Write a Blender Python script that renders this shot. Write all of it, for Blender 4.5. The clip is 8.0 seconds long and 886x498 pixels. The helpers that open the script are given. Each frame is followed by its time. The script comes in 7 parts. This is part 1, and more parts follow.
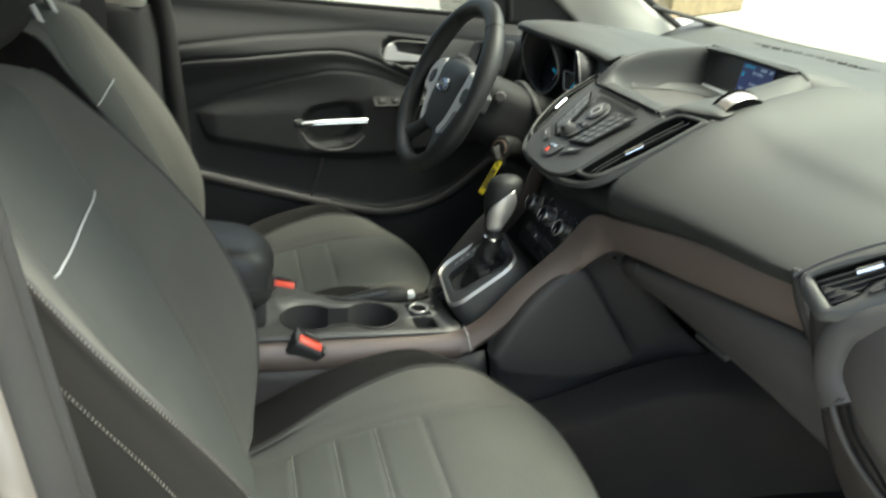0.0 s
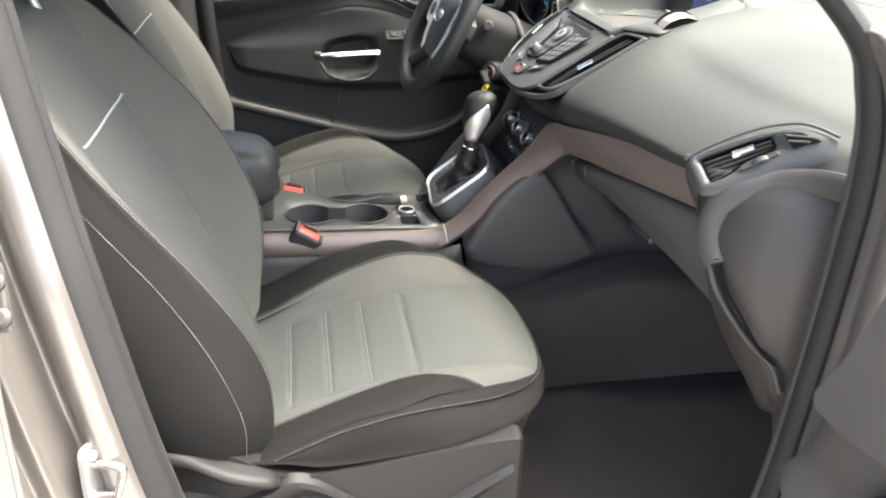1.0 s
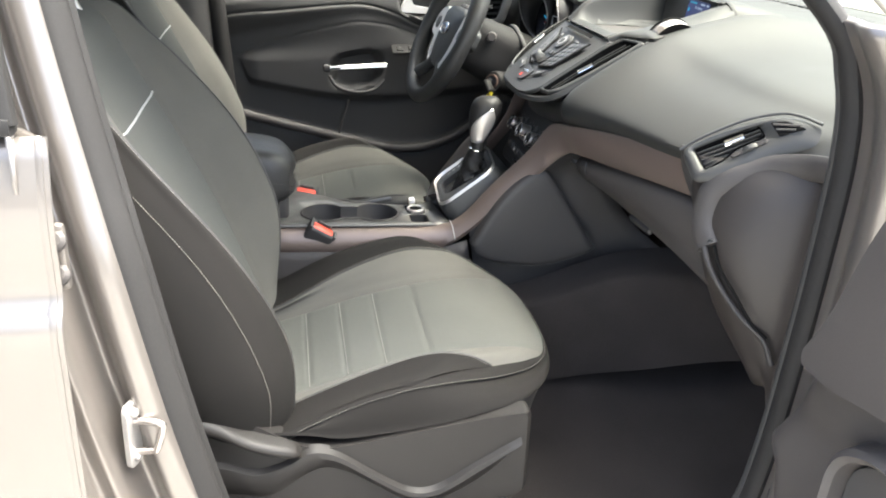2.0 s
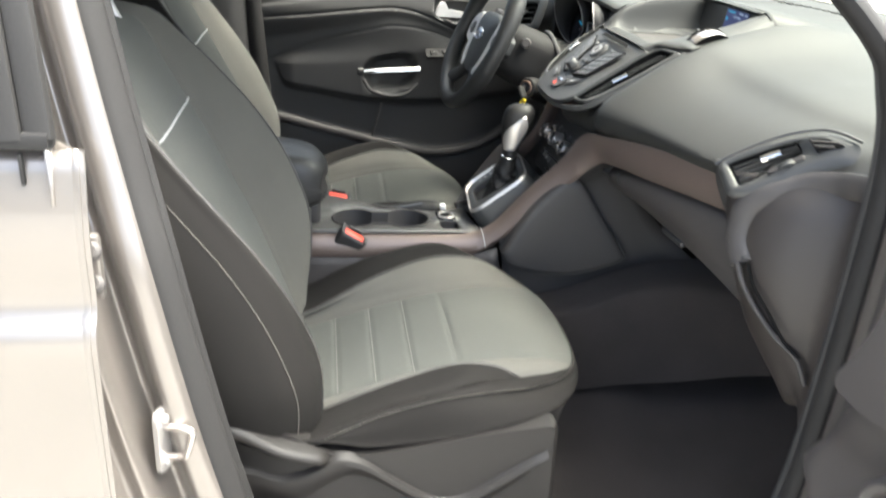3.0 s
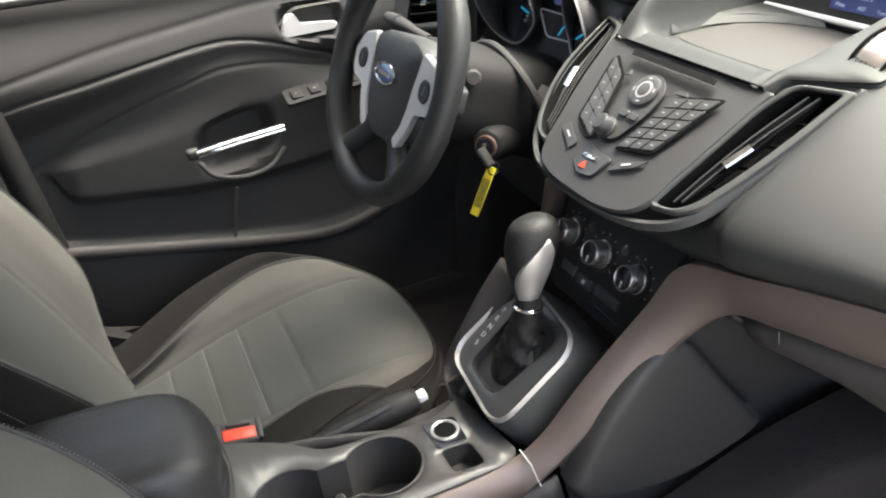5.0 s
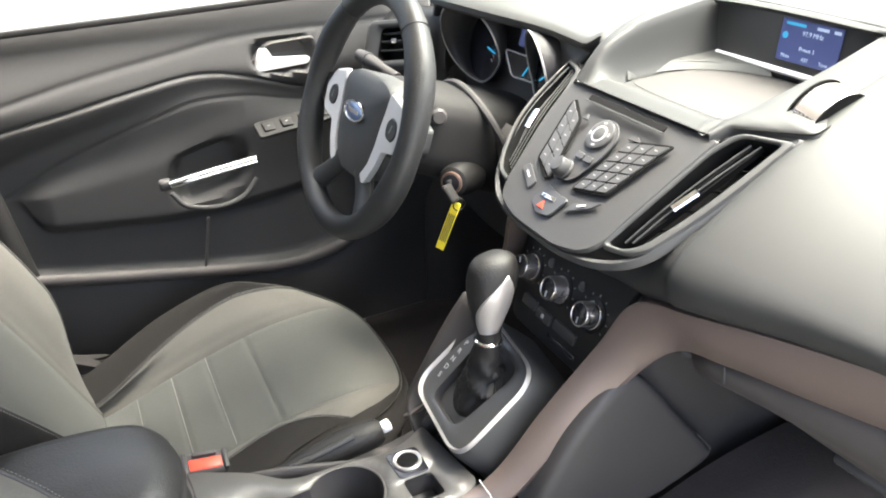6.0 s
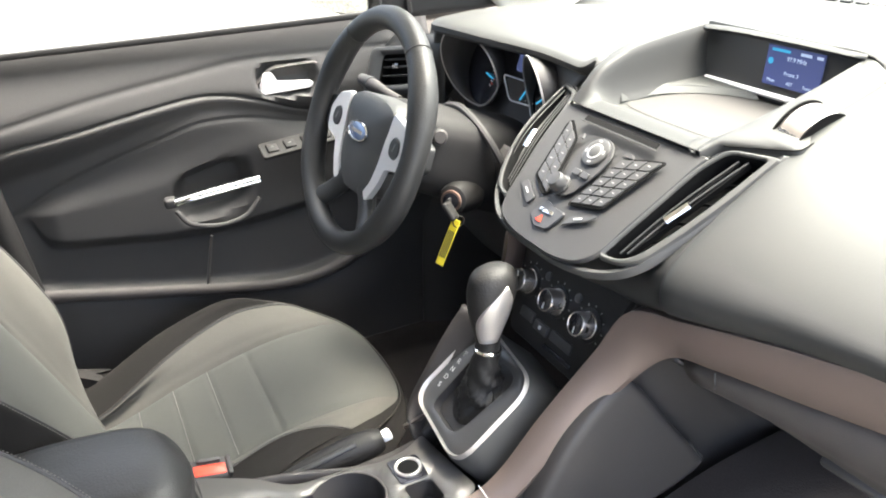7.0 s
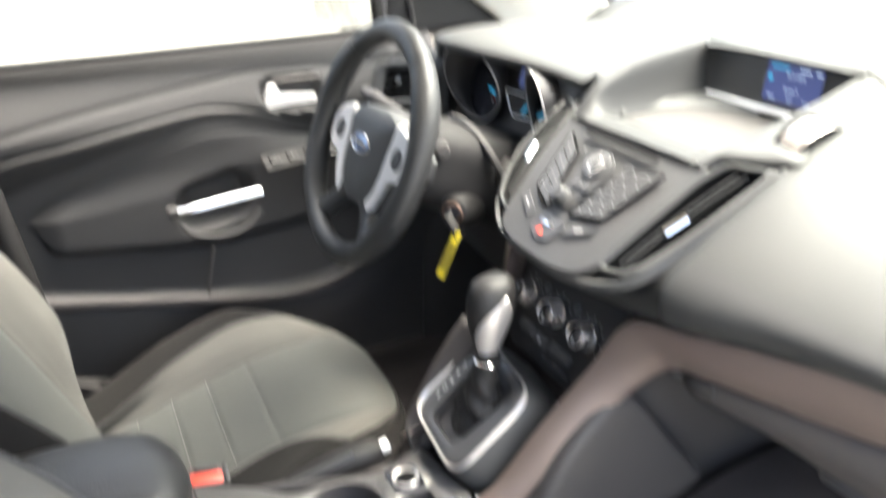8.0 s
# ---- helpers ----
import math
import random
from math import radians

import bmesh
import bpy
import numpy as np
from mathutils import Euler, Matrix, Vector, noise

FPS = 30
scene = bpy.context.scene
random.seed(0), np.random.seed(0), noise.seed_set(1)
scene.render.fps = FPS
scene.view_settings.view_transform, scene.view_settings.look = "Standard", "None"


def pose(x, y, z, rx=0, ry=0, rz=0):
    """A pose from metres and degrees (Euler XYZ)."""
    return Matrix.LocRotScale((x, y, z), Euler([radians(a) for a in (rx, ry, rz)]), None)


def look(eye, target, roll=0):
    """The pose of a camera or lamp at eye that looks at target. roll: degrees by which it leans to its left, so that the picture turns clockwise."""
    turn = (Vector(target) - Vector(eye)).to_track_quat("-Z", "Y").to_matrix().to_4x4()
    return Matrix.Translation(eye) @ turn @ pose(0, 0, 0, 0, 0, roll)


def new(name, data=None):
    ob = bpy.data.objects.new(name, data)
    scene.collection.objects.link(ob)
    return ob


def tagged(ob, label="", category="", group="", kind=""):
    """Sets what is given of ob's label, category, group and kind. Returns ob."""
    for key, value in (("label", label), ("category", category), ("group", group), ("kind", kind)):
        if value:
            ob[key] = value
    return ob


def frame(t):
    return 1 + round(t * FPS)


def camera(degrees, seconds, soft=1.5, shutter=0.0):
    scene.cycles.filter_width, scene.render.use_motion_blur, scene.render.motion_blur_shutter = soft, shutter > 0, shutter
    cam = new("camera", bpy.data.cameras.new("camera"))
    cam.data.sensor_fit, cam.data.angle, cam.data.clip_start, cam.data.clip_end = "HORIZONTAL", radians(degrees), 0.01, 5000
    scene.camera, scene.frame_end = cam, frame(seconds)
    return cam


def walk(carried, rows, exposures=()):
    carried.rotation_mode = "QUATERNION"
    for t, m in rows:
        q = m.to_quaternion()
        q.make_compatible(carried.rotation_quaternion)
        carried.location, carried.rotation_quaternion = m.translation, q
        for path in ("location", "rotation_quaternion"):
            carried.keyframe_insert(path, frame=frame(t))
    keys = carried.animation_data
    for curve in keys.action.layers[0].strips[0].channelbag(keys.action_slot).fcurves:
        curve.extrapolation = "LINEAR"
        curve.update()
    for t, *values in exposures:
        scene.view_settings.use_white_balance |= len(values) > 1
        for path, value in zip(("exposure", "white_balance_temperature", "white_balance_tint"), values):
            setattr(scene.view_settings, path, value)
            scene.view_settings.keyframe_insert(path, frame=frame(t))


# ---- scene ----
cam = camera(57.3, 8.0, 1.9, 0.35)
PATH = [
    (0, (1.213, -0.222, 1.416), (-0.569, 0.287, 0.664), 5.0),
    (0.5, (1.312, -0.166, 1.407), (-0.455, 0.16, 0.529), 4.1),
    (1, (1.468, -0.129, 1.421), (-0.301, 0.23, 0.558), 3.7),
    (1.5, (1.54, -0.15, 1.405), (-0.238, 0.244, 0.578), 3.3),
    (1.7, (1.546, -0.169, 1.394), (-0.248, 0.218, 0.6), 3.5),
    (2.8, (1.579, -0.161, 1.398), (-0.207, 0.159, 0.555), 4.4),
    (3, (1.548, -0.166, 1.411), (-0.257, 0.131, 0.602), 3.9),
    (3.5, (1.24, -0.192, 1.454), (-0.596, 0.139, 0.734), 1.7),
    (4, (0.91, -0.155, 1.457), (-0.896, 0.28, 0.715), -3.1),
    (4.5, (0.716, -0.14, 1.446), (-1.006, 0.276, 0.517), -7.2),
    (5, (0.683, -0.147, 1.454), (-0.936, 0.473, 0.457), -6.6),
    (5.2, (0.687, -0.135, 1.462), (-0.924, 0.511, 0.468), -6.4),
    (6.3, (0.721, -0.147, 1.483), (-0.904, 0.57, 0.564), -4.4),
    (6.5, (0.731, -0.163, 1.474), (-0.901, 0.572, 0.582), -4.2),
    (7, (0.743, -0.171, 1.477), (-0.896, 0.559, 0.594), -4.2),
    (7.5, (0.744, -0.176, 1.477), (-0.903, 0.554, 0.609), -4.0),
    (7.9, (0.75, -0.175, 1.471), (-0.906, 0.562, 0.626), -3.6),
    (7.967, (0.751, -0.174, 1.469), (-0.912, 0.556, 0.674), -3.4),
    (8, (0.751, -0.174, 1.469), (-0.907, 0.564, 0.629), -3.5),
]
walk(cam, [(t, look(eye, target, roll)) for t, eye, target, roll in PATH],
     [(0, 2.95, 6150, -10), (0.5, 3.2, 6150, 1), (1, 3.85, 6150, 2), (1.7, 3.74, 6150, 2), (3, 3.63, 6100, 0), (3.5, 3.4, 6150, 0), (4, 2.97, 6250, 3), (4.5, 3.03, 6250, 4), (5.2, 3.88, 6150, 3), (6.3, 4.35, 6150, 4), (8, 4.43, 6150, 4)])

# ---- world, sun, exposure ----
world = bpy.data.worlds.new("sky")
scene.world = world
world.use_nodes = True
wn = world.node_tree.nodes
sky = wn.new("ShaderNodeTexSky")
sky.sky_type, sky.sun_disc = "NISHITA", False
sky.sun_elevation, sky.sun_rotation = radians(70), radians(4)
sky.air_density, sky.dust_density, sky.ozone_density = 0.6, 10.0, 0.0
wn["Background"].inputs["Strength"].default_value = 0.15
world.node_tree.links.new(sky.outputs["Color"], wn["Background"].inputs["Color"])
sun = new("sun", bpy.data.lights.new("sun", "SUN"))
sun.data.energy, sun.data.angle, sun.data.color = 0.85, radians(60), (1.0, 0.97, 0.93)
sun.matrix_world = look((0.8, 4.4, 12), (0, 0, 0))

# ---- materials ----


def material(name, color, rough=0.5, metal=0.0, grain=900.0, bump=0.1, vary=0.12, stain=6.0, coat=0.0, spec=0.5):
    """A surface with fine grain in the relief and two scales of tone."""
    m = bpy.data.materials.new(name)
    m.use_nodes = True
    n, l = m.node_tree.nodes, m.node_tree.links
    b = n["Principled BSDF"]
    b.inputs["Roughness"].default_value, b.inputs["Metallic"].default_value = rough, metal
    b.inputs["Coat Weight"].default_value = coat
    b.inputs["Specular IOR Level"].default_value = spec
    tc = n.new("ShaderNodeTexCoord")
    big, fine = n.new("ShaderNodeTexNoise"), n.new("ShaderNodeTexNoise")
    big.inputs["Scale"].default_value, big.inputs["Detail"].default_value = stain, 5
    fine.inputs["Scale"].default_value, fine.inputs["Detail"].default_value = grain, 3
    for t in (big, fine):
        l.new(tc.outputs["Object"], t.inputs["Vector"])
    add = n.new("ShaderNodeMath")
    add.operation = "ADD"
    l.new(big.outputs["Fac"], add.inputs[0])
    l.new(fine.outputs["Fac"], add.inputs[1])
    ramp = n.new("ShaderNodeMapRange")
    ramp.inputs["From Min"].default_value, ramp.inputs["From Max"].default_value = 0.6, 1.4
    ramp.inputs["To Min"].default_value, ramp.inputs["To Max"].default_value = 1 - vary, 1 + vary
    l.new(add.outputs[0], ramp.inputs["Value"])
    mul = n.new("ShaderNodeMix")
    mul.data_type, mul.blend_type = "RGBA", "MULTIPLY"
    mul.inputs["Factor"].default_value = 1
    mul.inputs["A"].default_value = (*color, 1)
    l.new(ramp.outputs["Result"], mul.inputs["B"])
    l.new(mul.outputs["Result"], b.inputs["Base Color"])
    rr = n.new("ShaderNodeMapRange")
    rr.inputs["To Min"].default_value, rr.inputs["To Max"].default_value = max(0.02, rough - 0.08), min(1, rough + 0.08)
    l.new(big.outputs["Fac"], rr.inputs["Value"])
    l.new(rr.outputs["Result"], b.inputs["Roughness"])
    if bump:
        bp = n.new("ShaderNodeBump")
        bp.inputs["Strength"].default_value, bp.inputs["Distance"].default_value = bump, 0.001
        l.new(fine.outputs["Fac"], bp.inputs["Height"])
        l.new(bp.outputs["Normal"], b.inputs["Normal"])
    return m


def cloth(name, color, weave=1300.0, bump=0.5, vary=0.12, sheen=0.04):
    """Woven cloth: short threads in relief and tone."""
    m = material(name, color, 0.9, 0, 700, 0, vary, 9, spec=0.2)
    n, l = m.node_tree.nodes, m.node_tree.links
    b = n["Principled BSDF"]
    b.inputs["Sheen Weight"].default_value, b.inputs["Sheen Roughness"].default_value = sheen, 0.5
    tc = n.new("ShaderNodeTexCoord")
    waves = []
    for stretch in ((1, 0.25, 0.25), (0.25, 1, 1)):
        mp, w = n.new("ShaderNodeMapping"), n.new("ShaderNodeTexNoise")
        mp.inputs["Scale"].default_value = stretch
        w.inputs["Scale"].default_value, w.inputs["Detail"].default_value = weave, 2
        l.new(tc.outputs["Object"], mp.inputs["Vector"])
        l.new(mp.outputs["Vector"], w.inputs["Vector"])
        waves.append(w)
    add = n.new("ShaderNodeMath")
    l.new(waves[0].outputs["Fac"], add.inputs[0])
    l.new(waves[1].outputs["Fac"], add.inputs[1])
    bp = n.new("ShaderNodeBump")
    bp.inputs["Strength"].default_value, bp.inputs["Distance"].default_value = bump, 0.0006
    l.new(add.outputs[0], bp.inputs["Height"])
    l.new(bp.outputs["Normal"], b.inputs["Normal"])
    return m


def glowing(name, color, strength):
    m = bpy.data.materials.new(name)
    m.use_nodes = True
    b = m.node_tree.nodes["Principled BSDF"]
    b.inputs["Base Color"].default_value = (*[c * 0.3 for c in color], 1)
    b.inputs["Emission Color"].default_value, b.inputs["Emission Strength"].default_value = (*color, 1), strength
    b.inputs["Roughness"].default_value = 0.25
    return m


def glazing(name, tint, gloss=0.07):
    m = bpy.data.materials.new(name)
    m.use_nodes = True
    n, l = m.node_tree.nodes, m.node_tree.links
    n.remove(n["Principled BSDF"])
    clear, shine, mix = n.new("ShaderNodeBsdfTransparent"), n.new("ShaderNodeBsdfGlossy"), n.new("ShaderNodeMixShader")
    clear.inputs["Color"].default_value = (*tint, 1)
    shine.inputs["Roughness"].default_value = 0.02
    mix.inputs["Fac"].default_value = gloss
    l.new(clear.outputs[0], mix.inputs[1])
    l.new(shine.outputs[0], mix.inputs[2])
    l.new(mix.outputs[0], n["Material Output"].inputs["Surface"])
    return m


FABRIC = cloth("grey_seat_cloth", (0.083, 0.0802, 0.0712))
FABRIC_MID = cloth("grey_insert_cloth", (0.0725, 0.0735, 0.0662), 900, 0.7)
SIDE = cloth("charcoal_side_cloth", (0.0102, 0.0092, 0.0084), 1600, 0.3, 0.12, 0.0)
THREAD = material("pale_thread", (0.17, 0.16, 0.14), 0.8, grain=2000)
SEAM_THREAD = material("grey_seam_thread", (0.19, 0.188, 0.168), 0.8, grain=2000)
PAD = material("soft_dash_vinyl", (0.0148, 0.0153, 0.0146), 0.6, grain=900, bump=0.14, vary=0.08, spec=0.45)
PLASTIC = material("charcoal_plastic", (0.038, 0.0343, 0.0325), 0.66, grain=700, bump=0.25)
ENDPANEL = material("dash_end_plastic", (0.0195, 0.016, 0.0142), 0.6, grain=700, bump=0.25)
BASECOVER = material("base_cover_plastic", (0.0105, 0.0092, 0.0085), 0.58, grain=700, bump=0.25, spec=0.4)
DARKPLASTIC = material("dark_brown_plastic", (0.021, 0.0184, 0.0172), 0.6, grain=700, bump=0.25)
BLACK = material("black_plastic", (0.028, 0.0266, 0.026), 0.6, grain=800, bump=0.12)
GLOSSBLACK = material("gloss_black", (0.014, 0.014, 0.017), 0.18, grain=300, bump=0.0, vary=0.05)
DOORVINYL = material("black_door_vinyl", (0.033, 0.0322, 0.0318), 0.66, grain=600, bump=0.3, spec=0.4)
LEATHER = material("black_leather", (0.021, 0.0212, 0.0208), 0.5, grain=420, bump=0.45, vary=0.18, spec=0.45)
BOOT = material("black_boot_leather", (0.011, 0.0106, 0.0102), 0.55, grain=300, bump=0.5, vary=0.15, spec=0.28)
ARMLEATHER = material("grey_armrest_leather", (0.0195, 0.0192, 0.0187), 0.44, grain=420, bump=0.5, vary=0.15, spec=0.45)
TRIM = material("bronze_grey_trim", (0.128, 0.1005, 0.0875), 0.4, 0.45, grain=1500, bump=0.1, vary=0.08)
CONSOLE = material("silver_grey_console", (0.1, 0.097, 0.092), 0.42, 0.35, grain=1500, bump=0.1, vary=0.08)
STACK = material("grey_stack_plastic", (0.036, 0.0365, 0.0356), 0.48, 0.05, grain=1200, bump=0.12, vary=0.08, spec=0.4)
FACE = material("charcoal_faceplate", (0.029, 0.029, 0.029), 0.45, grain=1200, bump=0.08, vary=0.06, spec=0.4)
BUTTON = material("grey_button", (0.034, 0.034, 0.034), 0.36, grain=900, bump=0.05)
KNOB = material("knob_silver", (0.5, 0.46, 0.43), 0.28, 0.9, grain=900, bump=0.02, vary=0.04)
DULLSILVER = material("dull_silver", (0.42, 0.405, 0.39), 0.36, 0.7, grain=900, bump=0.03, vary=0.06)
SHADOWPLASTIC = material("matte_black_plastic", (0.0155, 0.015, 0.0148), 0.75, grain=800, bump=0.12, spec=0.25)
# Near-black for openings and gaps, their shade put into the colour
SHADEBLACK = material("opening_shade_black", (0.004, 0.004, 0.004), 0.9, grain=300, bump=0.0, spec=0.1)
COPPER = material("copper_ring", (0.24, 0.165, 0.13), 0.35, 0.8, grain=600, bump=0.02, vary=0.05)
CHROME = material("chrome", (0.8, 0.8, 0.8), 0.12, 1.0, grain=200, bump=0.0, vary=0.04)
SATIN = material("satin_silver", (0.62, 0.61, 0.6), 0.45, 0.1, grain=900, bump=0.03, vary=0.05)
DOORLOW = material("lower_door_plastic", (0.041, 0.037, 0.0352), 0.55, grain=700, bump=0.25, spec=0.4)
RUBBER = material("black_rubber", (0.014, 0.0134, 0.0132), 0.7, grain=300, bump=0.2, spec=0.25)
CARPET = cloth("black_carpet", (0.027, 0.0234, 0.0218), 700, 1.0, 0.3)
PAINT = material("champagne_silver_paint", (0.152, 0.138, 0.126), 0.34, 0.6, grain=2500, bump=0.02, vary=0.05, coat=0.6)
BEIGE = material("beige_pillar_plastic", (0.76, 0.72, 0.63), 0.6, grain=700, bump=0.2, vary=0.06)
HEADLINER = cloth("beige_headliner", (0.6, 0.57, 0.5), 600, 0.4)
RED = material("red_plastic", (0.6, 0.045, 0.018), 0.4, grain=400, bump=0.03)
YELLOW = material("yellow_tag", (0.75, 0.6, 0.03), 0.55, grain=300, bump=0.05)
WHITE = material("white_plastic", (0.75, 0.75, 0.73), 0.4, grain=300, bump=0.03)
EMBLEM = material("blue_enamel", (0.16, 0.22, 0.36), 0.25, 0.4, grain=300, bump=0.0, coat=1.0)
# Next two tints are darker than clear glass, to lower the brightness outside
GLASS = glazing("dimmed_glass", (0.54, 0.56, 0.5))
SIDEGLASS = glazing("side_window_glass", (0.42, 0.428, 0.39))
DARKGLASS = glazing("tinted_glass", (0.05, 0.055, 0.055), 0.08)
# Dark mottle holds rain spots and the gravel's reflection, put into the colour
MIRROR = material("mirror_glass", (0.3, 0.3, 0.3), 0.12, 1.0, grain=160, bump=1.0, vary=0.75)
PANELBLACK = material("black_climate_panel", (0.011, 0.0108, 0.0106), 0.45, grain=800, bump=0.08, spec=0.3)
HUB = material("hub_vinyl", (0.046, 0.046, 0.045), 0.6, grain=600, bump=0.25)
SCREEN = glowing("blue_display", (0.09, 0.11, 0.28), 0.027)
SCREENTEXT = glowing("display_text", (0.6, 0.7, 0.95), 0.034)
CYAN = glowing("cyan_display", (0.07, 0.4, 0.68), 0.045)
FAINT = material("faint_marking", (0.2, 0.2, 0.195), 0.6, grain=500, bump=0.0)
MARK = material("pale_marking", (0.4, 0.4, 0.39), 0.6, grain=500, bump=0.0)

# ---- mesh helpers ----
ORIGIN = {}


def thing(name, base, label, category, group="", kind=""):
    ob = new(name)
    ob.location = base
    ob.empty_display_size = 0.05
    ORIGIN[ob.name] = Vector(base)
    return tagged(ob, label, category, group, kind)


def part(name, bm, mat, parent, label="", smooth=True, solid=0.0, bevel=0.0):
    """Links a bmesh, made in world places, as one mesh under a thing or a part."""
    o = ORIGIN[parent.name] if parent else Vector((0, 0, 0))
    if o.length:
        bmesh.ops.translate(bm, verts=bm.verts, vec=-o)
    bmesh.ops.recalc_face_normals(bm, faces=bm.faces)
    me = bpy.data.meshes.new(name)
    bm.to_mesh(me)
    bm.free()
    if smooth:
        me.shade_smooth()
        me.set_sharp_from_angle(angle=radians(38))
    me.materials.append(mat)
    ob = new(name, me)
    if parent:
        ob.parent = parent
    ORIGIN[ob.name] = o
    if label:
        ob["label"] = label
    if solid:
        s = ob.modifiers.new("thick", "SOLIDIFY")
        s.thickness, s.offset = solid, -1
    if bevel:
        b = ob.modifiers.new("round", "BEVEL")
        b.width, b.segments, b.limit_method = bevel, 2, "ANGLE"
    return ob


def structure(name, bm, mat, label, category, solid=0.0, bevel=0.0):
    return tagged(part(name, bm, mat, None, "", True, solid, bevel), label, category, "", "structure")


def spline(points, n):
    """A smooth line through the points, n steps from point to point."""
    p = np.array(points, float)
    q = np.vstack([2 * p[0] - p[1], p, 2 * p[-1] - p[-2]])
    out = []
    for i in range(len(p) - 1):
        a, b, c, d = q[i:i + 4]
        for k in range(n):
            t = k / n
            out.append(0.5 * (2 * b + (c - a) * t + (2 * a - 5 * b + 4 * c - d) * t * t + (3 * b - a - 3 * c + d) * t ** 3))
    out.append(p[-1])
    return np.array(out)


def sheet(g, loop=False, cap=False):
    """A bmesh over a grid of points (rows, columns, 3). loop: the rows close."""
    bm = bmesh.new()
    rows, cols = len(g), len(g[0])
    v = [[bm.verts.new(g[i][j]) for j in range(cols)] for i in range(rows)]
    for i in range(rows - 1):
        for j in range(cols if loop else cols - 1):
            k = (j + 1) % cols
            bm.faces.new((v[i][j], v[i][k], v[i + 1][k], v[i + 1][j]))
    if cap:
        bm.faces.new(v[0][::-1])
        bm.faces.new(v[-1])
    return bm


def loft(sections, n=6, m=6, loop=False, cap=False):
    """A smooth skin through sections of equally many points."""
    if loop:
        rows = [spline([*s, s[0]], n)[:-1] for s in sections]
    else:
        rows = [spline(s, n) for s in sections]
    rows = np.array(rows)
    g = np.stack([spline(rows[:, j], m) for j in range(rows.shape[1])], axis=1)
    return sheet(g, loop, cap)


def patch(f, us, vs):
    return sheet([[f(u, v) for u in us] for v in vs])


def tube(points, radius, sides=10, closed=False, cap=True, flat=1.0, up=None):
    """A round bar along the points; radius one number or one for each point. flat squeezes it along up."""
    p = [Vector(q) for q in points]
    n = len(p)
    rad = radius if hasattr(radius, "__len__") else [radius] * n
    ring = []
    normal = None
    for i in range(n):
        a, b = (p[(i - 1) % n], p[(i + 1) % n]) if closed else (p[max(i - 1, 0)], p[min(i + 1, n - 1)])
        t = (b - a).normalized()
        if up is not None:
            normal = Vector(up)
        elif normal is None:
            normal = Vector((0, 0, 1)) if abs(t.z) < 0.9 else Vector((1, 0, 0))
        normal = (normal - t * normal.dot(t)).normalized()
        side = t.cross(normal)
        ring.append([p[i] + (normal * math.cos(x) * flat + side * math.sin(x)) * rad[i] for x in [2 * math.pi * k / sides for k in range(sides)]])
    if closed:
        ring.append(ring[0])
        bm = sheet(ring, True)
        bmesh.ops.remove_doubles(bm, verts=bm.verts, dist=1e-6)
        return bm
    return sheet(ring, True, cap)


def sweep(points, profile, ups, closed=False):
    """A bar of any section (side, up) along the points; ups: one up for all, or one each."""
    p = [Vector(q) for q in points]
    n = len(p)
    ring = []
    for i in range(n):
        t = (p[min(i + 1, n - 1)] - p[max(i - 1, 0)]).normalized()
        u = Vector(ups[i] if hasattr(ups[0], "__len__") else ups)
        u = (u - t * u.dot(t)).normalized()
        s = t.cross(u)
        ring.append([p[i] + s * a + u * b for a, b in profile])
    return sheet(ring, True, True)


def loft_line(points, n):
    """n points at even steps along a line."""
    p = np.array([list(q) for q in points], float)
    run = np.concatenate([[0], np.cumsum(np.linalg.norm(np.diff(p, axis=0), axis=1))])
    return [Vector([float(np.interp(d, run, p[:, k])) for k in range(3)]) for d in np.linspace(0, run[-1], n)]


def turned(bm, m):
    bmesh.ops.transform(bm, matrix=m, verts=bm.verts)
    return bm


def rbox(size, r=0.005, seg=3, m=None):
    bm = bmesh.new()
    bmesh.ops.create_cube(bm, size=1.0)
    bmesh.ops.scale(bm, vec=size, verts=bm.verts)
    if r:
        bmesh.ops.bevel(bm, geom=bm.edges[:], offset=min(r, min(size) * 0.49), segments=seg, profile=0.5, affect="EDGES")
    return turned(bm, m) if m else bm


def lathe(profile, n=28, m=None):
    """A turned body about local z from (radius, z) points."""
    g = [[(r * math.cos(a), r * math.sin(a), z) for a in [2 * math.pi * k / n for k in range(n)]] for r, z in profile]
    bm = sheet(g, True, True)
    return turned(bm, m) if m else bm


def rounded(corners, radii, n=6):
    """The outline of a polygon with rounded corners."""
    out = []
    k = len(corners)
    rr = radii if hasattr(radii, "__len__") else [radii] * k
    for i in range(k):
        c = Vector(corners[i])
        a, b = Vector(corners[i - 1]) - c, Vector(corners[(i + 1) % k]) - c
        r = min(rr[i], a.length * 0.49, b.length * 0.49)
        p, q = c + a.normalized() * r, c + b.normalized() * r
        for j in range(n + 1):
            t = j / n
            out.append(tuple(p * (1 - t) ** 2 + c * 2 * t * (1 - t) + q * t * t))
    return out


def plate(outline, height, m=None, edge=0.0015):
    """A flat plate with a softened upper edge, its outline in local x, y and its top at height."""
    c = np.mean(np.array(outline), axis=0)
    o = np.array(outline)
    size = np.abs(o - c).max()
    inn = c + (o - c) * (1 - edge / size)
    rows = [[(x, y, 0) for x, y in o], [(x, y, height - edge) for x, y in o], [(x, y, height) for x, y in inn]]
    bm = sheet(rows, True, True)
    return turned(bm, m) if m else bm


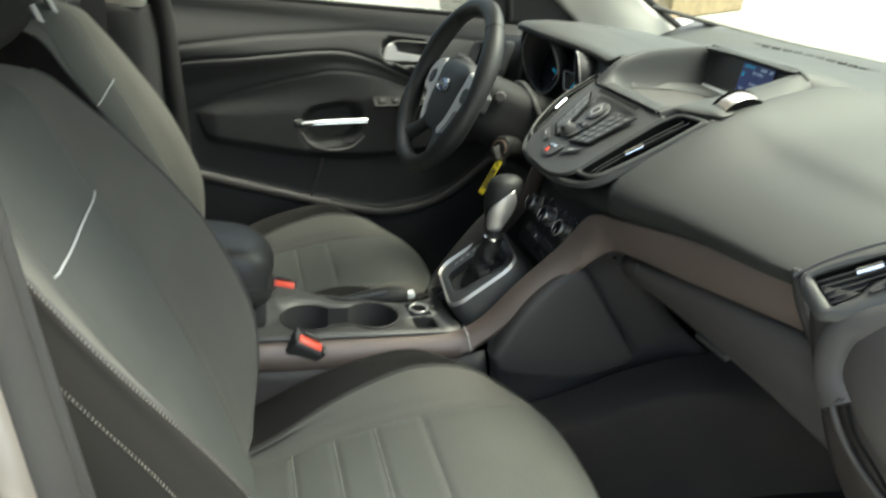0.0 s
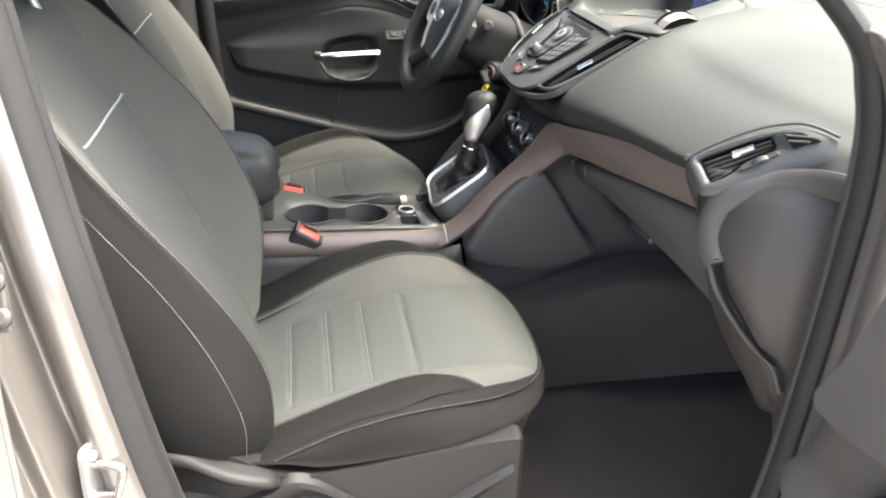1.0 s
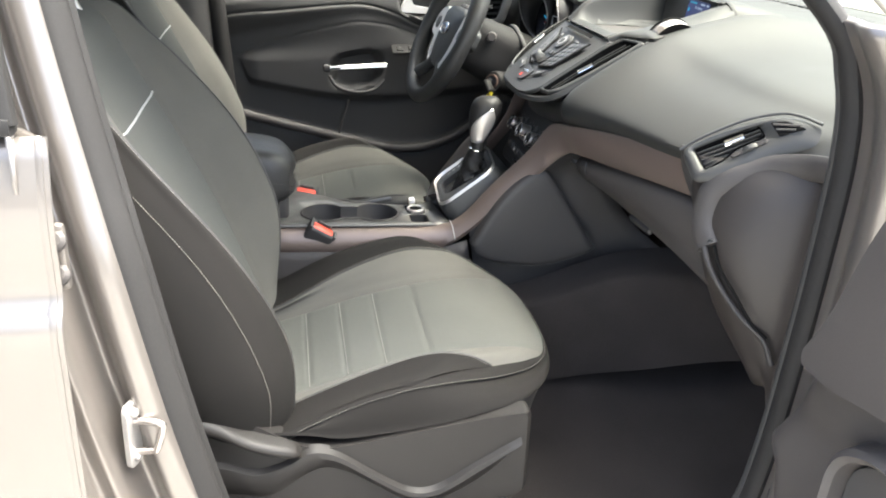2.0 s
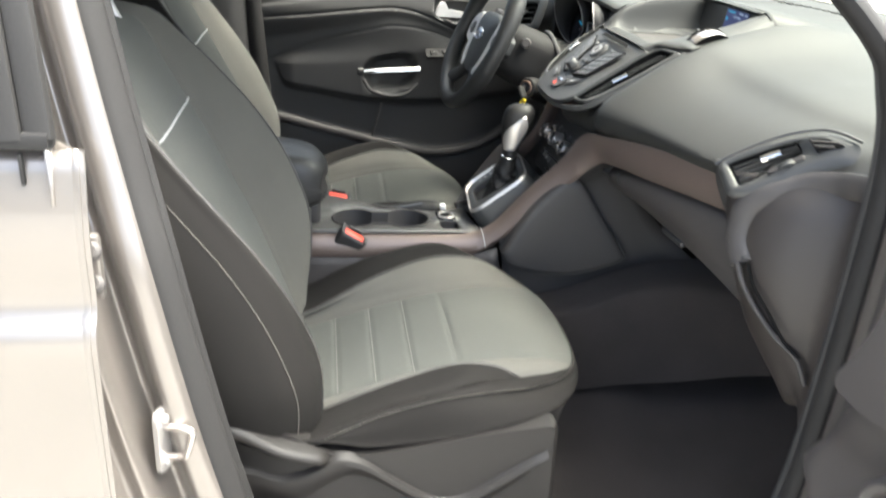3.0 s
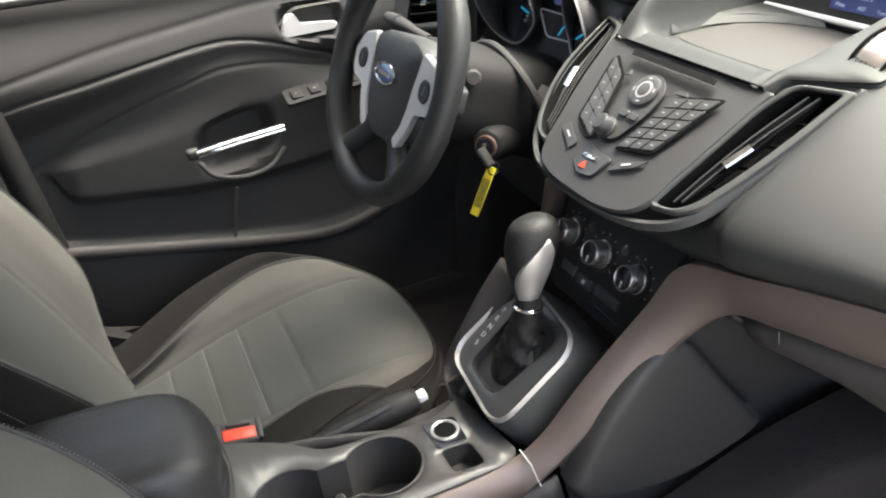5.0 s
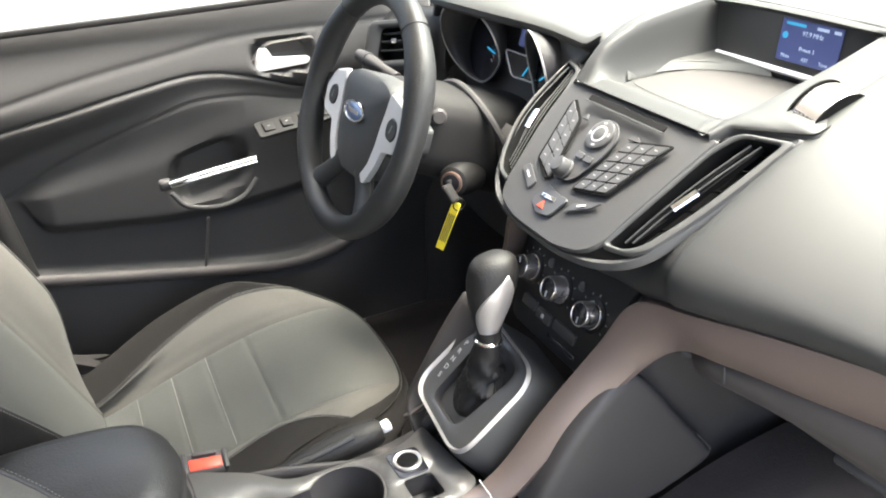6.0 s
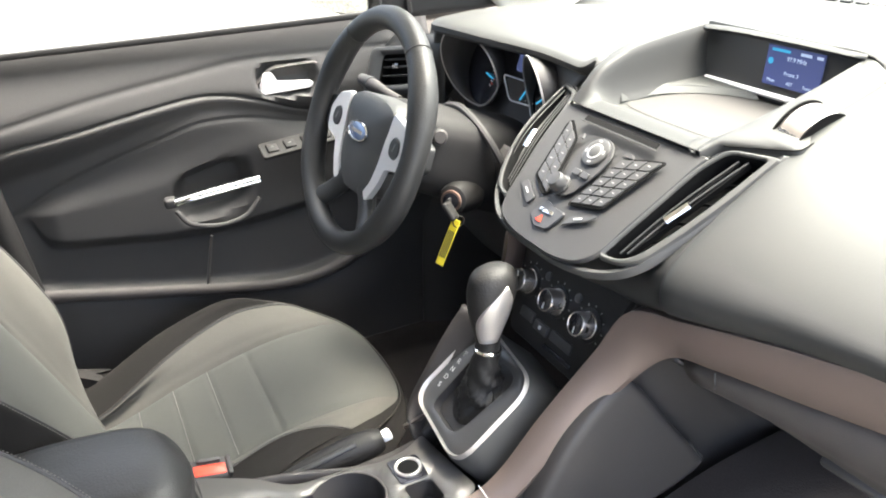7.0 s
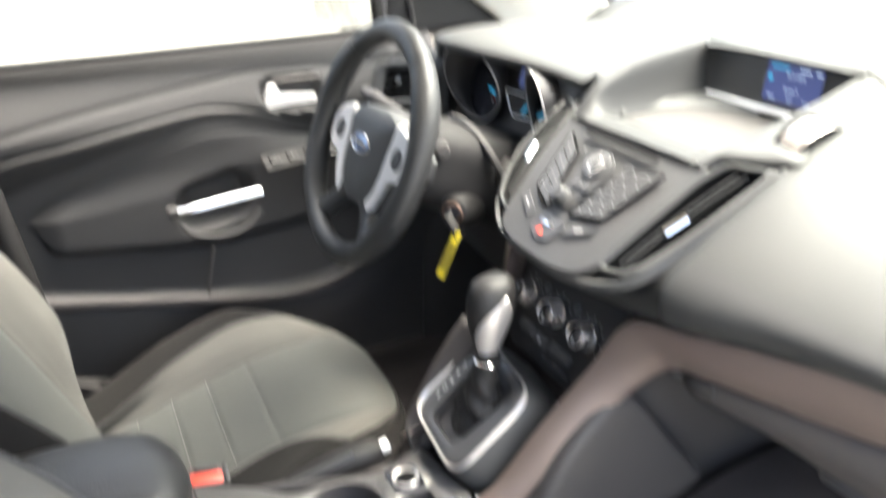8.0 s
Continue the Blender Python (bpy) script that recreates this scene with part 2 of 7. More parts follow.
def ring(outline, inner, height, m=None, crown=0.0):
    """A flat frame between two outlines of equally many points."""
    o, i = np.array(outline), np.array(inner)
    mid = (o + i) / 2
    rows = [[(*p, 0) for p in o], [(*p, height) for p in o * 0.8 + i * 0.2], [(*p, height + crown) for p in mid],
            [(*p, height) for p in o * 0.2 + i * 0.8], [(*p, 0) for p in i]]
    rows.append(rows[0])
    bm = sheet(rows, True)
    bmesh.ops.remove_doubles(bm, verts=bm.verts, dist=1e-6)
    return turned(bm, m) if m else bm


def frame_at(origin, xdir, ydir):
    """A pose from an origin, a local x and a rough local y; z stands off the face."""
    x = Vector(xdir).normalized()
    z = x.cross(Vector(ydir)).normalized()
    y = z.cross(x)
    return Matrix.Translation(origin) @ Matrix((x, y, z)).transposed().to_4x4()


def letters(text, size, m, mat, parent, name="lettering"):
    cu = bpy.data.curves.new(name, "FONT")
    cu.body, cu.size, cu.extrude, cu.align_x, cu.align_y = text, size, 0.0002, "CENTER", "CENTER"
    tmp = bpy.data.objects.new(name, cu)
    me = bpy.data.meshes.new_from_object(tmp)
    bpy.data.objects.remove(tmp)
    bpy.data.curves.remove(cu)
    bm = bmesh.new()
    bm.from_mesh(me)
    bpy.data.meshes.remove(me)
    return part(name, turned(bm, m), mat, parent, smooth=False)


def step(a, b, x):
    t = min(1.0, max(0.0, (x - a) / (b - a)))
    return t * t * (3 - 2 * t)


def mixed(a, b, t):
    return a + (b - a) * t

# ---- the ground and what lies beyond the glass ----


def concrete():
    m = material("pale_concrete", (0.27, 0.264, 0.246), 0.95, grain=14, bump=0.5, vary=0.4, stain=0.8, spec=0.05)
    return m


bm = bmesh.new()
bmesh.ops.create_grid(bm, x_segments=8, y_segments=8, size=400)
structure("ground", bm, concrete(), "pale weathered concrete parking lot with faint stains", "ground")

# low tan block wall across the lot
bm = rbox((4.6, 0.4, 3.4), 0.03, 1, Matrix.Translation((-14.75, 9.55, 1.7)) @ Matrix.Rotation(radians(130.4), 4, "Z"))
structure("wall_far", bm, material("tan_block", (0.30, 0.23, 0.14), 0.9, grain=9, bump=0.4, vary=0.35, stain=2.5), "weathered tan block wall across the lot", "wall")
for x, y, r, c, nm, lb in ((-12.8, -1.5, 0.11, (0.12, 0.3, 0.36), "paint_mark", "small faded blue paint mark on the concrete"), (-10.6, -1.35, 0.1, (0.1, 0.1, 0.09), "drain_cover", "small dark round drain cover in the concrete")):
    pm = thing(nm, (x, y, 0), lb, nm.replace("_", " "))
    part("disc", lathe([(r, 0.0), (r, 0.004), (r * 0.9, 0.006)], 18, Matrix.Translation((x, y, 0.001)) @ Matrix.Diagonal((2.2, 1, 1, 1))), material(nm, c, 0.8, grain=30), pm)

# ---- body shell ----


def mirror_x(pts):
    return [(-x, y, z) for x, y, z in pts]


# carpeted floor with the raised tunnel and the toe board
FLOOR = [(-0.74, 0.52), (-0.68, 0.44), (-0.3, 0.42), (-0.16, 0.5), (0.0, 0.54), (0.16, 0.5), (0.3, 0.42), (0.66, 0.42), (0.7, 0.5)]
secs = []
for y, up in ((-1.1, 0.0), (-0.5, 0.0), (0.1, 0.0), (0.55, 0.0), (0.8, 0.1), (1.0, 0.36), (1.08, 0.6)):
    secs.append([(x, y, z + up) for x, z in FLOOR])
structure("floor", loft(secs, 4, 4), CARPET, "black carpeted car floor", "floor", 0.01)

# roof lining and outer roof
secs = []
for y, z in ((-1.6, 1.6), (-0.9, 1.66), (-0.2, 1.67), (0.25, 1.62), (0.42, 1.57)):
    secs.append([(-0.6, y, z - 0.05), (-0.45, y, z - 0.01), (0, y, z), (0.45, y, z - 0.01), (0.6, y, z - 0.05)])
structure("roof", loft(secs, 4, 4), HEADLINER, "beige cloth roof lining", "ceiling", 0.03)

# windscreen
g = loft([[(-0.6, 0.42, 1.53), (-0.3, 0.46, 1.56), (0, 0.47, 1.57), (0.3, 0.46, 1.56), (0.6, 0.42, 1.53)],
          [(-0.68, 0.75, 1.35), (-0.35, 0.83, 1.38), (0, 0.86, 1.39), (0.35, 0.83, 1.38), (0.68, 0.75, 1.35)],
          [(-0.74, 0.86, 1.245), (-0.48, 1.12, 1.2), (0, 1.23, 1.19), (0.48, 1.12, 1.2), (0.74, 0.86, 1.245)]], 5, 5)
ws = structure("windscreen", g, GLASS, "laminated windscreen glass, darkened to dim the view outside", "windscreen")
ws.visible_shadow = False
structure("cowl", loft([[(-0.78, 0.99, 1.12), (-0.4, 1.15, 1.12), (0, 1.22, 1.115), (0.4, 1.15, 1.12), (0.78, 0.99, 1.12)],
                        [(-0.8, 1.02, 1.13), (-0.4, 1.18, 1.13), (0, 1.25, 1.125), (0.4, 1.18, 1.13), (0.8, 1.02, 1.13)],
                        [(-0.82, 1.2, 1.08), (-0.4, 1.32, 1.08), (0, 1.36, 1.08), (0.4, 1.32, 1.08), (0.82, 1.2, 1.08)],
                        [(-0.82, 1.25, 0.6), (-0.4, 1.36, 0.6), (0, 1.38, 0.6), (0.4, 1.36, 0.6), (0.82, 1.25, 0.6)]], 4, 3), BLACK,
          "black plastic cowl below the windscreen", "cowl", 0.01)

BASE = spline([(-0.70, 0.81, 1.256), (-0.66, 0.97, 1.225), (-0.6, 1.03, 1.213), (-0.48, 1.12, 1.2), (-0.25, 1.2, 1.194), (0, 1.23, 1.19), (0.25, 1.2, 1.194), (0.48, 1.12, 1.2), (0.6, 1.03, 1.213), (0.66, 0.97, 1.225), (0.70, 0.81, 1.256)], 6)
structure("windscreen_frit", tube(BASE, 0.009, 8, flat=0.6, up=(0, -0.5, 0.8)), RUBBER, "black band along the foot of the windscreen", "trim")

# driver's side: windscreen pillar, mirror sail, centre pillar, rear wall
PIL = [(-0.712, 0.9, 1.2), (-0.70, 0.81, 1.25), (-0.66, 0.66, 1.34), (-0.62, 0.5, 1.46), (-0.58, 0.36, 1.56)]
PIL2 = [(-0.735, 0.66, 1.17), (-0.735, 0.62, 1.215), (-0.72, 0.5, 1.31), (-0.68, 0.36, 1.43), (-0.62, 0.2, 1.55)]
PIL3 = [(-0.72, 0.80, 1.15), (-0.70, 0.72, 1.23), (-0.675, 0.59, 1.33), (-0.635, 0.44, 1.45), (-0.585, 0.29, 1.56)]
structure("pillar_trim_front_left", loft([PIL, PIL3, PIL2], 5, 6), BEIGE, "light beige windscreen pillar trim", "pillar", 0.012)
structure("pillar_seal", tube(spline(PIL, 5) + np.array([-0.01, 0.012, 0.004]), 0.012), RUBBER, "black rubber seal along the windscreen pillar", "seal")
structure("pillar_trim_front_right", loft([mirror_x(PIL), mirror_x(PIL3), mirror_x(PIL2)], 5, 6), BEIGE, "light beige windscreen pillar trim", "pillar", 0.012)


def side_wall(x):
    """Lower body side behind the centre pillar, a plain closing wall, with window glass above."""
    s = 1 if x > 0 else -1
    g = loft([[(x, -1.6, 0.5), (x, -1.0, 0.5), (x, -0.45, 0.5)], [(x + 0.02 * s, -1.6, 0.9), (x + 0.02 * s, -1.0, 0.9), (x + 0.02 * s, -0.45, 0.9)],
              [(x, -1.6, 1.19), (x, -1.0, 1.2), (x, -0.45, 1.2)]], 2, 2)
    return g


structure("wall_rear_left", side_wall(-0.74), DOORVINYL, "black inner side of the closed rear door", "wall", 0.02)
bm = bmesh.new()
bmesh.ops.create_grid(bm, x_segments=1, y_segments=1, size=0.5)
turned(bm, Matrix.Translation((0, -1.62, 1.0)) @ Matrix.Rotation(radians(90), 4, "X") @ Matrix.Diagonal((1.5, 1.3, 1, 1)))
structure("wall_back", bm, DOORVINYL, "dark closing wall behind the seats", "wall", 0.02)
gl = structure("window_rear_left", loft([[(-0.75, -1.6, 1.19), (-0.75, -0.44, 1.19)], [(-0.66, -1.4, 1.6), (-0.64, -0.44, 1.6)]], 2, 2), DARKGLASS,
               "tinted rear side window glass", "window")
gl.visible_shadow = False
# centre pillar on the driver's side: dark lower half, beige upper half, belt
structure("pillar_centre_left_lower", loft([[(-0.755, -0.34, 0.5), (-0.735, -0.36, 0.8), (-0.72, -0.37, 1.1), (-0.715, -0.375, 1.195)],
                                            [(-0.715, -0.40, 0.5), (-0.70, -0.40, 0.8), (-0.69, -0.41, 1.1), (-0.69, -0.42, 1.195)],
                                            [(-0.72, -0.5, 0.5), (-0.705, -0.5, 0.8), (-0.695, -0.5, 1.1), (-0.695, -0.5, 1.195)],
                                            [(-0.755, -0.54, 0.5), (-0.74, -0.54, 0.8), (-0.73, -0.54, 1.1), (-0.73, -0.54, 1.195)]], 4, 3), DOORVINYL,
          "black lower trim of the centre pillar", "pillar", 0.01)
structure("pillar_centre_left_upper", loft([[(-0.715, -0.39, 1.19), (-0.70, -0.40, 1.3), (-0.66, -0.42, 1.45), (-0.6, -0.44, 1.6)],
                                            [(-0.69, -0.402, 1.19), (-0.68, -0.412, 1.3), (-0.64, -0.432, 1.45), (-0.58, -0.452, 1.6)],
                                            [(-0.69, -0.46, 1.19), (-0.68, -0.455, 1.3), (-0.64, -0.465, 1.45), (-0.58, -0.48, 1.6)],
                                            [(-0.715, -0.475, 1.19), (-0.70, -0.465, 1.3), (-0.66, -0.475, 1.45), (-0.6, -0.49, 1.6)]], 4, 3), BEIGE,
          "light beige upper trim of the centre pillar", "pillar", 0.008)
structure("seal_door_left", tube(spline([(-0.75, -0.3, 0.5), (-0.745, -0.325, 0.8), (-0.735, -0.35, 1.1), (-0.72, -0.365, 1.22), (-0.69, -0.39, 1.4), (-0.63, -0.41, 1.56)], 6), 0.026),
          RUBBER, "black rubber door seal on the pillar", "seal")
belt = thing("seat_belt", (-0.66, -0.47, 1.0), "black woven seat belt hanging beside the pillar", "seat belt")
part("webbing", sweep(spline([(-0.655, -0.5, 1.55), (-0.665, -0.49, 1.3), (-0.67, -0.485, 1.0), (-0.68, -0.48, 0.7)], 5), [(-0.024, 0), (0.024, 0), (0.024, 0.002), (-0.024, 0.002)], (1, 0.2, 0)), BLACK, belt)
part("guide_loop", rbox((0.02, 0.07, 0.035), 0.008, 3, Matrix.Translation((-0.655, -0.5, 1.56))), BLACK, belt)

# ---- passenger's side opening: painted pillars, sill, seals ----
# painted centre pillar with its rolled flanges, seal band at its front edge
EDGE = [(0.70, -0.19, 0.45), (0.70, -0.235, 0.6), (0.70, -0.283, 0.8), (0.678, -0.327, 1.0), (0.652, -0.352, 1.1), (0.626, -0.376, 1.2), (0.60, -0.398, 1.3), (0.555, -0.43, 1.45), (0.52, -0.455, 1.57)]
secs = []
for x, y, z in EDGE:
    secs.append([(x + 0.042 + a, y - 0.018 + b, z) for a, b in ((-0.01, 0.006), (0.002, 0.0), (0.01, -0.008), (0.012, -0.026), (0.002, -0.036), (-0.014, -0.046), (-0.016, -0.056), (0.006, -0.064), (0.024, -0.068), (0.034, -0.076), (0.03, -0.088), (0.034, -0.096), (0.056, -0.102), (0.066, -0.11), (0.07, -0.13))])
structure("pillar_centre_right", loft(secs, 4, 5), PAINT, "champagne silver painted centre pillar of the open doorway", "pillar", 0.01)
secs = []
for x, y, z in EDGE:
    secs.append([(x + a, y + b, z) for a, b in ((-0.05, -0.03), (-0.012, -0.004), (0.0, 0.002), (0.01, 0.006), (0.016, -0.002), (0.026, 0.004), (0.036, -0.002), (0.044, -0.014), (0.045, -0.03))])
structure("seal_rear_right", loft(secs, 4, 5), RUBBER, "black rubber door seal along the centre pillar", "seal", 0.004)
secs = []
for x, y, z in EDGE:
    secs.append([(x + a, y + b, z) for a, b in ((-0.008, -0.006), (-0.03, -0.012), (-0.05, -0.04), (-0.055, -0.12), (-0.05, -0.2))])
structure("pillar_trim_centre_right", loft(secs, 3, 5), DOORVINYL, "charcoal inner trim of the centre pillar", "pillar", 0.004)
# sill
structure("sill_right", loft([[(0.62, -0.4, 0.43), (0.62, 0.1, 0.43), (0.62, 0.62, 0.43)], [(0.68, -0.4, 0.46), (0.68, 0.1, 0.46), (0.68, 0.62, 0.46)],
                              [(0.73, -0.4, 0.45), (0.73, 0.1, 0.45), (0.73, 0.62, 0.45)]], 3, 4), PLASTIC, "charcoal scuff plate on the door sill", "sill", 0.008)
structure("sill_right_outer", loft([[(0.725, -0.5, 0.45), (0.725, 0.1, 0.45), (0.725, 0.75, 0.45)], [(0.78, -0.5, 0.43), (0.78, 0.1, 0.43), (0.78, 0.75, 0.43)],
                                    [(0.83, -0.5, 0.36), (0.83, 0.1, 0.36), (0.83, 0.75, 0.36)], [(0.83, -0.5, 0.22), (0.83, 0.1, 0.22), (0.83, 0.75, 0.22)]], 3, 4), PAINT,
          "champagne silver painted door sill", "sill", 0.01)
# front pillar: seal, painted post with rolled flange
SEALF = [(0.72, 0.40, 0.47), (0.735, 0.46, 0.58), (0.74, 0.478, 0.70), (0.747, 0.478, 0.88), (0.75, 0.475, 1.03), (0.75, 0.47, 1.15), (0.745, 0.455, 1.23), (0.73, 0.42, 1.30), (0.665, 0.27, 1.44), (0.6, 0.12, 1.55)]
structure("seal_front_right", tube(spline(SEALF, 6), 0.017, 12, flat=0.75), RUBBER, "black rubber door seal along the front pillar", "seal")
structure("seal_front_right_inner", tube(spline([(x - 0.02, y + 0.006, z) for x, y, z in SEALF], 6), 0.012, 12), DOORVINYL, "charcoal trim lip beside the door seal", "trim")
secs = []
for x, y, z in SEALF[:8]:
    secs.append([(x + a, y + b, z) for a, b in ((-0.02, 0.02), (0.015, 0.012), (0.04, 0.01), (0.06, 0.0), (0.075, -0.002), (0.09, 0.012), (0.1, 0.05), (0.12, 0.09), (0.16, 0.11))])
structure("pillar_front_right", loft(secs, 4, 5), PAINT, "champagne silver painted front door post", "pillar", 0.01)
structure("kick_panel_right", loft([[(0.715, 0.5, 0.45), (0.712, 0.505, 0.7), (0.705, 0.51, 0.95)], [(0.68, 0.7, 0.45), (0.67, 0.7, 0.7), (0.66, 0.7, 0.95)], [(0.66, 1.0, 0.45), (0.66, 1.0, 0.7), (0.66, 1.0, 0.95)]], 4, 4),
          PLASTIC, "charcoal footwell side trim", "trim", 0.01)
structure("kick_panel_left", loft([[(-0.74, 0.42, 0.42), (-0.74, 0.44, 0.7), (-0.74, 0.46, 1.0), (-0.74, 0.5, 1.17)], [(-0.72, 0.7, 0.42), (-0.72, 0.7, 0.7), (-0.72, 0.7, 1.0), (-0.73, 0.7, 1.17)], [(-0.72, 1.05, 0.42), (-0.72, 1.05, 0.7), (-0.72, 1.05, 1.0), (-0.74, 1.0, 1.16)]], 3, 3),
          DOORVINYL, "black footwell side trim on the driver's side", "trim", 0.01)
structure("roof_rail_right", tube(spline([(0.6, 0.12, 1.57), (0.59, -0.1, 1.6), (0.575, -0.35, 1.6), (0.57, -0.8, 1.58), (0.58, -1.5, 1.5)], 4), 0.035), PAINT, "champagne silver roof rail over the doorway", "rail")

st = thing("door_striker", (0.755, -0.343, 0.80), "bright steel door striker loop on the pillar", "striker")
M = Matrix.Translation((0.75, -0.349, 0.812)) @ Matrix.Rotation(radians(-22), 4, "Z") @ Matrix.Rotation(radians(-90), 4, "X")
part("base_plate", plate(rounded([(-0.013, -0.042), (0.013, -0.042), (0.013, 0.042), (-0.013, 0.042)], 0.011), 0.006, M), DULLSILVER, st)
part("loop", tube(spline([(0.75, -0.346, 0.83), (0.756, -0.33, 0.832), (0.76, -0.315, 0.831), (0.761, -0.311, 0.825), (0.76, -0.319, 0.797), (0.757, -0.325, 0.792), (0.752, -0.346, 0.788)], 5), 0.0042), KNOB, st)
for dz in (0.028, -0.03):
    part("bolt", lathe([(0.006, 0), (0.006, 0.004), (0.004, 0.006)], 12, M @ Matrix.Translation((0, dz, 0.006))), DULLSILVER, st)

# closed rear door beside the doorway
rd = thing("rear_door", (0.86, -0.9, 0.4), "champagne silver rear car door, closed, wet paint", "car door")
secs = []
for z, x in ((0.4, 0.82), (0.6, 0.845), (0.8, 0.855), (0.97, 0.858), (1.01, 0.855), (1.035, 0.84), (1.1, 0.838), (1.18, 0.822)):
    secs.append([(x - 0.03, -0.402, z), (x - 0.008, -0.386, z), (x, -0.39, z), (x + 0.002, -0.6, z), (x, -1.5, z)])
part("outer_skin", loft(secs, 4, 4), PAINT, rd, solid=0.006)
part("edge_flange", loft([[(0.845 - 0.055, -0.412, z), (0.845 - 0.03, -0.402, z), (0.845 - 0.012, -0.4, z)] for z in (0.4, 0.7, 1.0, 1.19)], 3, 3), PAINT, rd, solid=0.004)
part("window_seal", sweep([(0.822, -0.40, 1.19), (0.826, -0.9, 1.195), (0.826, -1.5, 1.2)], rounded([(-0.012, -0.008), (0.012, -0.008), (0.012, 0.008), (-0.012, 0.008)], 0.004, 2), (0, 0, 1)), RUBBER, rd)
for i, (y, x) in enumerate(((-0.408, 0.824), (-0.432, 0.828))):
    part("window_post", sweep(spline([(x, y, 1.19), (x - 0.025, y - 0.012, 1.3), (x - 0.075, y - 0.035, 1.44), (x - 0.14, y - 0.06, 1.58)], 4), rounded([(-0.012, -0.008), (0.012, -0.008), (0.012, 0.008), (-0.012, 0.008)], 0.004, 2), (1, 0, 0)), RUBBER, rd)
pane = part("window_pane", loft([[(0.815, -0.42, 1.19), (0.815, -1.45, 1.19)], [(0.76, -0.45, 1.38), (0.76, -1.4, 1.38)], [(0.69, -0.48, 1.56), (0.69, -1.3, 1.56)]], 2, 3), DARKGLASS, rd)
pane.visible_shadow = False
for z in (1.05, 0.62):
    h = part("hinge", rbox((0.012, 0.03, 0.07), 0.005, 2, Matrix.Translation((0.786, -0.394, z))), PAINT, rd)
    for dz in (0.018, -0.018):
        part("bolt", lathe([(0.011, 0), (0.011, 0.006), (0.007, 0.01)], 10, Matrix.Translation((0.79, -0.388, z + dz)) @ Matrix.Rotation(radians(60), 4, "Y")), PLASTIC, h)
part("drip_tab", rbox((0.006, 0.004, 0.03), 0.002, 2, Matrix.Translation((0.83, -0.425, 1.165))), RUBBER, rd)

# open front passenger door
od = thing("passenger_door", (0.95, 0.45, 0.45), "open front car door with charcoal inner panel", "car door")
HINGE = Matrix.Translation((0.78, 0.44, 0.0)) @ Matrix.Rotation(radians(-5), 4, "Z")
# local x runs out along the door, y towards the front, z up
UP = HINGE @ Matrix.Rotation(radians(90), 4, "X")


def door_face(x, z):
    """How far the lower inner panel stands back along the door."""
    return 0.44 + 0.02 * step(0.80, 0.95, x) - 0.018 * step(0.84, 0.92, z) + 0.012 * math.sin(9 * x + 4 * z) * step(0.84, 0.95, x)


def door_low(u, v):
    z = mixed(0.42, 0.985, v)
    x0 = float(np.interp(z, [0.42, 0.62, 0.70, 0.76, 0.79, 0.84, 0.93, 0.985], [0.83, 0.812, 0.815, 0.80, 0.778, 0.805, 0.85, 0.87]))
    x = mixed(x0, 1.6, u)
    return Vector((x, door_face(x, z) + 0.05 * math.exp(-u * 60) - 0.02, z))


part("lower_panel", patch(door_low, np.concatenate([np.linspace(0.0, 0.2, 40), np.linspace(0.22, 1, 24)]), np.linspace(0, 1, 60)), DOORLOW, od, "charcoal lower door panel", solid=0.008)
blk = rounded([(0.864, 0.957), (0.868, 0.942), (0.92, 0.941), (1.01, 0.962), (1.6, 0.99), (1.6, 1.2), (0.955, 1.2), (0.92, 1.12), (0.891, 1.012)], [0.012, 0.012, 0.02, 0.05, 0.02, 0.02, 0.05, 0.1, 0.05], 6)
FLAT = Matrix(((1, 0, 0, 0), (0, 0, -1, 0.42), (0, 1, 0, 0), (0, 0, 0, 1)))
part("upper_panel", plate(blk, 0.035, FLAT, 0.012), DOORLOW, od, "charcoal padded upper door panel")
o = rounded([(0.938, 0.70), (1.12, 0.70), (1.12, 0.9), (1.02, 0.93), (0.938, 0.895)], [0.03, 0.03, 0.05, 0.06, 0.06], 8)
i = rounded([(0.96, 0.72), (1.09, 0.72), (1.09, 0.88), (1.02, 0.91), (0.96, 0.875)], [0.02, 0.02, 0.03, 0.03, 0.03], 8)
part("pull_surround", ring(o, i, 0.028, FLAT @ Matrix.Translation((0, 0, -0.002)), 0.006), DOORLOW, od)
part("pull_cup", plate(i, 0.012, FLAT), BLACK, od)
part("outer_shell", loft([[(0.815 + d, 0.46, z), (0.815 + d, 0.5, z), (0.85 + d, 0.54, z), (1.2, 0.56, z), (1.62, 0.54, z)] for z, d in ((0.4, 0.0), (0.7, 0.0), (0.85, 0.03), (1.0, 0.1), (1.19, 0.17))], 4, 4), PAINT, od, solid=0.006)
part("door_edge", loft([[(0.80 + a, 0.47 - b, z) for a, b in ((-0.004, 0.0), (0.012, 0.03), (0.03, 0.036), (0.045, 0.02))] for z in (0.42, 0.6, 0.7, 0.765)], 4, 4), PAINT, od, solid=0.004)
part("check_arm", rbox((0.012, 0.09, 0.02), 0.003, 2, HINGE @ Matrix.Translation((0.03, 0.05, 0.7))), BLACK, od)

# ---- seats ----


def table(*pairs):
    """A smooth function through (at, value) pairs."""
    a = spline(pairs, 8)
    return lambda q: float(np.interp(q, a[:, 0], a[:, 1]))


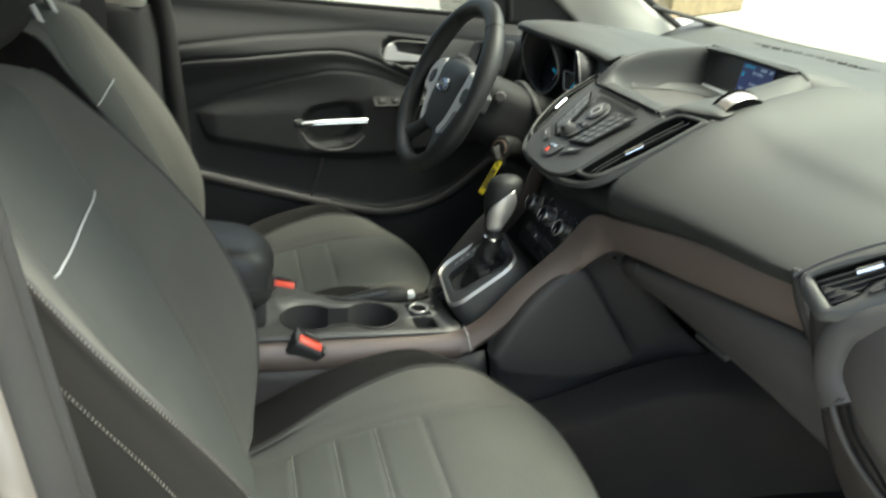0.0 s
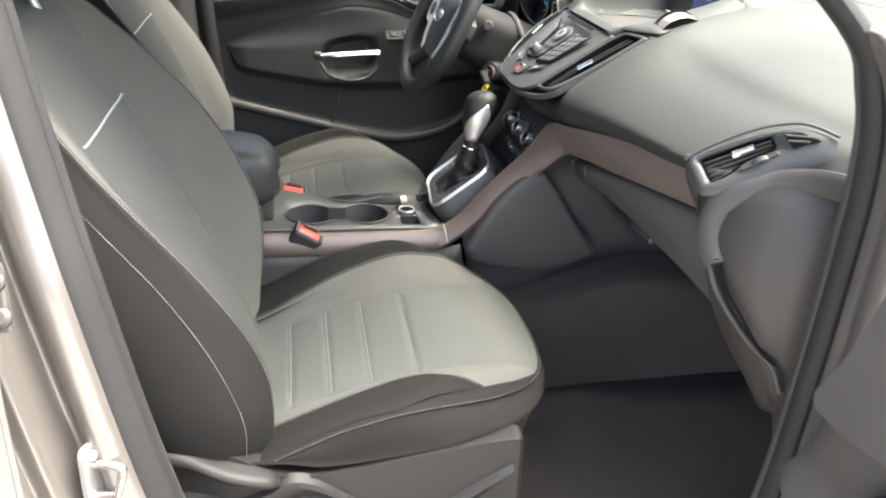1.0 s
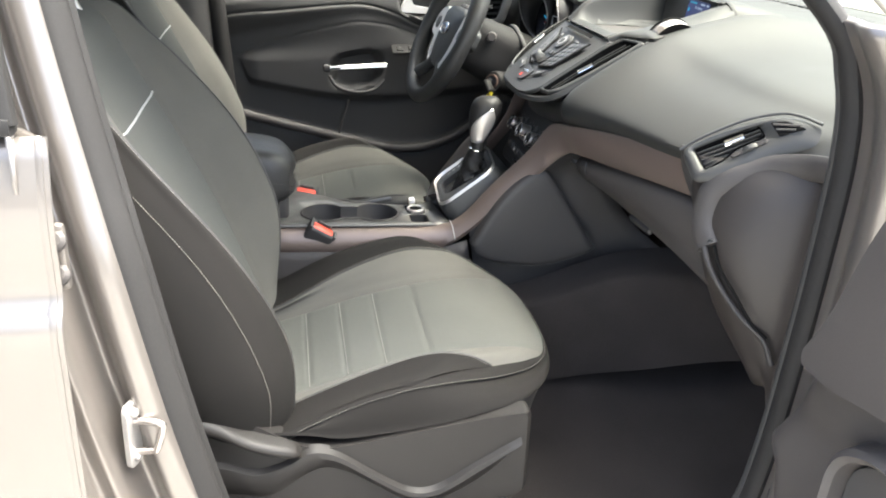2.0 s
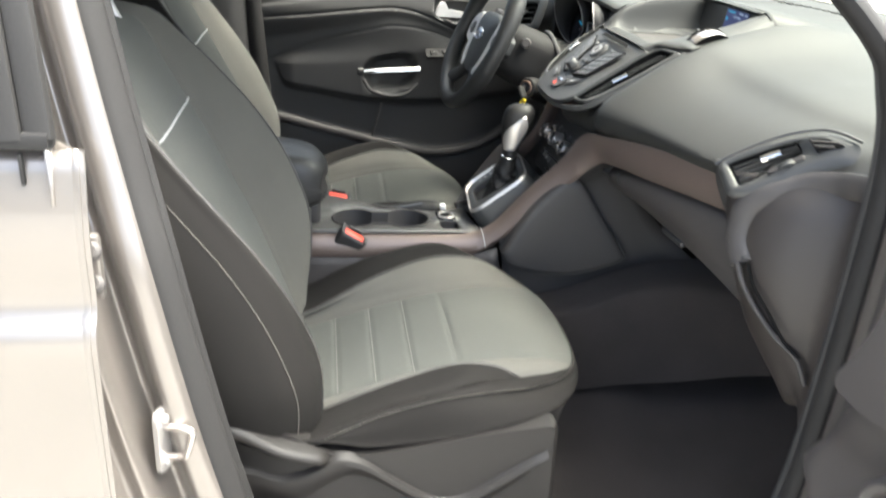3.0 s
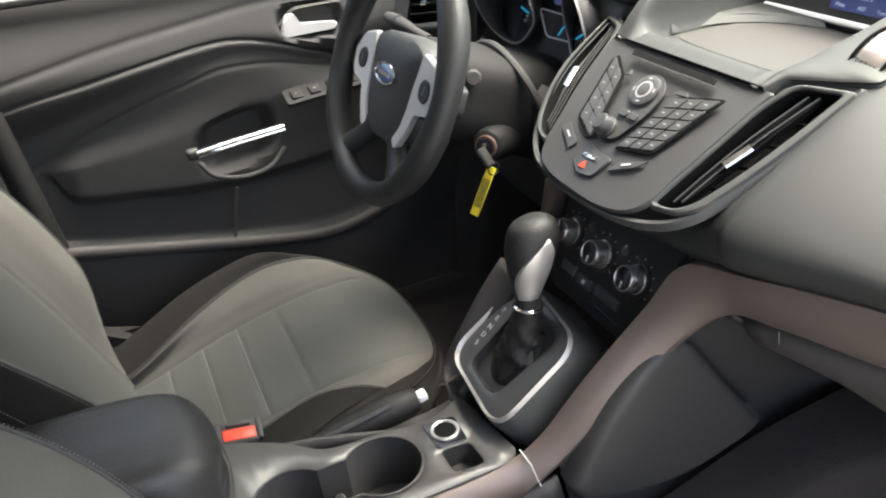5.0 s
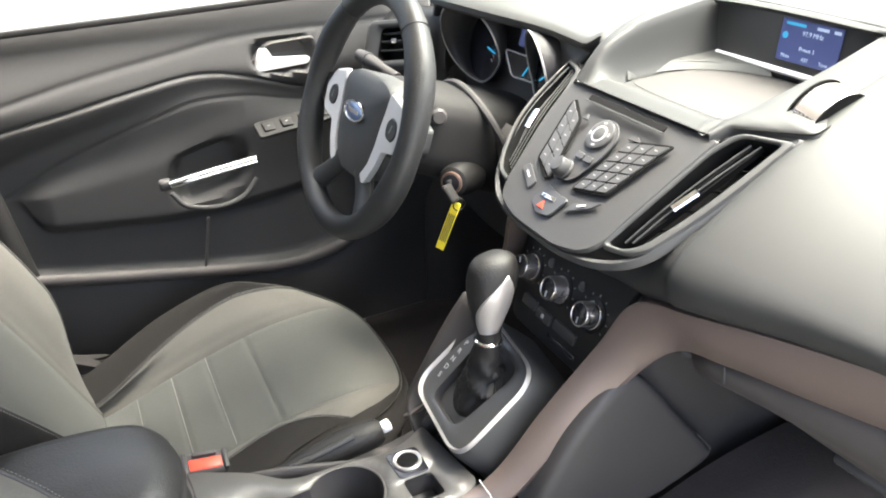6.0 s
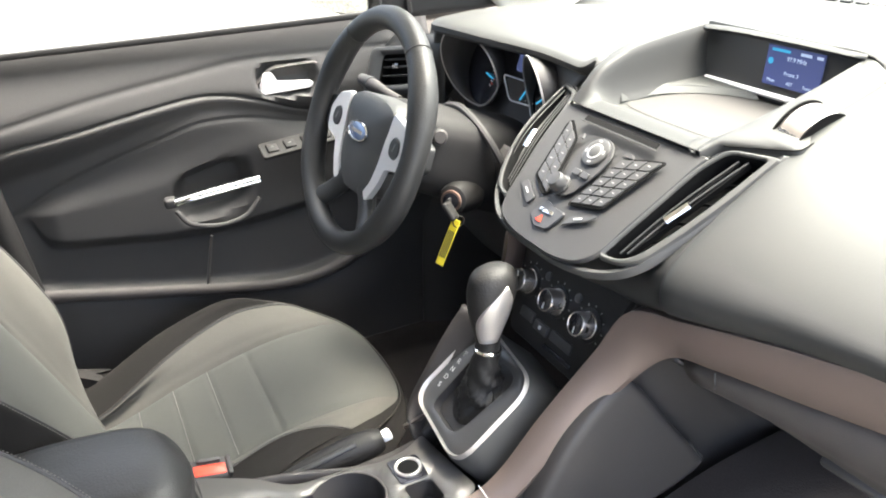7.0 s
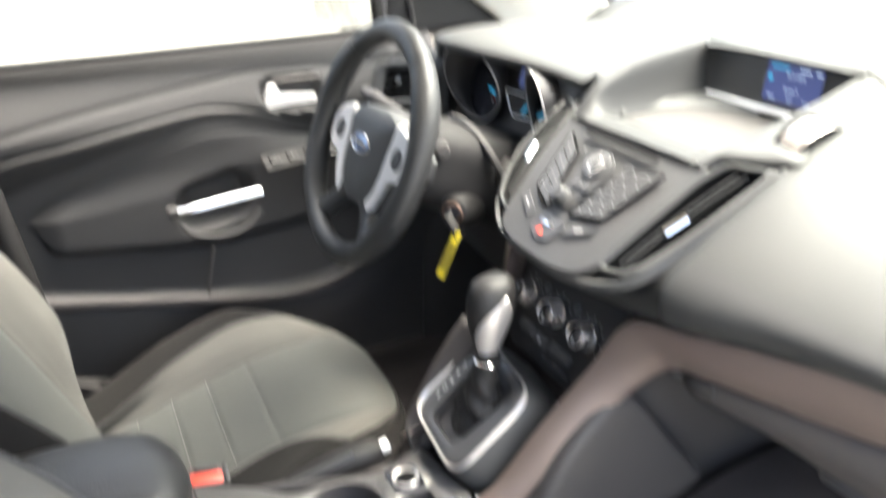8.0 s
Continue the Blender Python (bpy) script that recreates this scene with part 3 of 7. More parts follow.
def through_knots(knots, t):
    """A smooth place along a row of knots, t from 0 to 1."""
    a = t * (len(knots) - 1)
    k = min(int(a), len(knots) - 2)
    p = [np.array(knots[j], float) for j in (max(k - 1, 0), k, k + 1, min(k + 2, len(knots) - 1))]
    if k == 0:
        p[0] = p[2] * np.array([-1.0] + [1.0] * (len(knots[0]) - 1))
    f = a - k
    return 0.5 * (2 * p[1] + (p[2] - p[0]) * f + (2 * p[0] - 5 * p[1] + 4 * p[2] - p[3]) * f * f + (3 * p[1] - p[0] - 3 * p[2] + p[3]) * f ** 3)


BACK_WIDTH = table((-0.03, 0.235), (0.05, 0.262), (0.12, 0.283), (0.2, 0.292), (0.3, 0.297), (0.39, 0.292), (0.46, 0.272), (0.54, 0.238), (0.6, 0.205), (0.635, 0.17), (0.655, 0.125))
BACK_CREST = table((-0.03, 0.02), (0.03, 0.05), (0.09, 0.075), (0.16, 0.087), (0.24, 0.09), (0.32, 0.083), (0.4, 0.065), (0.47, 0.042), (0.54, 0.018), (0.61, 0.0), (0.655, -0.004))
BACK_SEAM = table((-0.03, 0.185), (0.05, 0.198), (0.12, 0.21), (0.18, 0.228), (0.25, 0.253), (0.32, 0.27), (0.39, 0.276), (0.45, 0.266), (0.54, 0.23), (0.6, 0.196), (0.635, 0.16), (0.655, 0.115))
CUSHION_RISE = table((-0.3, 0.65), (-0.2, 0.66), (-0.14, 0.676), (-0.08, 0.696), (-0.02, 0.713), (0.05, 0.729), (0.12, 0.737), (0.2, 0.738), (0.28, 0.736))
CUSHION_WING = table((-0.3, 0.0), (-0.22, 0.25), (-0.14, 0.75), (-0.05, 1.0), (0.04, 0.95), (0.1, 0.6), (0.15, 0.3), (0.28, 0.1))
FAR_WING = table((-0.3, 0.1), (-0.2, 0.5), (-0.12, 0.85), (-0.05, 1.0), (0.05, 1.0), (0.12, 0.72), (0.2, 0.35), (0.28, 0.15))
CUSHION_FOOT = table((-0.3, 0.69), (-0.16, 0.685), (-0.1, 0.676), (-0.04, 0.68), (0.05, 0.692), (0.13, 0.703), (0.3, 0.706))


def seat(name, cx, dy, dz, out, label):
    """A front seat with its centre at cx; out: +1 where its outer side faces the passenger's doorway, -1 towards the driver's."""
    s = thing(name, (cx, -0.05 + dy, 0.42), label, "car seat", "front seats")
    lean = radians(24)
    fwd, upw = Vector((0, math.cos(lean), math.sin(lean))), Vector((0, -math.sin(lean), math.cos(lean)))
    foot = Vector((cx, -0.198 + dy, 0.665 + dz))

    # backrest
    def back(t, h):
        """t from -1 to 1 round the backrest, h metres up it. The light cover ends at 5/9, the centre panel at 2/9."""
        w, d, e = BACK_WIDTH(h), BACK_CREST(h), BACK_SEAM(h)
        c = min(0.125, 0.55 * w)
        belly = 0.026 * math.sin(math.pi * min(1, max(0, (h + 0.02) / 0.56)))
        knots = [(0, belly), (0.56 * c, belly * 0.94), (c, belly * 0.5), (mixed(c, e, 0.28), belly * 0.4 + 0.2 * d), (mixed(c, e, 0.66), 0.72 * d), (e, d),
                 (mixed(e, w, 0.55), d - 0.013), (w, d - 0.055), (w + 0.002, -0.05), (w - 0.03, -0.105)]
        x, f = through_knots(knots, abs(t))
        if t < 0:
            x -= 0.17 * max(0, x - c) * (1 - step(0.42, 0.52, h))
            low, rise = (0.7 if out > 0 else 1) * (1 - step(-0.02, 0.2, h)), step(0.2, 0.6, -t)
            f = f if f < 0 else f * (1 - ((0.34 if out < 0 else 0) + 0.45 * low) * rise)
            f -= 0.032 * low * rise
        f -= 0.0045 * math.exp(-((abs(t) - 2 / 9) / 0.011) ** 2) * (1 - step(0.56, 0.62, h))
        f -= 0.09 * max(0, (h - 0.57) / 0.085) ** 2.2
        p = foot + upw * h + fwd * f
        p.x += math.copysign(x, t)
        return p

    hs = np.linspace(-0.03, 0.655, 58)
    part("center_panel", patch(back, np.linspace(-2 / 9, 2 / 9, 26), hs), FABRIC_MID, s)
    for sg in (-1, 1):
        part("bolster_cover", patch(lambda t, h: back(sg * t, h), np.linspace(2 / 9, 5 / 9, 26), hs), FABRIC, s)
        part("side_cover", patch(lambda t, h: back(sg * t, h), np.linspace(5 / 9, 1, 30), hs), SIDE, s, "charcoal side cover with pale stitching")
    part("back_shell", loft([[foot + upw * h - fwd * d + Vector((a * w, 0, 0)) for a, d in ((-0.245, 0.10), (-0.15, 0.145), (0, 0.155), (0.15, 0.145), (0.245, 0.10))]
                             for h, w in ((0.0, 1.0), (0.2, 1.08), (0.42, 1.05), (0.58, 0.86), (0.65, 0.55))], 4, 4), PLASTIC, s, solid=0.006)

    def lift(p, d=0.0016):
        return p + fwd * d
    part("accent_line", tube([lift(back(t, 0.452 + 0.005 * math.cos(t * 6))) for t in np.linspace(-0.218, 0.218, 40)], 0.0017, 6), MARK, s, "pale reflective accent line")

    def stitches(path, nm="stitching"):
        bm = bmesh.new()
        vv = np.array([list(p) for p in path])
        for a in range(0, len(vv) - 1, 2):
            one = tube([vv[a], (vv[a] + vv[a + 1]) / 2, vv[a + 1]], 0.00042, 4)
            me = bpy.data.meshes.new("t")
            one.to_mesh(me)
            one.free()
            bm.from_mesh(me)
            bpy.data.meshes.remove(me)
        tagged(part(nm, bm, THREAD, s), kind="stuff")

    for sg in (-1, 1):
        outward = Vector((sg * 0.0012, 0, 0))
        stitches([lift(back(sg * 0.578, h), 0.0014) + outward * 0.3 for h in np.linspace(0.06, 0.5, 240)])
        part("piping", tube([lift(back(sg * 5 / 9, h), 0.0004) for h in np.linspace(0.0, 0.6, 60)], 0.0019, 6), BLACK, s)
        stitches([back(sg * 0.735, h) + outward * 1.3 + fwd * 0.0008 for h in np.linspace(0.0, 0.5, 260)])

    # cushion
    NEAR = [(0, 0, 0.25), (0.07, 0.001, 0.247), (0.125, 0.003, 0.232), (0.15, 0.018, 0.199), (0.177, 0.028, 0.14), (0.203, 0.034, 0.088), (0.231, 0.039, 0.036), (0.249, 0.04, 0.0)]
    FAR = [(0, 0, 0.25), (0.07, 0.001, 0.247), (0.125, 0.003, 0.234), (0.152, 0.02, 0.214), (0.182, 0.038, 0.175), (0.212, 0.055, 0.115), (0.238, 0.05, 0.055), (0.2485, 0.02, 0.0)]

    def cushion(t, v):
        """t from -1 to 1 across the top, v from 0 at the back to 1 at the stitched front edge. The light cover ends at 4/7, the centre panel at 2/7."""
        x, rise, front = through_knots(FAR if t < 0 else NEAR, abs(t))
        y = mixed(-0.27, front, v)
        a = abs(t) * 7
        if t > 0:
            x -= 0.013 * math.exp(-((y - 0.04) / 0.08) ** 2) * math.exp(-((a - 4) / 0.9) ** 2)
        else:
            x += mixed(-0.05, 0.016, step(-0.24, 0.08, y)) * math.exp(-((a - 4) / 0.8) ** 2)
        z = CUSHION_RISE(y) + rise * (FAR_WING if t < 0 else CUSHION_WING)(y) - mixed(0.016, 0.004, step(0.5, 1.0, abs(t))) * max(0, (v - 0.86) / 0.14) ** 2
        z += 0.006 * math.sin(math.pi * min(1, max(0, (y - 0.05) / 0.2))) * (1 - min(1, a / 3.2)) ** 1
        for c in (-0.14, -0.08, -0.02, 0.05):
            z -= 0.0032 * math.exp(-((y - c) / 0.0042) ** 2) * (1 - step(0.26, 0.285, abs(t)))
        z -= 0.0045 * math.exp(-((abs(t) - 2 / 7) / 0.014) ** 2) * (1 - step(0.16, 0.22, y))
        return Vector((cx + math.copysign(x, t), y + dy, z + dz))

    vs = np.concatenate([np.linspace(0, 0.84, 110), np.linspace(0.85, 1, 16)])
    part("cushion_panel", patch(cushion, np.linspace(-2 / 7, 2 / 7, 24), vs), FABRIC_MID, s)
    for sg in (-1, 1):
        part("cushion_bolster", patch(lambda t, v: cushion(sg * t, v), np.linspace(2 / 7, 4 / 7, 18), vs), FABRIC, s)
        part("cushion_roll", patch(lambda t, v: cushion(sg * t, v), np.linspace(4 / 7, 1, 18), vs), SIDE, s, "charcoal cushion side cover")
        part("piping", tube([cushion(sg * 4 / 7, v) + Vector((0, 0, 0.0004)) for v in np.linspace(0.1, 0.99, 70)], 0.0017, 6), BLACK, s)
        stitches([cushion(sg * 0.585, v) + Vector((0, 0, 0.0008)) for v in np.linspace(0.15, 0.98, 240)])
    for c in (-0.14, -0.08, -0.02):
        part("cushion_seam", tube([cushion(t, (c + 0.27) / (0.27 + through_knots(FAR if t < 0 else NEAR, abs(t))[2])) + Vector((0, 0, 0.0022)) for t in np.linspace(-0.27, 0.27, 24)], 0.00055, 5), SEAM_THREAD, s)
    rim = [cushion(1, v) for v in np.linspace(0, 0.97, 40)] + [cushion(t, 1) for t in np.linspace(1, -1, 90)] + [cushion(-1, v) for v in np.linspace(0.97, 0, 40)]
    edge = [sum((rim[min(len(rim) - 1, max(0, k + j))] for j in range(-7, 8)), Vector()) / 15 for k in range(len(rim))]

    def below(p):
        """The foot of the side wall under a point of the edge."""
        x, y = p.x - cx, p.y - dy
        if y <= 0:
            return Vector((cx + math.copysign(0.256, x), p.y, CUSHION_FOOT(y) + dz))
        k = (abs(x / 0.256) ** 2.9 + abs(y / 0.256) ** 2.9) ** (-1 / 2.9)
        return Vector((cx + x * k, dy + y * k, CUSHION_FOOT(y * k) + dz))

    rows, crease = [], []
    for p in edge:
        b = below(p)
        flat = Vector((b.x - p.x, b.y - p.y, 0))
        away = Vector((p.x - cx, max(0.0, p.y - dy), 0)).normalized()
        brow = p + flat * 0.35 + away * 0.003 + Vector((0, 0, -0.005))
        crease.append(brow + away * 0.0012 + Vector((0, 0, 0.0006)))
        rows.append([p, p + flat * 0.2 + away * 0.0015 + Vector((0, 0, -0.0012)), brow, brow + Vector((0, 0, -0.0025)) - away * 0.002, brow + Vector((0, 0, -0.006)) - away * 0.0008, p + flat * 0.7 + away * 0.003 + Vector((0, 0, (b.z - p.z) * 0.45)), b + away * 0.001 + Vector((0, 0, 0.006)), b, b - away * 0.03 - Vector((0, 0, 0.004))])
    part("cushion_side", loft(rows, 3, 1), SIDE, s, "charcoal cushion side wall")
    stitches(loft_line(crease, 560))
    front = [below(p) for p in edge[38:132]]
    part("cushion_front", loft([front, [Vector((mixed(cx, p.x, 0.96), p.y - 0.012, 0.66 + dz)) for p in front], [Vector((mixed(cx, p.x, 0.93), p.y - 0.03, 0.56 + dz)) for p in front]], 1, 5), BLACK, s, "black front of the seat base", solid=0.004)

    # moulded base cover on the outer side, with its two levers
    x = cx + out * 0.252
    o = rounded([(-0.36, 0.56), (-0.1, 0.545), (0.05, 0.535), (0.186, 0.555), (0.18, 0.708), (0.13, 0.703), (0.04, 0.690), (-0.04, 0.675), (-0.105, 0.664), (-0.158, 0.668), (-0.205, 0.7), (-0.245, 0.725), (-0.29, 0.748), (-0.36, 0.76)],
                [0.02, 0.05, 0.05, 0.02, 0.012, 0.03, 0.05, 0.05, 0.03, 0.03, 0.03, 0.03, 0.03, 0.02])
    face = Matrix.Translation((x - 0.02 * out, dy, dz)) @ Matrix(((0, 0, out, 0), (1, 0, 0, 0), (0, 1, 0, 0), (0, 0, 0, 1)))
    part("base_cover", plate(o, 0.03, face, 0.007), BASECOVER, s, "charcoal moulded plastic base cover")
    # raised wave moulding across the cover
    up_ = spline([(-0.33, 0.655), (-0.266, 0.648), (-0.22, 0.632), (-0.175, 0.645), (-0.142, 0.664), (-0.105, 0.655), (-0.053, 0.617), (0.0, 0.583), (0.043, 0.583), (0.1, 0.62), (0.166, 0.66)], 6)
    low_ = spline([(-0.33, 0.6), (-0.256, 0.597), (-0.2, 0.589), (-0.15, 0.622), (-0.121, 0.632), (-0.09, 0.622), (-0.05, 0.595), (0.001, 0.562), (0.053, 0.562), (0.115, 0.6), (0.164, 0.65)], 6)

    def at(y, z, d):
        return Vector((x + (0.01 + d) * out, y + dy, z + dz))
    rows = []
    for (ya, za), (yb, zb) in zip(up_, low_):
        rows.append([at(ya, za + 0.006, -0.004), at(ya, za, 0.009), at(mixed(ya, yb, 0.3), mixed(za, zb, 0.3), 0.011), at(mixed(ya, yb, 0.75), mixed(za, zb, 0.75), 0.004), at(yb, zb, 0.001), at(yb, zb - 0.004, -0.004)])
    part("cover_moulding", sheet(rows), BASECOVER, s)
    lower = rounded([(-0.33, 0.5), (0.12, 0.5), (0.14, 0.545), (0.04, 0.55), (-0.1, 0.556), (-0.33, 0.566)], 0.015)
    part("rail_cover", plate(lower, 0.016, face @ Matrix.Translation((0, 0, -0.006)), 0.004), BLACK, s)
    lever = loft([[at(y, z, d) for y, z, d in sec] for sec in (
        ((-0.33, 0.742, 0.0), (-0.33, 0.735, 0.016), (-0.33, 0.715, 0.018), (-0.33, 0.7, 0.0)),
        ((-0.275, 0.735, 0.0), (-0.275, 0.728, 0.02), (-0.275, 0.712, 0.022), (-0.27, 0.698, 0.0)),
        ((-0.222, 0.702, 0.0), (-0.222, 0.697, 0.022), (-0.224, 0.685, 0.024), (-0.228, 0.672, 0.0)),
        ((-0.17, 0.682, 0.0), (-0.17, 0.679, 0.02), (-0.175, 0.668, 0.022), (-0.185, 0.656, 0.0)),
        ((-0.155, 0.668, 0.0), (-0.156, 0.667, 0.01), (-0.158, 0.662, 0.012), (-0.16, 0.658, 0.0)))], 4, 4)
    part("recline_lever", lever, BASECOVER, s, "charcoal recline lever")
    part("recline_cap", rbox((0.05, 0.13, 0.06), 0.02, 3, Matrix.Translation((x - 0.016 * out, -0.285 + dy, 0.74 + dz)) @ Matrix.Rotation(radians(-24), 4, "X")), BASECOVER, s)
    for sg in (-1, 1):
        part("rail", rbox((0.04, 0.6, 0.035), 0.006, 2, Matrix.Translation((cx + sg * 0.2, -0.05 + dy, 0.44))), BLACK, s)
        part("rail_foot", rbox((0.05, 0.07, 0.06), 0.01, 2, Matrix.Translation((cx + sg * 0.2, 0.15 + dy, 0.455))), BLACK, s)
    part("pan", rbox((0.44, 0.38, 0.14), 0.02, 2, Matrix.Translation((cx, -0.05 + dy, 0.55 + dz))), BLACK, s)

    # headrest on two chromed posts
    top = foot + upw * 0.645 - fwd * 0.018
    for a in (-0.065, 0.065):
        part("headrest_post", tube([top + Vector((a, 0, 0)) - upw * 0.06, top + Vector((a, 0, 0)) + upw * 0.10], 0.0065, 10), DULLSILVER, s)
        part("post_collar", lathe([(0.016, -0.004), (0.016, 0.006), (0.011, 0.012)], 14, Matrix.Translation(top + Vector((a, 0, 0)) - upw * 0.004) @ Matrix.Rotation(lean, 4, "X")), BLACK, s)
    secs = []
    for h, w, d0, d1 in ((0.0, 0.11, -0.03, 0.055), (0.016, 0.138, -0.045, 0.075), (0.086, 0.15, -0.05, 0.085), (0.146, 0.142, -0.045, 0.08), (0.181, 0.12, -0.03, 0.058), (0.191, 0.085, -0.012, 0.035)):
        secs.append([top + upw * h + fwd * b + Vector((a, 0, 0)) for a, b in ((-w, (d0 + d1) / 2), (-w * 0.9, d1 * 0.8), (0, d1), (w * 0.9, d1 * 0.8), (w, (d0 + d1) / 2), (w * 0.9, d0 * 0.8), (0, d0), (-w * 0.9, d0 * 0.8))])
    part("headrest", loft(secs, 4, 4, True, True), SIDE, s, "charcoal cloth headrest")
    return s


seat("front_seat", 0.345, 0.0, 0.0, 1, "grey cloth front passenger seat with charcoal sides and pale stitching")
seat("front_seat", -0.368, -0.06, -0.01, -1, "grey cloth driver's seat with charcoal sides beside the console")


def buckle(x, y, z, tilt):
    b = thing("belt_buckle", (x, y, z - 0.12), "black seat belt buckle with red release button", "buckle", "belt buckles")
    m = Matrix.Translation((x, y, z)) @ Matrix.Rotation(radians(tilt), 4, "X") @ Matrix.Rotation(radians(20), 4, "Y")
    part("housing", rbox((0.032, 0.056, 0.078), 0.007, 3, m @ Matrix.Translation((0, 0, -0.036))), BLACK, b)
    part("release_button", rbox((0.017, 0.042, 0.01), 0.003, 3, m @ Matrix.Translation((0.003, 0, -0.001))), RED, b, "red release button")
    part("slot", rbox((0.006, 0.03, 0.009), 0.002, 2, m @ Matrix.Translation((-0.0095, 0, 0.0035))), BLACK, b)
    for dy in (-0.025, 0.025):
        part("shell_lip", rbox((0.03, 0.007, 0.012), 0.003, 2, m @ Matrix.Translation((0, dy, 0.0))), BLACK, b)
    part("stalk", rbox((0.012, 0.036, 0.13), 0.004, 2, m @ Matrix.Translation((0, 0.0, -0.13))), BLACK, b)


buckle(0.088, -0.103, 0.787, -30)
buckle(-0.135, -0.13, 0.785, -12)

# ---- dashboard ----
dash = thing("dashboard", (0, 0.6, 0.8), "charcoal soft-touch dashboard with satin bronze-grey trim", "dashboard")
STATIONS = {
    0.665: ((0.97, 1.222), (0.82, 1.15), (0.7, 1.158), (0.6, 1.15), (0.57, 1.1387), (0.54, 1.125), (0.5, 1.08), (0.49, 1.035), (0.52, 1.01)),
    0.56: ((1.06, 1.208), (0.84, 1.16), (0.69, 1.168), (0.58, 1.158), (0.535, 1.1402), (0.49, 1.12), (0.435, 1.08), (0.433, 1.069), (0.46, 1.035)),
    0.45: ((1.13, 1.2), (0.86, 1.17), (0.69, 1.178), (0.56, 1.165), (0.5075, 1.1412), (0.455, 1.115), (0.4, 1.078), (0.397, 1.064), (0.425, 1.03)),
    0.30: ((1.18, 1.196), (0.88, 1.182), (0.7, 1.195), (0.55, 1.175), (0.49, 1.1487), (0.43, 1.12), (0.37, 1.078), (0.364, 1.055), (0.392, 1.025)),
    0.196: ((1.21, 1.192), (0.88, 1.205), (0.68, 1.224), (0.54, 1.201), (0.475, 1.179), (0.41, 1.138), (0.335, 1.08), (0.325, 1.046), (0.36, 1.025)),
    0.168: ((1.21, 1.192), (0.88, 1.205), (0.68, 1.222), (0.6, 1.2), (0.5, 1.16), (0.45, 1.14), (0.345, 1.08), (0.335, 1.034), (0.365, 1.02)),
    0.10: ((1.21, 1.192), (0.88, 1.205), (0.72, 1.215), (0.68, 1.13), (0.57, 1.115), (0.46, 1.1), (0.35, 1.055), (0.334, 1.022), (0.36, 1)),
    -0.10: ((1.21, 1.192), (0.88, 1.2), (0.72, 1.21), (0.68, 1.13), (0.57, 1.115), (0.46, 1.1), (0.36, 1.055), (0.344, 1.022), (0.37, 1)),
    -0.137: ((1.21, 1.192), (0.88, 1.2), (0.7, 1.213), (0.59, 1.211), (0.55, 1.2075), (0.51, 1.204), (0.468, 1.2), (0.473, 1.19), (0.55, 1.155)),
    -0.165: ((1.21, 1.192), (0.88, 1.2), (0.7, 1.213), (0.59, 1.21), (0.55, 1.208), (0.51, 1.206), (0.461, 1.203), (0.466, 1.193), (0.55, 1.16)),
    -0.25: ((1.19, 1.194), (0.88, 1.19), (0.72, 1.208), (0.6, 1.214), (0.56, 1.213), (0.52, 1.212), (0.457, 1.209), (0.463, 1.198), (0.57, 1.17)),
    -0.37: ((1.15, 1.198), (0.87, 1.19), (0.7, 1.215), (0.57, 1.226), (0.525, 1.225), (0.48, 1.224), (0.431, 1.215), (0.436, 1.203), (0.56, 1.19)),
    -0.49: ((1.1, 1.2), (0.85, 1.18), (0.68, 1.208), (0.55, 1.224), (0.505, 1.225), (0.46, 1.226), (0.405, 1.22), (0.41, 1.208), (0.54, 1.19)),
    -0.555: ((1.05, 1.208), (0.82, 1.17), (0.66, 1.19), (0.55, 1.205), (0.515, 1.2055), (0.48, 1.206), (0.435, 1.202), (0.44, 1.19), (0.53, 1.16)),
    -0.70: ((0.94, 1.222), (0.78, 1.16), (0.65, 1.17), (0.57, 1.165), (0.54, 1.155), (0.51, 1.145), (0.475, 1.105), (0.475, 1.06), (0.5, 1.03)),
}
part("top_pad", loft([[(x, y, z) for y, z in STATIONS[x]] for x in sorted(STATIONS)], 5, 7), PAD, dash, "soft charcoal vinyl top pad", solid=0.006)
# defroster slot along the glass
for k in range(-17, 18):
    a, b = 0.031 * k - 0.0105, 0.031 * k + 0.0105
    ends_ = [(x, float(np.interp(abs(x), [0, 0.175, 0.269, 0.357, 0.426, 0.56], [1.062, 1.057, 1.055, 1.043, 1.03, 1.0])), 1.1985) for x in (a, b)]
    part("defroster_slot", tube([ends_[0], mixed(Vector(ends_[0]), Vector(ends_[1]), 0.5), ends_[1]], 0.0045, 6), BLACK, dash)
# airbag mark
M = frame_at((0.46, 0.437, 1.104), (1, 0.22, 0), (0, 0.75, 0.66))
for k, w in enumerate((0.016, 0.012)):
    part("airbag_mark", rbox((w, 0.0035, 0.0006), 0, 1, M @ Matrix.Translation((-0.008 + 0.018 * k, 0, 0.004))), BLACK, dash)

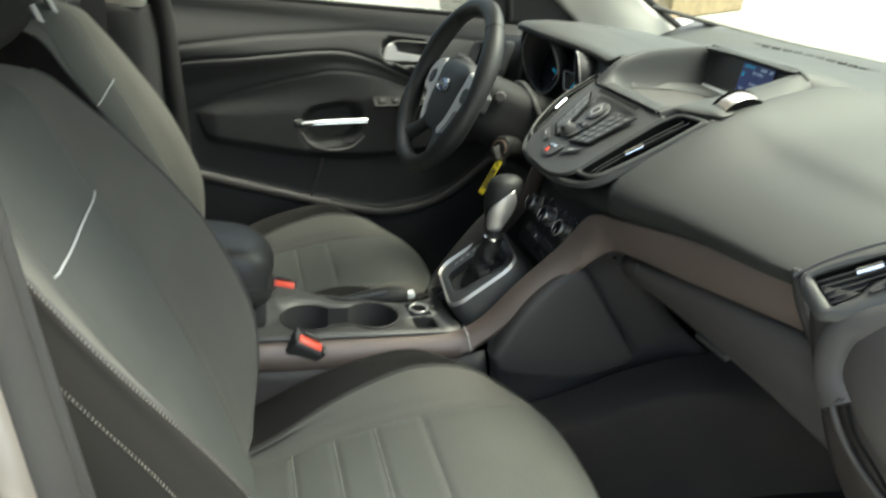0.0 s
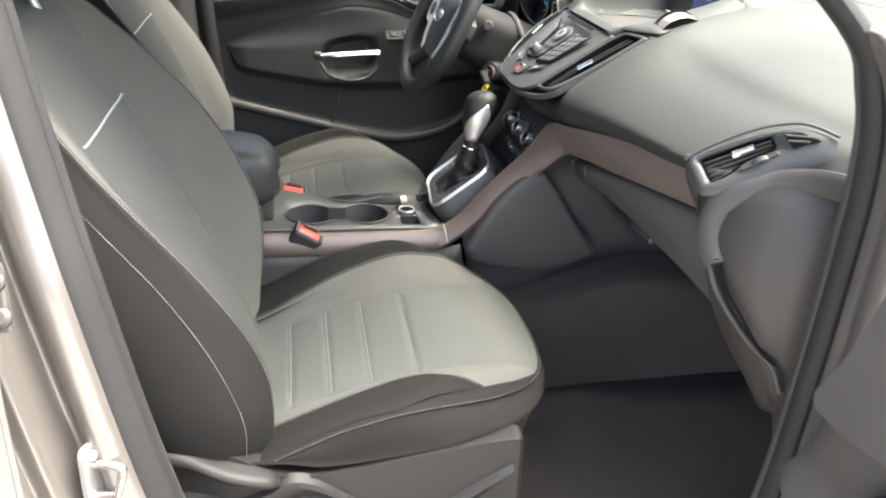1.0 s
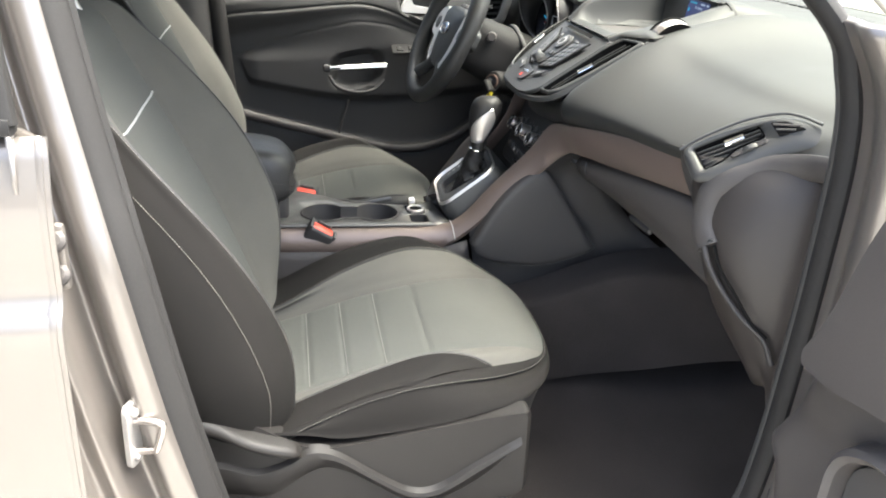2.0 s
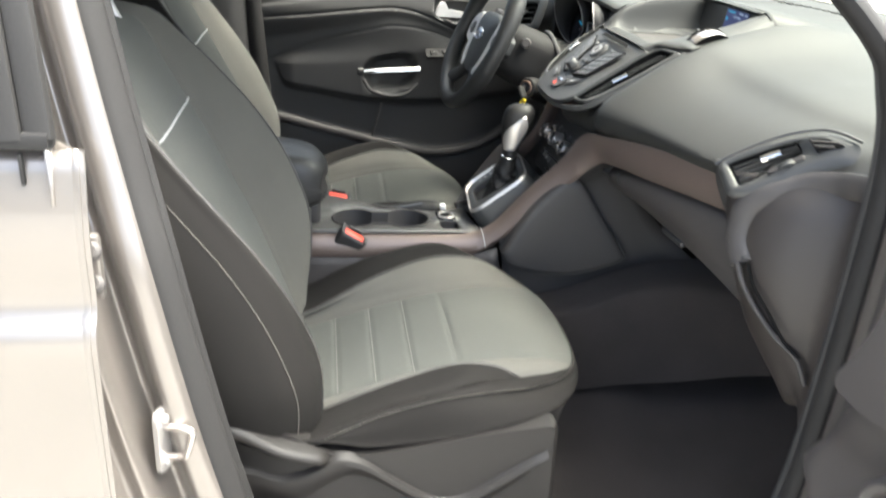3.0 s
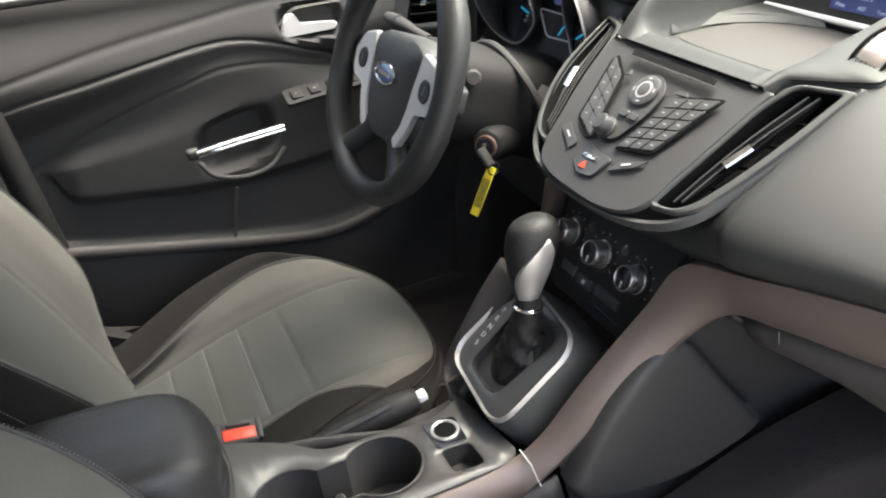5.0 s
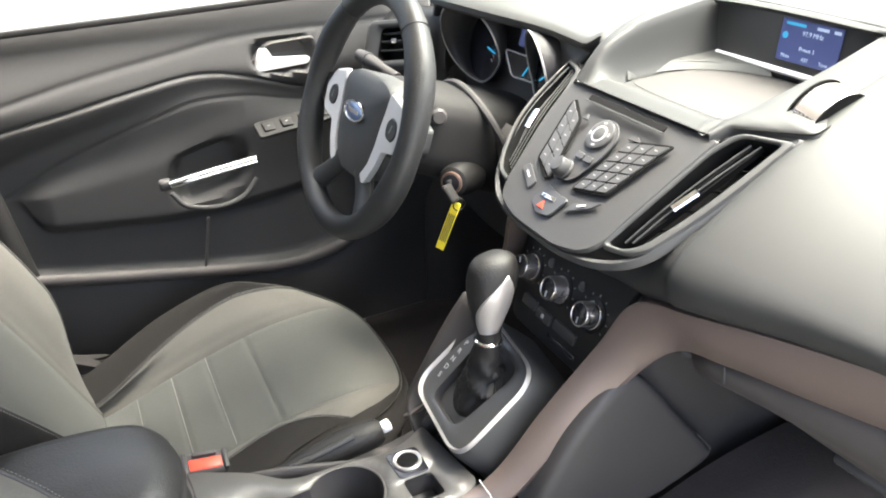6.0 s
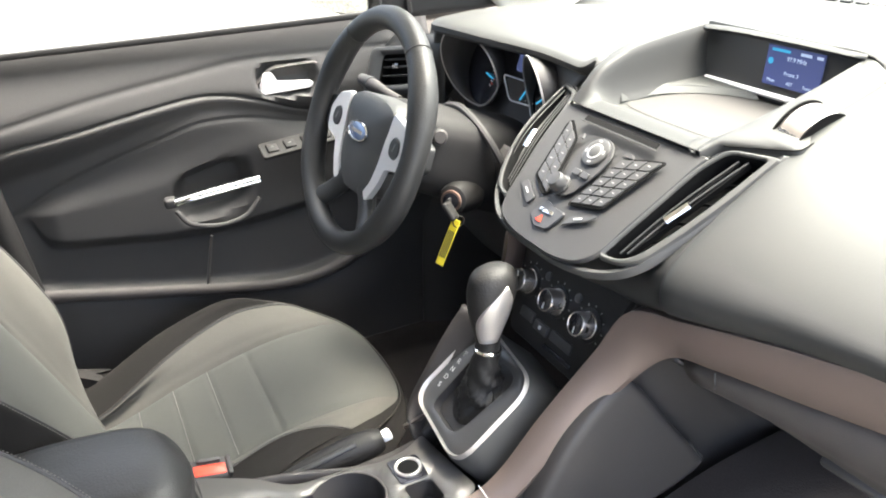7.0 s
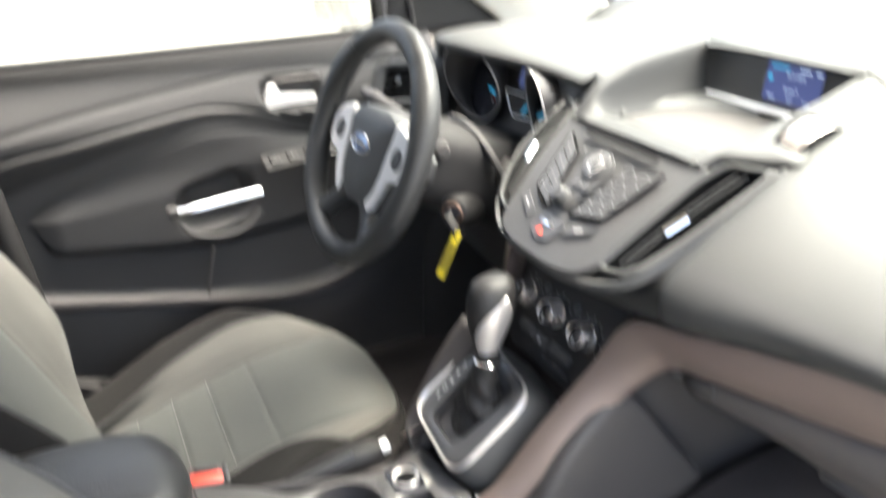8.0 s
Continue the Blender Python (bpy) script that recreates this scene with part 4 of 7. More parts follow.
# satin trim band that runs under the pad and down beside the console
TOP = [(0.53, 0.423, 1.067), (0.42, 0.39, 1.058), (0.3, 0.36, 1.044), (0.2, 0.335, 1.027), (0.13, 0.318, 1.01), (0.108, 0.288, 0.955), (0.093, 0.225, 0.88), (0.083, 0.17, 0.812), (0.08, 0.12, 0.79), (0.08, 0.0, 0.787), (0.08, -0.15, 0.787), (0.078, -0.33, 0.79)]
LOW = [(0.535, 0.43, 1.008), (0.435, 0.402, 1.0), (0.32, 0.374, 0.988), (0.23, 0.352, 0.98), (0.172, 0.338, 0.966), (0.138, 0.3, 0.912), (0.119, 0.235, 0.841), (0.106, 0.18, 0.782), (0.098, 0.12, 0.745), (0.096, 0.0, 0.742), (0.096, -0.15, 0.742), (0.094, -0.33, 0.745)]


def band(top, low, bulge):
    a, b = spline(top, 8), spline(low, 8)
    rows = []
    for p, q in zip(a, b):
        out = Vector((1, -0.55, 0.3)).normalized() * bulge
        c, d = mixed(p, q, 0.12), mixed(p, q, 0.88)
        e = mixed(p, q, 0.5)
        rows.append([p + np.array((-0.004, 0.03, 0.0)), p, c + np.array(out) * 0.5, e + np.array(out) * 0.85, d + np.array(out) * 0.55, q, q - np.array(out) * 1.2])
    return sheet(rows)


trim = part("trim_band", band(TOP, LOW, 0.011), TRIM, dash, "satin bronze-grey trim band", solid=0.003)
part("trim_joint", tube([(0.079, 0.148, 0.8), (0.1, 0.15, 0.795), (0.112, 0.155, 0.77)], 0.0008, 5), MARK, trim)
part("trim_band", band([(-x + 0.005, y, z) for x, y, z in TOP[4:9]], [(-x - 0.012, y + 0.004, z - 0.012) for x, y, z in TOP[4:9]], -0.003), TRIM, dash, solid=0.003)

# glove box below the band
part("glove_box", loft([[(0.165, 0.375, 0.962), (0.3, 0.402, 0.986), (0.43, 0.43, 0.999), (0.545, 0.455, 1.006)],
                        [(0.172, 0.364, 0.955), (0.3, 0.386, 0.978), (0.43, 0.412, 0.991), (0.547, 0.439, 0.998)],
                        [(0.178, 0.361, 0.945), (0.3, 0.381, 0.966), (0.43, 0.405, 0.978), (0.55, 0.433, 0.985)],
                        [(0.185, 0.372, 0.928), (0.3, 0.386, 0.944), (0.43, 0.407, 0.952), (0.565, 0.432, 0.955)],
                        [(0.2, 0.405, 0.908), (0.32, 0.412, 0.917), (0.45, 0.424, 0.92), (0.585, 0.44, 0.915)],
                        [(0.22, 0.45, 0.892), (0.33, 0.45, 0.89), (0.46, 0.455, 0.885), (0.60, 0.46, 0.875)],
                        [(0.22, 0.62, 0.885), (0.33, 0.62, 0.88), (0.46, 0.62, 0.875), (0.60, 0.62, 0.87)]], 5, 5), PLASTIC, dash, "charcoal glove box lid", solid=0.006)
part("lid_gap", tube(spline([(0.217, 0.365, 0.965), (0.22, 0.3635, 0.952), (0.216, 0.368, 0.942)], 5), 0.0012, 6), STACK, dash)
M = frame_at((0.35, 0.43, 0.9), (1, 0.08, 0), (0, 0.55, 0.3))
part("latch", rbox((0.07, 0.022, 0.012), 0.004, 3, M), BLACK, dash, "black glove box latch")
part("underside", loft([[(0.15, 0.36, 0.95), (0.165, 0.36, 0.955)], [(0.16, 0.55, 0.9), (0.2, 0.5, 0.87)], [(0.16, 0.9, 0.88), (0.22, 0.9, 0.84)]], 3, 3), BLACK, dash, solid=0.006)
part("bulkhead", loft([[(-0.7, 0.95, 0.4), (0, 1.0, 0.4), (0.7, 0.95, 0.4)], [(-0.7, 0.98, 0.8), (0, 1.02, 0.8), (0.7, 0.98, 0.8)], [(-0.7, 0.95, 1.15), (0, 1.1, 1.15), (0.7, 0.95, 1.15)]], 3, 3), CARPET, dash, solid=0.01)

# outer end of the dash with its vent
part("end_panel", loft([[(0.525, 0.405, 1.075), (0.58, 0.44, 1.085), (0.63, 0.475, 1.09), (0.675, 0.51, 1.10), (0.735, 0.5, 1.11)],
                        [(0.54, 0.408, 1.02), (0.59, 0.425, 1.04), (0.64, 0.45, 1.045), (0.685, 0.49, 1.05), (0.738, 0.49, 1.06)],
                        [(0.565, 0.415, 0.97), (0.61, 0.42, 0.97), (0.65, 0.44, 0.96), (0.69, 0.48, 0.95), (0.738, 0.488, 0.95)],
                        [(0.595, 0.44, 0.88), (0.63, 0.45, 0.87), (0.665, 0.47, 0.86), (0.69, 0.49, 0.86), (0.734, 0.492, 0.86)],
                        [(0.63, 0.50, 0.78), (0.65, 0.50, 0.77), (0.67, 0.51, 0.77), (0.69, 0.51, 0.72), (0.73, 0.495, 0.70)]], 5, 5), ENDPANEL, dash, "charcoal dash end panel", solid=0.006)
part("end_frame", tube(spline([(0.735, 0.49, 1.116), (0.665, 0.491, 1.102), (0.618, 0.466, 1.086), (0.592, 0.43, 1.062), (0.577, 0.412, 1.04), (0.576, 0.407, 1.01), (0.584, 0.406, 0.985), (0.602, 0.407, 0.966)], 6), 0.0175, 14, flat=0.5, up=(0.5, -0.8, 0)), PLASTIC, dash, "rounded charcoal frame round the dash end")
part("end_lip", tube(spline([(0.596, 0.402, 0.972), (0.614, 0.406, 0.946), (0.632, 0.423, 0.914), (0.66, 0.448, 0.88), (0.685, 0.468, 0.862), (0.7, 0.48, 0.83)], 5), 0.0045, 10), DARKPLASTIC, dash)
part("panel_gap", tube(spline([(0.612, 0.41, 0.972), (0.632, 0.415, 0.945), (0.655, 0.43, 0.918), (0.68, 0.448, 0.885), (0.70, 0.462, 0.872)], 5), 0.0022, 6), SHADEBLACK, dash)
part("end_notch", rbox((0.0025, 0.008, 0.032), 0.001, 2, Matrix.Translation((0.601, 0.405, 0.968)) @ Matrix.Rotation(radians(35), 4, "Y")), STACK, dash)

VF = frame_at((0.575, 0.452, 1.108), (0.135, 0.088, 0.012), (-0.01, 0.045, 0.06))


def vent(name, m, outline, hole, slats, tab, parent):
    """An air vent: a framed opening with blades behind it and a bright tab."""
    v = part(name, ring(outline, hole, 0.006, m, 0.002), STACK, parent, "grey vent frame")
    # Duct floor and walls near-black: shade of the depth put into colour
    part("duct", plate([(x, y) for x, y in hole], 0.001, m @ Matrix.Translation((0, 0, -0.022))), SHADEBLACK, v)
    part("duct_wall", sheet([[tuple(m @ Vector((x, y, z))) for x, y in hole] for z in (-0.022, 0.004)], True), SHADEBLACK, v)
    # Black blades, grey front edges: the light on the edges is put into colour
    for a, b in slats:
        sl = part("slat", tube([m @ Vector((*a, -0.006)), m @ Vector((*b, -0.006))], 0.005, 8, flat=0.22, up=m.to_3x3() @ Vector((0, 1, 0))), BLACK, v)
        part("slat_lit_edge", tube([m @ Vector((*a, -0.0005)), m @ Vector((*b, -0.0005))], 0.001, 6), STACK, sl)
    (ax, ay), (bx, by) = tab
    part("tab", tube([m @ Vector((ax, ay, 0.002)), m @ Vector((bx, by, 0.002))], 0.005, 8, flat=0.6, up=m.to_3x3() @ Vector((0, 0, 1))), CHROME, v, "bright chrome tab")
    return v


o = rounded([(-0.052, -0.072), (-0.026, -0.065), (0.012, -0.038), (0.045, -0.014), (0.09, 0.014), (0.086, 0.04), (0.056, 0.047), (0.027, 0.046), (-0.017, 0.028), (-0.065, -0.007), (-0.09, -0.031)], [0.01, 0.012, 0.03, 0.03, 0.01, 0.01, 0.02, 0.02, 0.04, 0.03, 0.015])
i = rounded([(-0.041, -0.051), (-0.03, -0.04), (-0.022, -0.032), (-0.012, -0.012), (0.019, 0.013), (0.013, 0.021), (0.005, 0.026), (-0.02, 0.011), (-0.05, -0.011), (-0.062, -0.02), (-0.069, -0.026)], [0.003, 0.003, 0.004, 0.006, 0.004, 0.004, 0.004, 0.02, 0.02, 0.004, 0.003])
v = vent("side_vent", VF, o, i, [((-0.0655, -0.0285), (0.007, 0.0225)), ((-0.06, -0.0335), (0.011, 0.0175)), ((-0.0545, -0.0385), (0.0155, 0.0125)), ((-0.049, -0.0435), (-0.016, -0.0195)), ((-0.044, -0.048), (-0.023, -0.033))], ((-0.031, -0.0075), (-0.009, 0.008)), dash)
part("vent_rib", tube(spline([VF @ Vector(q) for q in ((-0.09, -0.03, 0.004), (-0.065, -0.005, 0.005), (-0.017, 0.03, 0.005), (0.027, 0.048, 0.005), (0.056, 0.049, 0.005), (0.086, 0.042, 0.004))], 5), 0.0022, 8), BUTTON, v)
i2 = rounded([(0.02, 0.032), (0.041, 0.014), (0.07, 0.031), (0.042, 0.037)], 0.003)
# Flat plate on the frame, near-black in place of the opening's shade
part("side_duct", plate(i2, 0.0092, VF), SHADEBLACK, v)
for a, b in (((0.026, 0.029), (0.062, 0.033)), ((0.033, 0.0225), (0.058, 0.0265))):
    part("slat", tube([VF @ Vector((*a, 0.0095)), VF @ Vector((*b, 0.0095))], 0.0016, 6), PLASTIC, v)
part("wheel_slot", plate(rounded([(-0.014, -0.026), (-0.009, -0.029), (0.029, 0.003), (0.025, 0.009)], 0.003), 0.009, VF), DARKPLASTIC, v)
part("thumb_wheel", lathe([(0.013, -0.004), (0.0145, -0.003), (0.0145, 0.003), (0.013, 0.004)], 24, VF @ Matrix.Translation((0.009, -0.0105, -0.001)) @ Matrix.Rotation(radians(40), 4, "Z") @ Matrix.Rotation(radians(90), 4, "X")), STACK, v)
part("vent_cheek", loft([[(0.50, 0.392, 1.083), (0.515, 0.395, 1.085)], [(0.513, 0.395, 1.05), (0.532, 0.4, 1.05)], [(0.53, 0.41, 1.01), (0.55, 0.412, 1.01)]], 3, 3), BLACK, dash, solid=0.008)

# ---- centre stack ----
stack = thing("centre_stack", (0, 0.36, 1.0), "grey radio and display stack in the dashboard", "console")
O, Y, Z = Vector((0, 0.297, 1.073)), Vector((0, 0.765, 0.645)).normalized(), Vector((0, -0.645, 0.765)).normalized()


def onface(bm, sag=0.2):
    """Carries local (u, v, w) to the tilted stack, whose wings fall away."""
    for q in bm.verts:
        u, v, w = q.co
        rise = math.sin(math.pi * min(1.0, max(0.0, (v + 0.01) / 0.2)))
        w -= sag * max(0, abs(u) - 0.085) * (1.0 if u > 0 else 0.4 + 0.7 * step(0.06, 0.19, v))
        u *= 1 if u > 0 else 1 + 0.07 * rise * step(0.09, 0.13, -u) + 0.35 * max(0, -v - 0.02) + 1.2 * max(0, 0.0 - v - 0.035)
        q.co = O + Vector((u, 0, 0)) + Y * v + Z * w
    return bm


def both(points):
    return [*points, *[(-x, y) for x, y in points[::-1]]]


# bevelled edge of the shield
edge = rounded(both([(0.05, -0.036), (0.1, -0.027), (0.134, -0.006), (0.152, 0.02), (0.169, 0.072), (0.183, 0.122), (0.199, 0.196), (0.138, 0.173), (0.131, 0.157)]), [0.03, 0.02, 0.02, 0.02, 0.03, 0.03, 0.006, 0.008, 0.004] + [0.004, 0.008, 0.006, 0.03, 0.03, 0.02, 0.02, 0.02, 0.03], 6)


def shrunk(points, k):
    return [(x * k, 0.075 + (y - 0.075) * k) for x, y in points]


rows = [[(x * 0.95, y + 0.014, -0.016) for x, y in edge], [(x * 0.99, y + 0.003, -0.012) for x, y in edge], [(x, y, -0.008) for x, y in edge], [(x, y, -0.003) for x, y in shrunk(edge, 0.985)], [(x, y, -0.0012) for x, y in shrunk(edge, 0.965)], [(x, y, -0.004) for x, y in shrunk(edge, 0.93)]]
part("bezel", onface(sheet(rows, True)), STACK, stack, "grey shield-shaped bezel")
face = rounded(both([(0.045, -0.031), (0.086, -0.02), (0.101, 0.004), (0.104, 0.031), (0.113, 0.08), (0.124, 0.138), (0.128, 0.1525)]), [0.03, 0.02, 0.012, 0.03, 0.03, 0.02, 0.003] + [0.003, 0.02, 0.03, 0.03, 0.012, 0.02, 0.03], 5)
part("faceplate", onface(turned(plate(face, 0.006, edge=0.002), Matrix.Translation((0, 0, -0.003)))), FACE, stack, "charcoal radio faceplate")
part("cd_slot", onface(rbox((0.138, 0.008, 0.002), 0.0008, 1, Matrix.Translation((-0.003, 0.1385, 0.003)))), SHADEBLACK, stack)
part("cd_lip", onface(tube([(-0.075, 0.1335, 0.004), (0.0, 0.1335, 0.004), (0.069, 0.1335, 0.004)], 0.0009, 6)), STACK, stack)


def button(outline, h=0.003, mat=BUTTON, name="button", parent=None, base=0.003):
    return part(name, onface(turned(plate(outline, h, edge=0.0008), Matrix.Translation((0, 0, base)))), mat, parent or stack)


def quad(a, b, c, d, gap=0.0, r=0.003):
    """A rounded four-sided outline, shrunk by a gap."""
    p = [Vector(q) for q in (a, b, c, d)]
    m = sum(p, Vector((0, 0))) / 4
    return rounded([tuple(q + (m - q).normalized() * gap) for q in p], r, 3)


def ladder(tl, tr, bl, br, rows, cols, name, mat=BUTTON):
    """Rows and columns of keys in a slanting field."""
    for r in range(rows):
        for c in range(cols):
            def at(i, j):
                top = mixed(np.array(tl), np.array(tr), j / cols)
                low = mixed(np.array(bl), np.array(br), j / cols)
                return mixed(top, low, i / rows)
            k = part(name, onface(turned(plate(quad(at(r + 1, c), at(r + 1, c + 1), at(r, c + 1), at(r, c), 0.0008, 0.002), 0.0019, edge=0.0007), Matrix.Translation((0, 0, 0.0035)))), mat, stack)
            mid = at(r + 0.5, c + 0.5)
            part("key_mark", onface(rbox((0.004, 0.0014, 0.0004), 0, 1, Matrix.Translation((*mid, 0.0056)))), FAINT, k)


# preset keys, keypad, small keys
button(rounded([(-0.04, 0.025), (-0.03, 0.032), (-0.056, 0.109), (-0.09, 0.131), (-0.097, 0.124), (-0.076, 0.043)], 0.006), 0.0008, SHADEBLACK, "key_field")
ladder((-0.092, 0.127), (-0.06, 0.108), (-0.072, 0.045), (-0.034, 0.03), 4, 2, "preset_key")
button(rounded([(0.008, 0.03), (0.062, 0.044), (0.094, 0.127), (0.035, 0.111)], 0.006), 0.0008, SHADEBLACK, "key_field")
ladder((0.035, 0.108), (0.09, 0.123), (0.012, 0.034), (0.06, 0.047), 5, 3, "keypad_key")
pod = button(rounded([(-0.018, 0.033), (0.002, 0.04), (0.018, 0.08), (0.018, 0.112), (-0.008, 0.127), (-0.034, 0.114), (-0.038, 0.085)], 0.014), 0.0015, FACE, "control_pod")
ok = Matrix.Translation((-0.008, 0.1015, 0.0045))
part("control_ring", onface(lathe([(0.019, 0), (0.019, 0.003), (0.017, 0.004), (0.0105, 0.004), (0.0105, 0)], 30, ok)), BUTTON, stack)
part("ok_ring", onface(lathe([(0.0108, 0.0), (0.0108, 0.0046), (0.0098, 0.0048)], 28, ok)), DULLSILVER, stack)
part("ok_button", onface(lathe([(0.0093, 0), (0.0095, 0.004), (0.008, 0.005)], 24, ok)), STACK, stack)
for a in range(4):
    part("arrow_mark", onface(rbox((0.005, 0.0022, 0.0005), 0, 1, ok @ Matrix.Rotation(a * math.pi / 2 + 0.2, 4, "Z") @ Matrix.Translation((0, 0.0145, 0.0041)))), FAINT, stack)
part("volume_knob", onface(lathe([(0.0135, 0), (0.0135, 0.002), (0.0115, 0.003), (0.0105, 0.013), (0.009, 0.0155), (0.004, 0.016)], 28, Matrix.Translation((-0.0205, 0.047, 0.005)))), BUTTON, stack)
for dx in (-0.010, 0.006):
    button(rounded([(dx - 0.009, 0.066), (dx + 0.005, 0.066), (dx + 0.005, 0.074), (dx - 0.009, 0.074)], 0.002), 0.0022, BUTTON, "small_key", base=0.006)
button(rounded([(-0.058, 0.111), (-0.046, 0.111), (-0.051, 0.119)], 0.002), 0.002, BUTTON, "menu_key")
button(rounded([(0.03, 0.111), (0.05, 0.113), (0.044, 0.118), (0.034, 0.117)], 0.002), 0.002, BUTTON, "menu_key")
hz = button(rounded([(-0.032, 0.0), (-0.012, -0.012), (0.011, -0.008), (0.02, 0.02), (-0.001, 0.02), (-0.024, 0.024)], 0.005), 0.0025, BUTTON, "hazard_panel")
part("hazard_mark", onface(plate([(-0.0155, -0.0045), (-0.0035, -0.0045), (-0.0095, 0.0045)], 0.0006, Matrix.Translation((0, 0, 0.0065)), 0.0002)), RED, hz, "red warning triangle")
part("chrome_bar", onface(rbox((0.026, 0.005, 0.0022), 0.001, 2, Matrix.Translation((-0.008, 0.0105, 0.0062)) @ Matrix.Rotation(radians(4), 4, "Z"))), CHROME, hz, "chrome bar")
for a in ([(-0.087, 0.026), (-0.079, 0.034), (-0.046, 0.018), (-0.05, 0.006)], [(0.024, 0.006), (0.056, 0.024), (0.066, 0.037), (0.03, 0.021)]):
    f = button(rounded(a, 0.004), 0.002, BUTTON, "toggle_key")
    c = np.mean(np.array(a), axis=0)
    part("key_mark", onface(rbox((0.012, 0.002, 0.0004), 0, 1, Matrix.Translation((*c, 0.0062)) @ Matrix.Rotation(radians(-25 if c[0] < 0 else 28), 4, "Z"))), MARK, f)

# vents either side of the radio
for sg in (1, -1):
    o = rounded([(x * sg, y) for x, y in ((0.097, -0.003), (0.128, 0.005), (0.147, 0.022), (0.165, 0.072), (0.179, 0.122), (0.1925, 0.187), (0.137, 0.171), (0.122, 0.14), (0.111, 0.08), (0.102, 0.031))], [0.008, 0.012, 0.012, 0.03, 0.03, 0.006, 0.012, 0.03, 0.03, 0.02], 5)
    i = rounded([(x * sg, y) for x, y in ((0.103, 0.006), (0.122, 0.01), (0.135, 0.025), (0.154, 0.073), (0.167, 0.12), (0.181, 0.177), (0.142, 0.167), (0.128, 0.138), (0.117, 0.08), (0.108, 0.032))], [0.004, 0.008, 0.012, 0.03, 0.03, 0.005, 0.01, 0.03, 0.03, 0.02], 5)
    if sg < 0:
        i = [(x - 0.005 * step(0.12, 0.15, -x), y) for x, y in i]
    vt = part("centre_vent", onface(ring(o, i, 0.0045, Matrix.Translation((0, 0, -0.003)), 0.001)), STACK, stack, "grey vent frame")
    part("frame_edge", onface(tube([(x, y, 0.0012) for x, y in [(mixed(a, c, 0.55), mixed(b, d, 0.55)) for (a, b), (c, d) in zip(o, i)]], 0.001, 6, closed=True)), DULLSILVER, vt)
    # Duct, walls, blades and vanes carry the opening's shade in their near-black
    part("duct", onface(plate(i, 0.001, Matrix.Translation((0, 0, -0.03)), 0.0004)), SHADEBLACK, vt)
    part("duct_wall", onface(sheet([[(x, y, -0.029) for x, y in i], [(x, y, 0.0) for x, y in i]], True)), SHADEBLACK, vt)
    # Near-black blades with greyer front edges, lit and shaded by colour alone
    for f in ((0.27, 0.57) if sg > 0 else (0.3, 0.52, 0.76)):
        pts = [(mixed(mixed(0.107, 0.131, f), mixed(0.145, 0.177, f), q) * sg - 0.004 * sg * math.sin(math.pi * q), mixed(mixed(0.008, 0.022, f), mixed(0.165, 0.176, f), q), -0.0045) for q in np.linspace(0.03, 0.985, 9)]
        sl = part("slat", onface(loft([[(x, y, z) for x, y, z in pts], [(x + 0.001 * sg, y - 0.0006, z - 0.001) for x, y, z in pts], [(x + 0.001 * sg, y - 0.0006, z - 0.008) for x, y, z in pts], [(x - 0.001 * sg, y + 0.0006, z - 0.008) for x, y, z in pts]], 1, 1, True)), SHADEBLACK, vt)
        part("slat_lit_edge", onface(tube([(x, y, z + 0.0004) for x, y, z in pts], 0.0008, 6)), STACK, sl)
    for q in (0.2, 0.4, 0.6, 0.8):
        a = Vector((mixed(0.113, 0.147, q) * sg, mixed(0.012, 0.166, q), -0.014))
        b = Vector((mixed(0.133, 0.178, q) * sg, mixed(0.026, 0.176, q), -0.014))
        part("vane", onface(tube([a, mixed(a, b, 0.5), b], 0.003, 6, flat=0.25, up=(0, 1, 0))), SHADEBLACK, vt)
    a, b = Vector((0.135 * sg, 0.071, 0.0005)), Vector((0.1445 * sg, 0.098, 0.0005))
    part("tab", onface(tube([a, mixed(a, b, 0.5), b], 0.0042, 8, flat=0.6, up=(0, 0, 1))), CHROME, vt, "bright chrome tab")

# display hood with its tray: rims rise to the display, the passenger's rim slopes off to the pad
secs = []
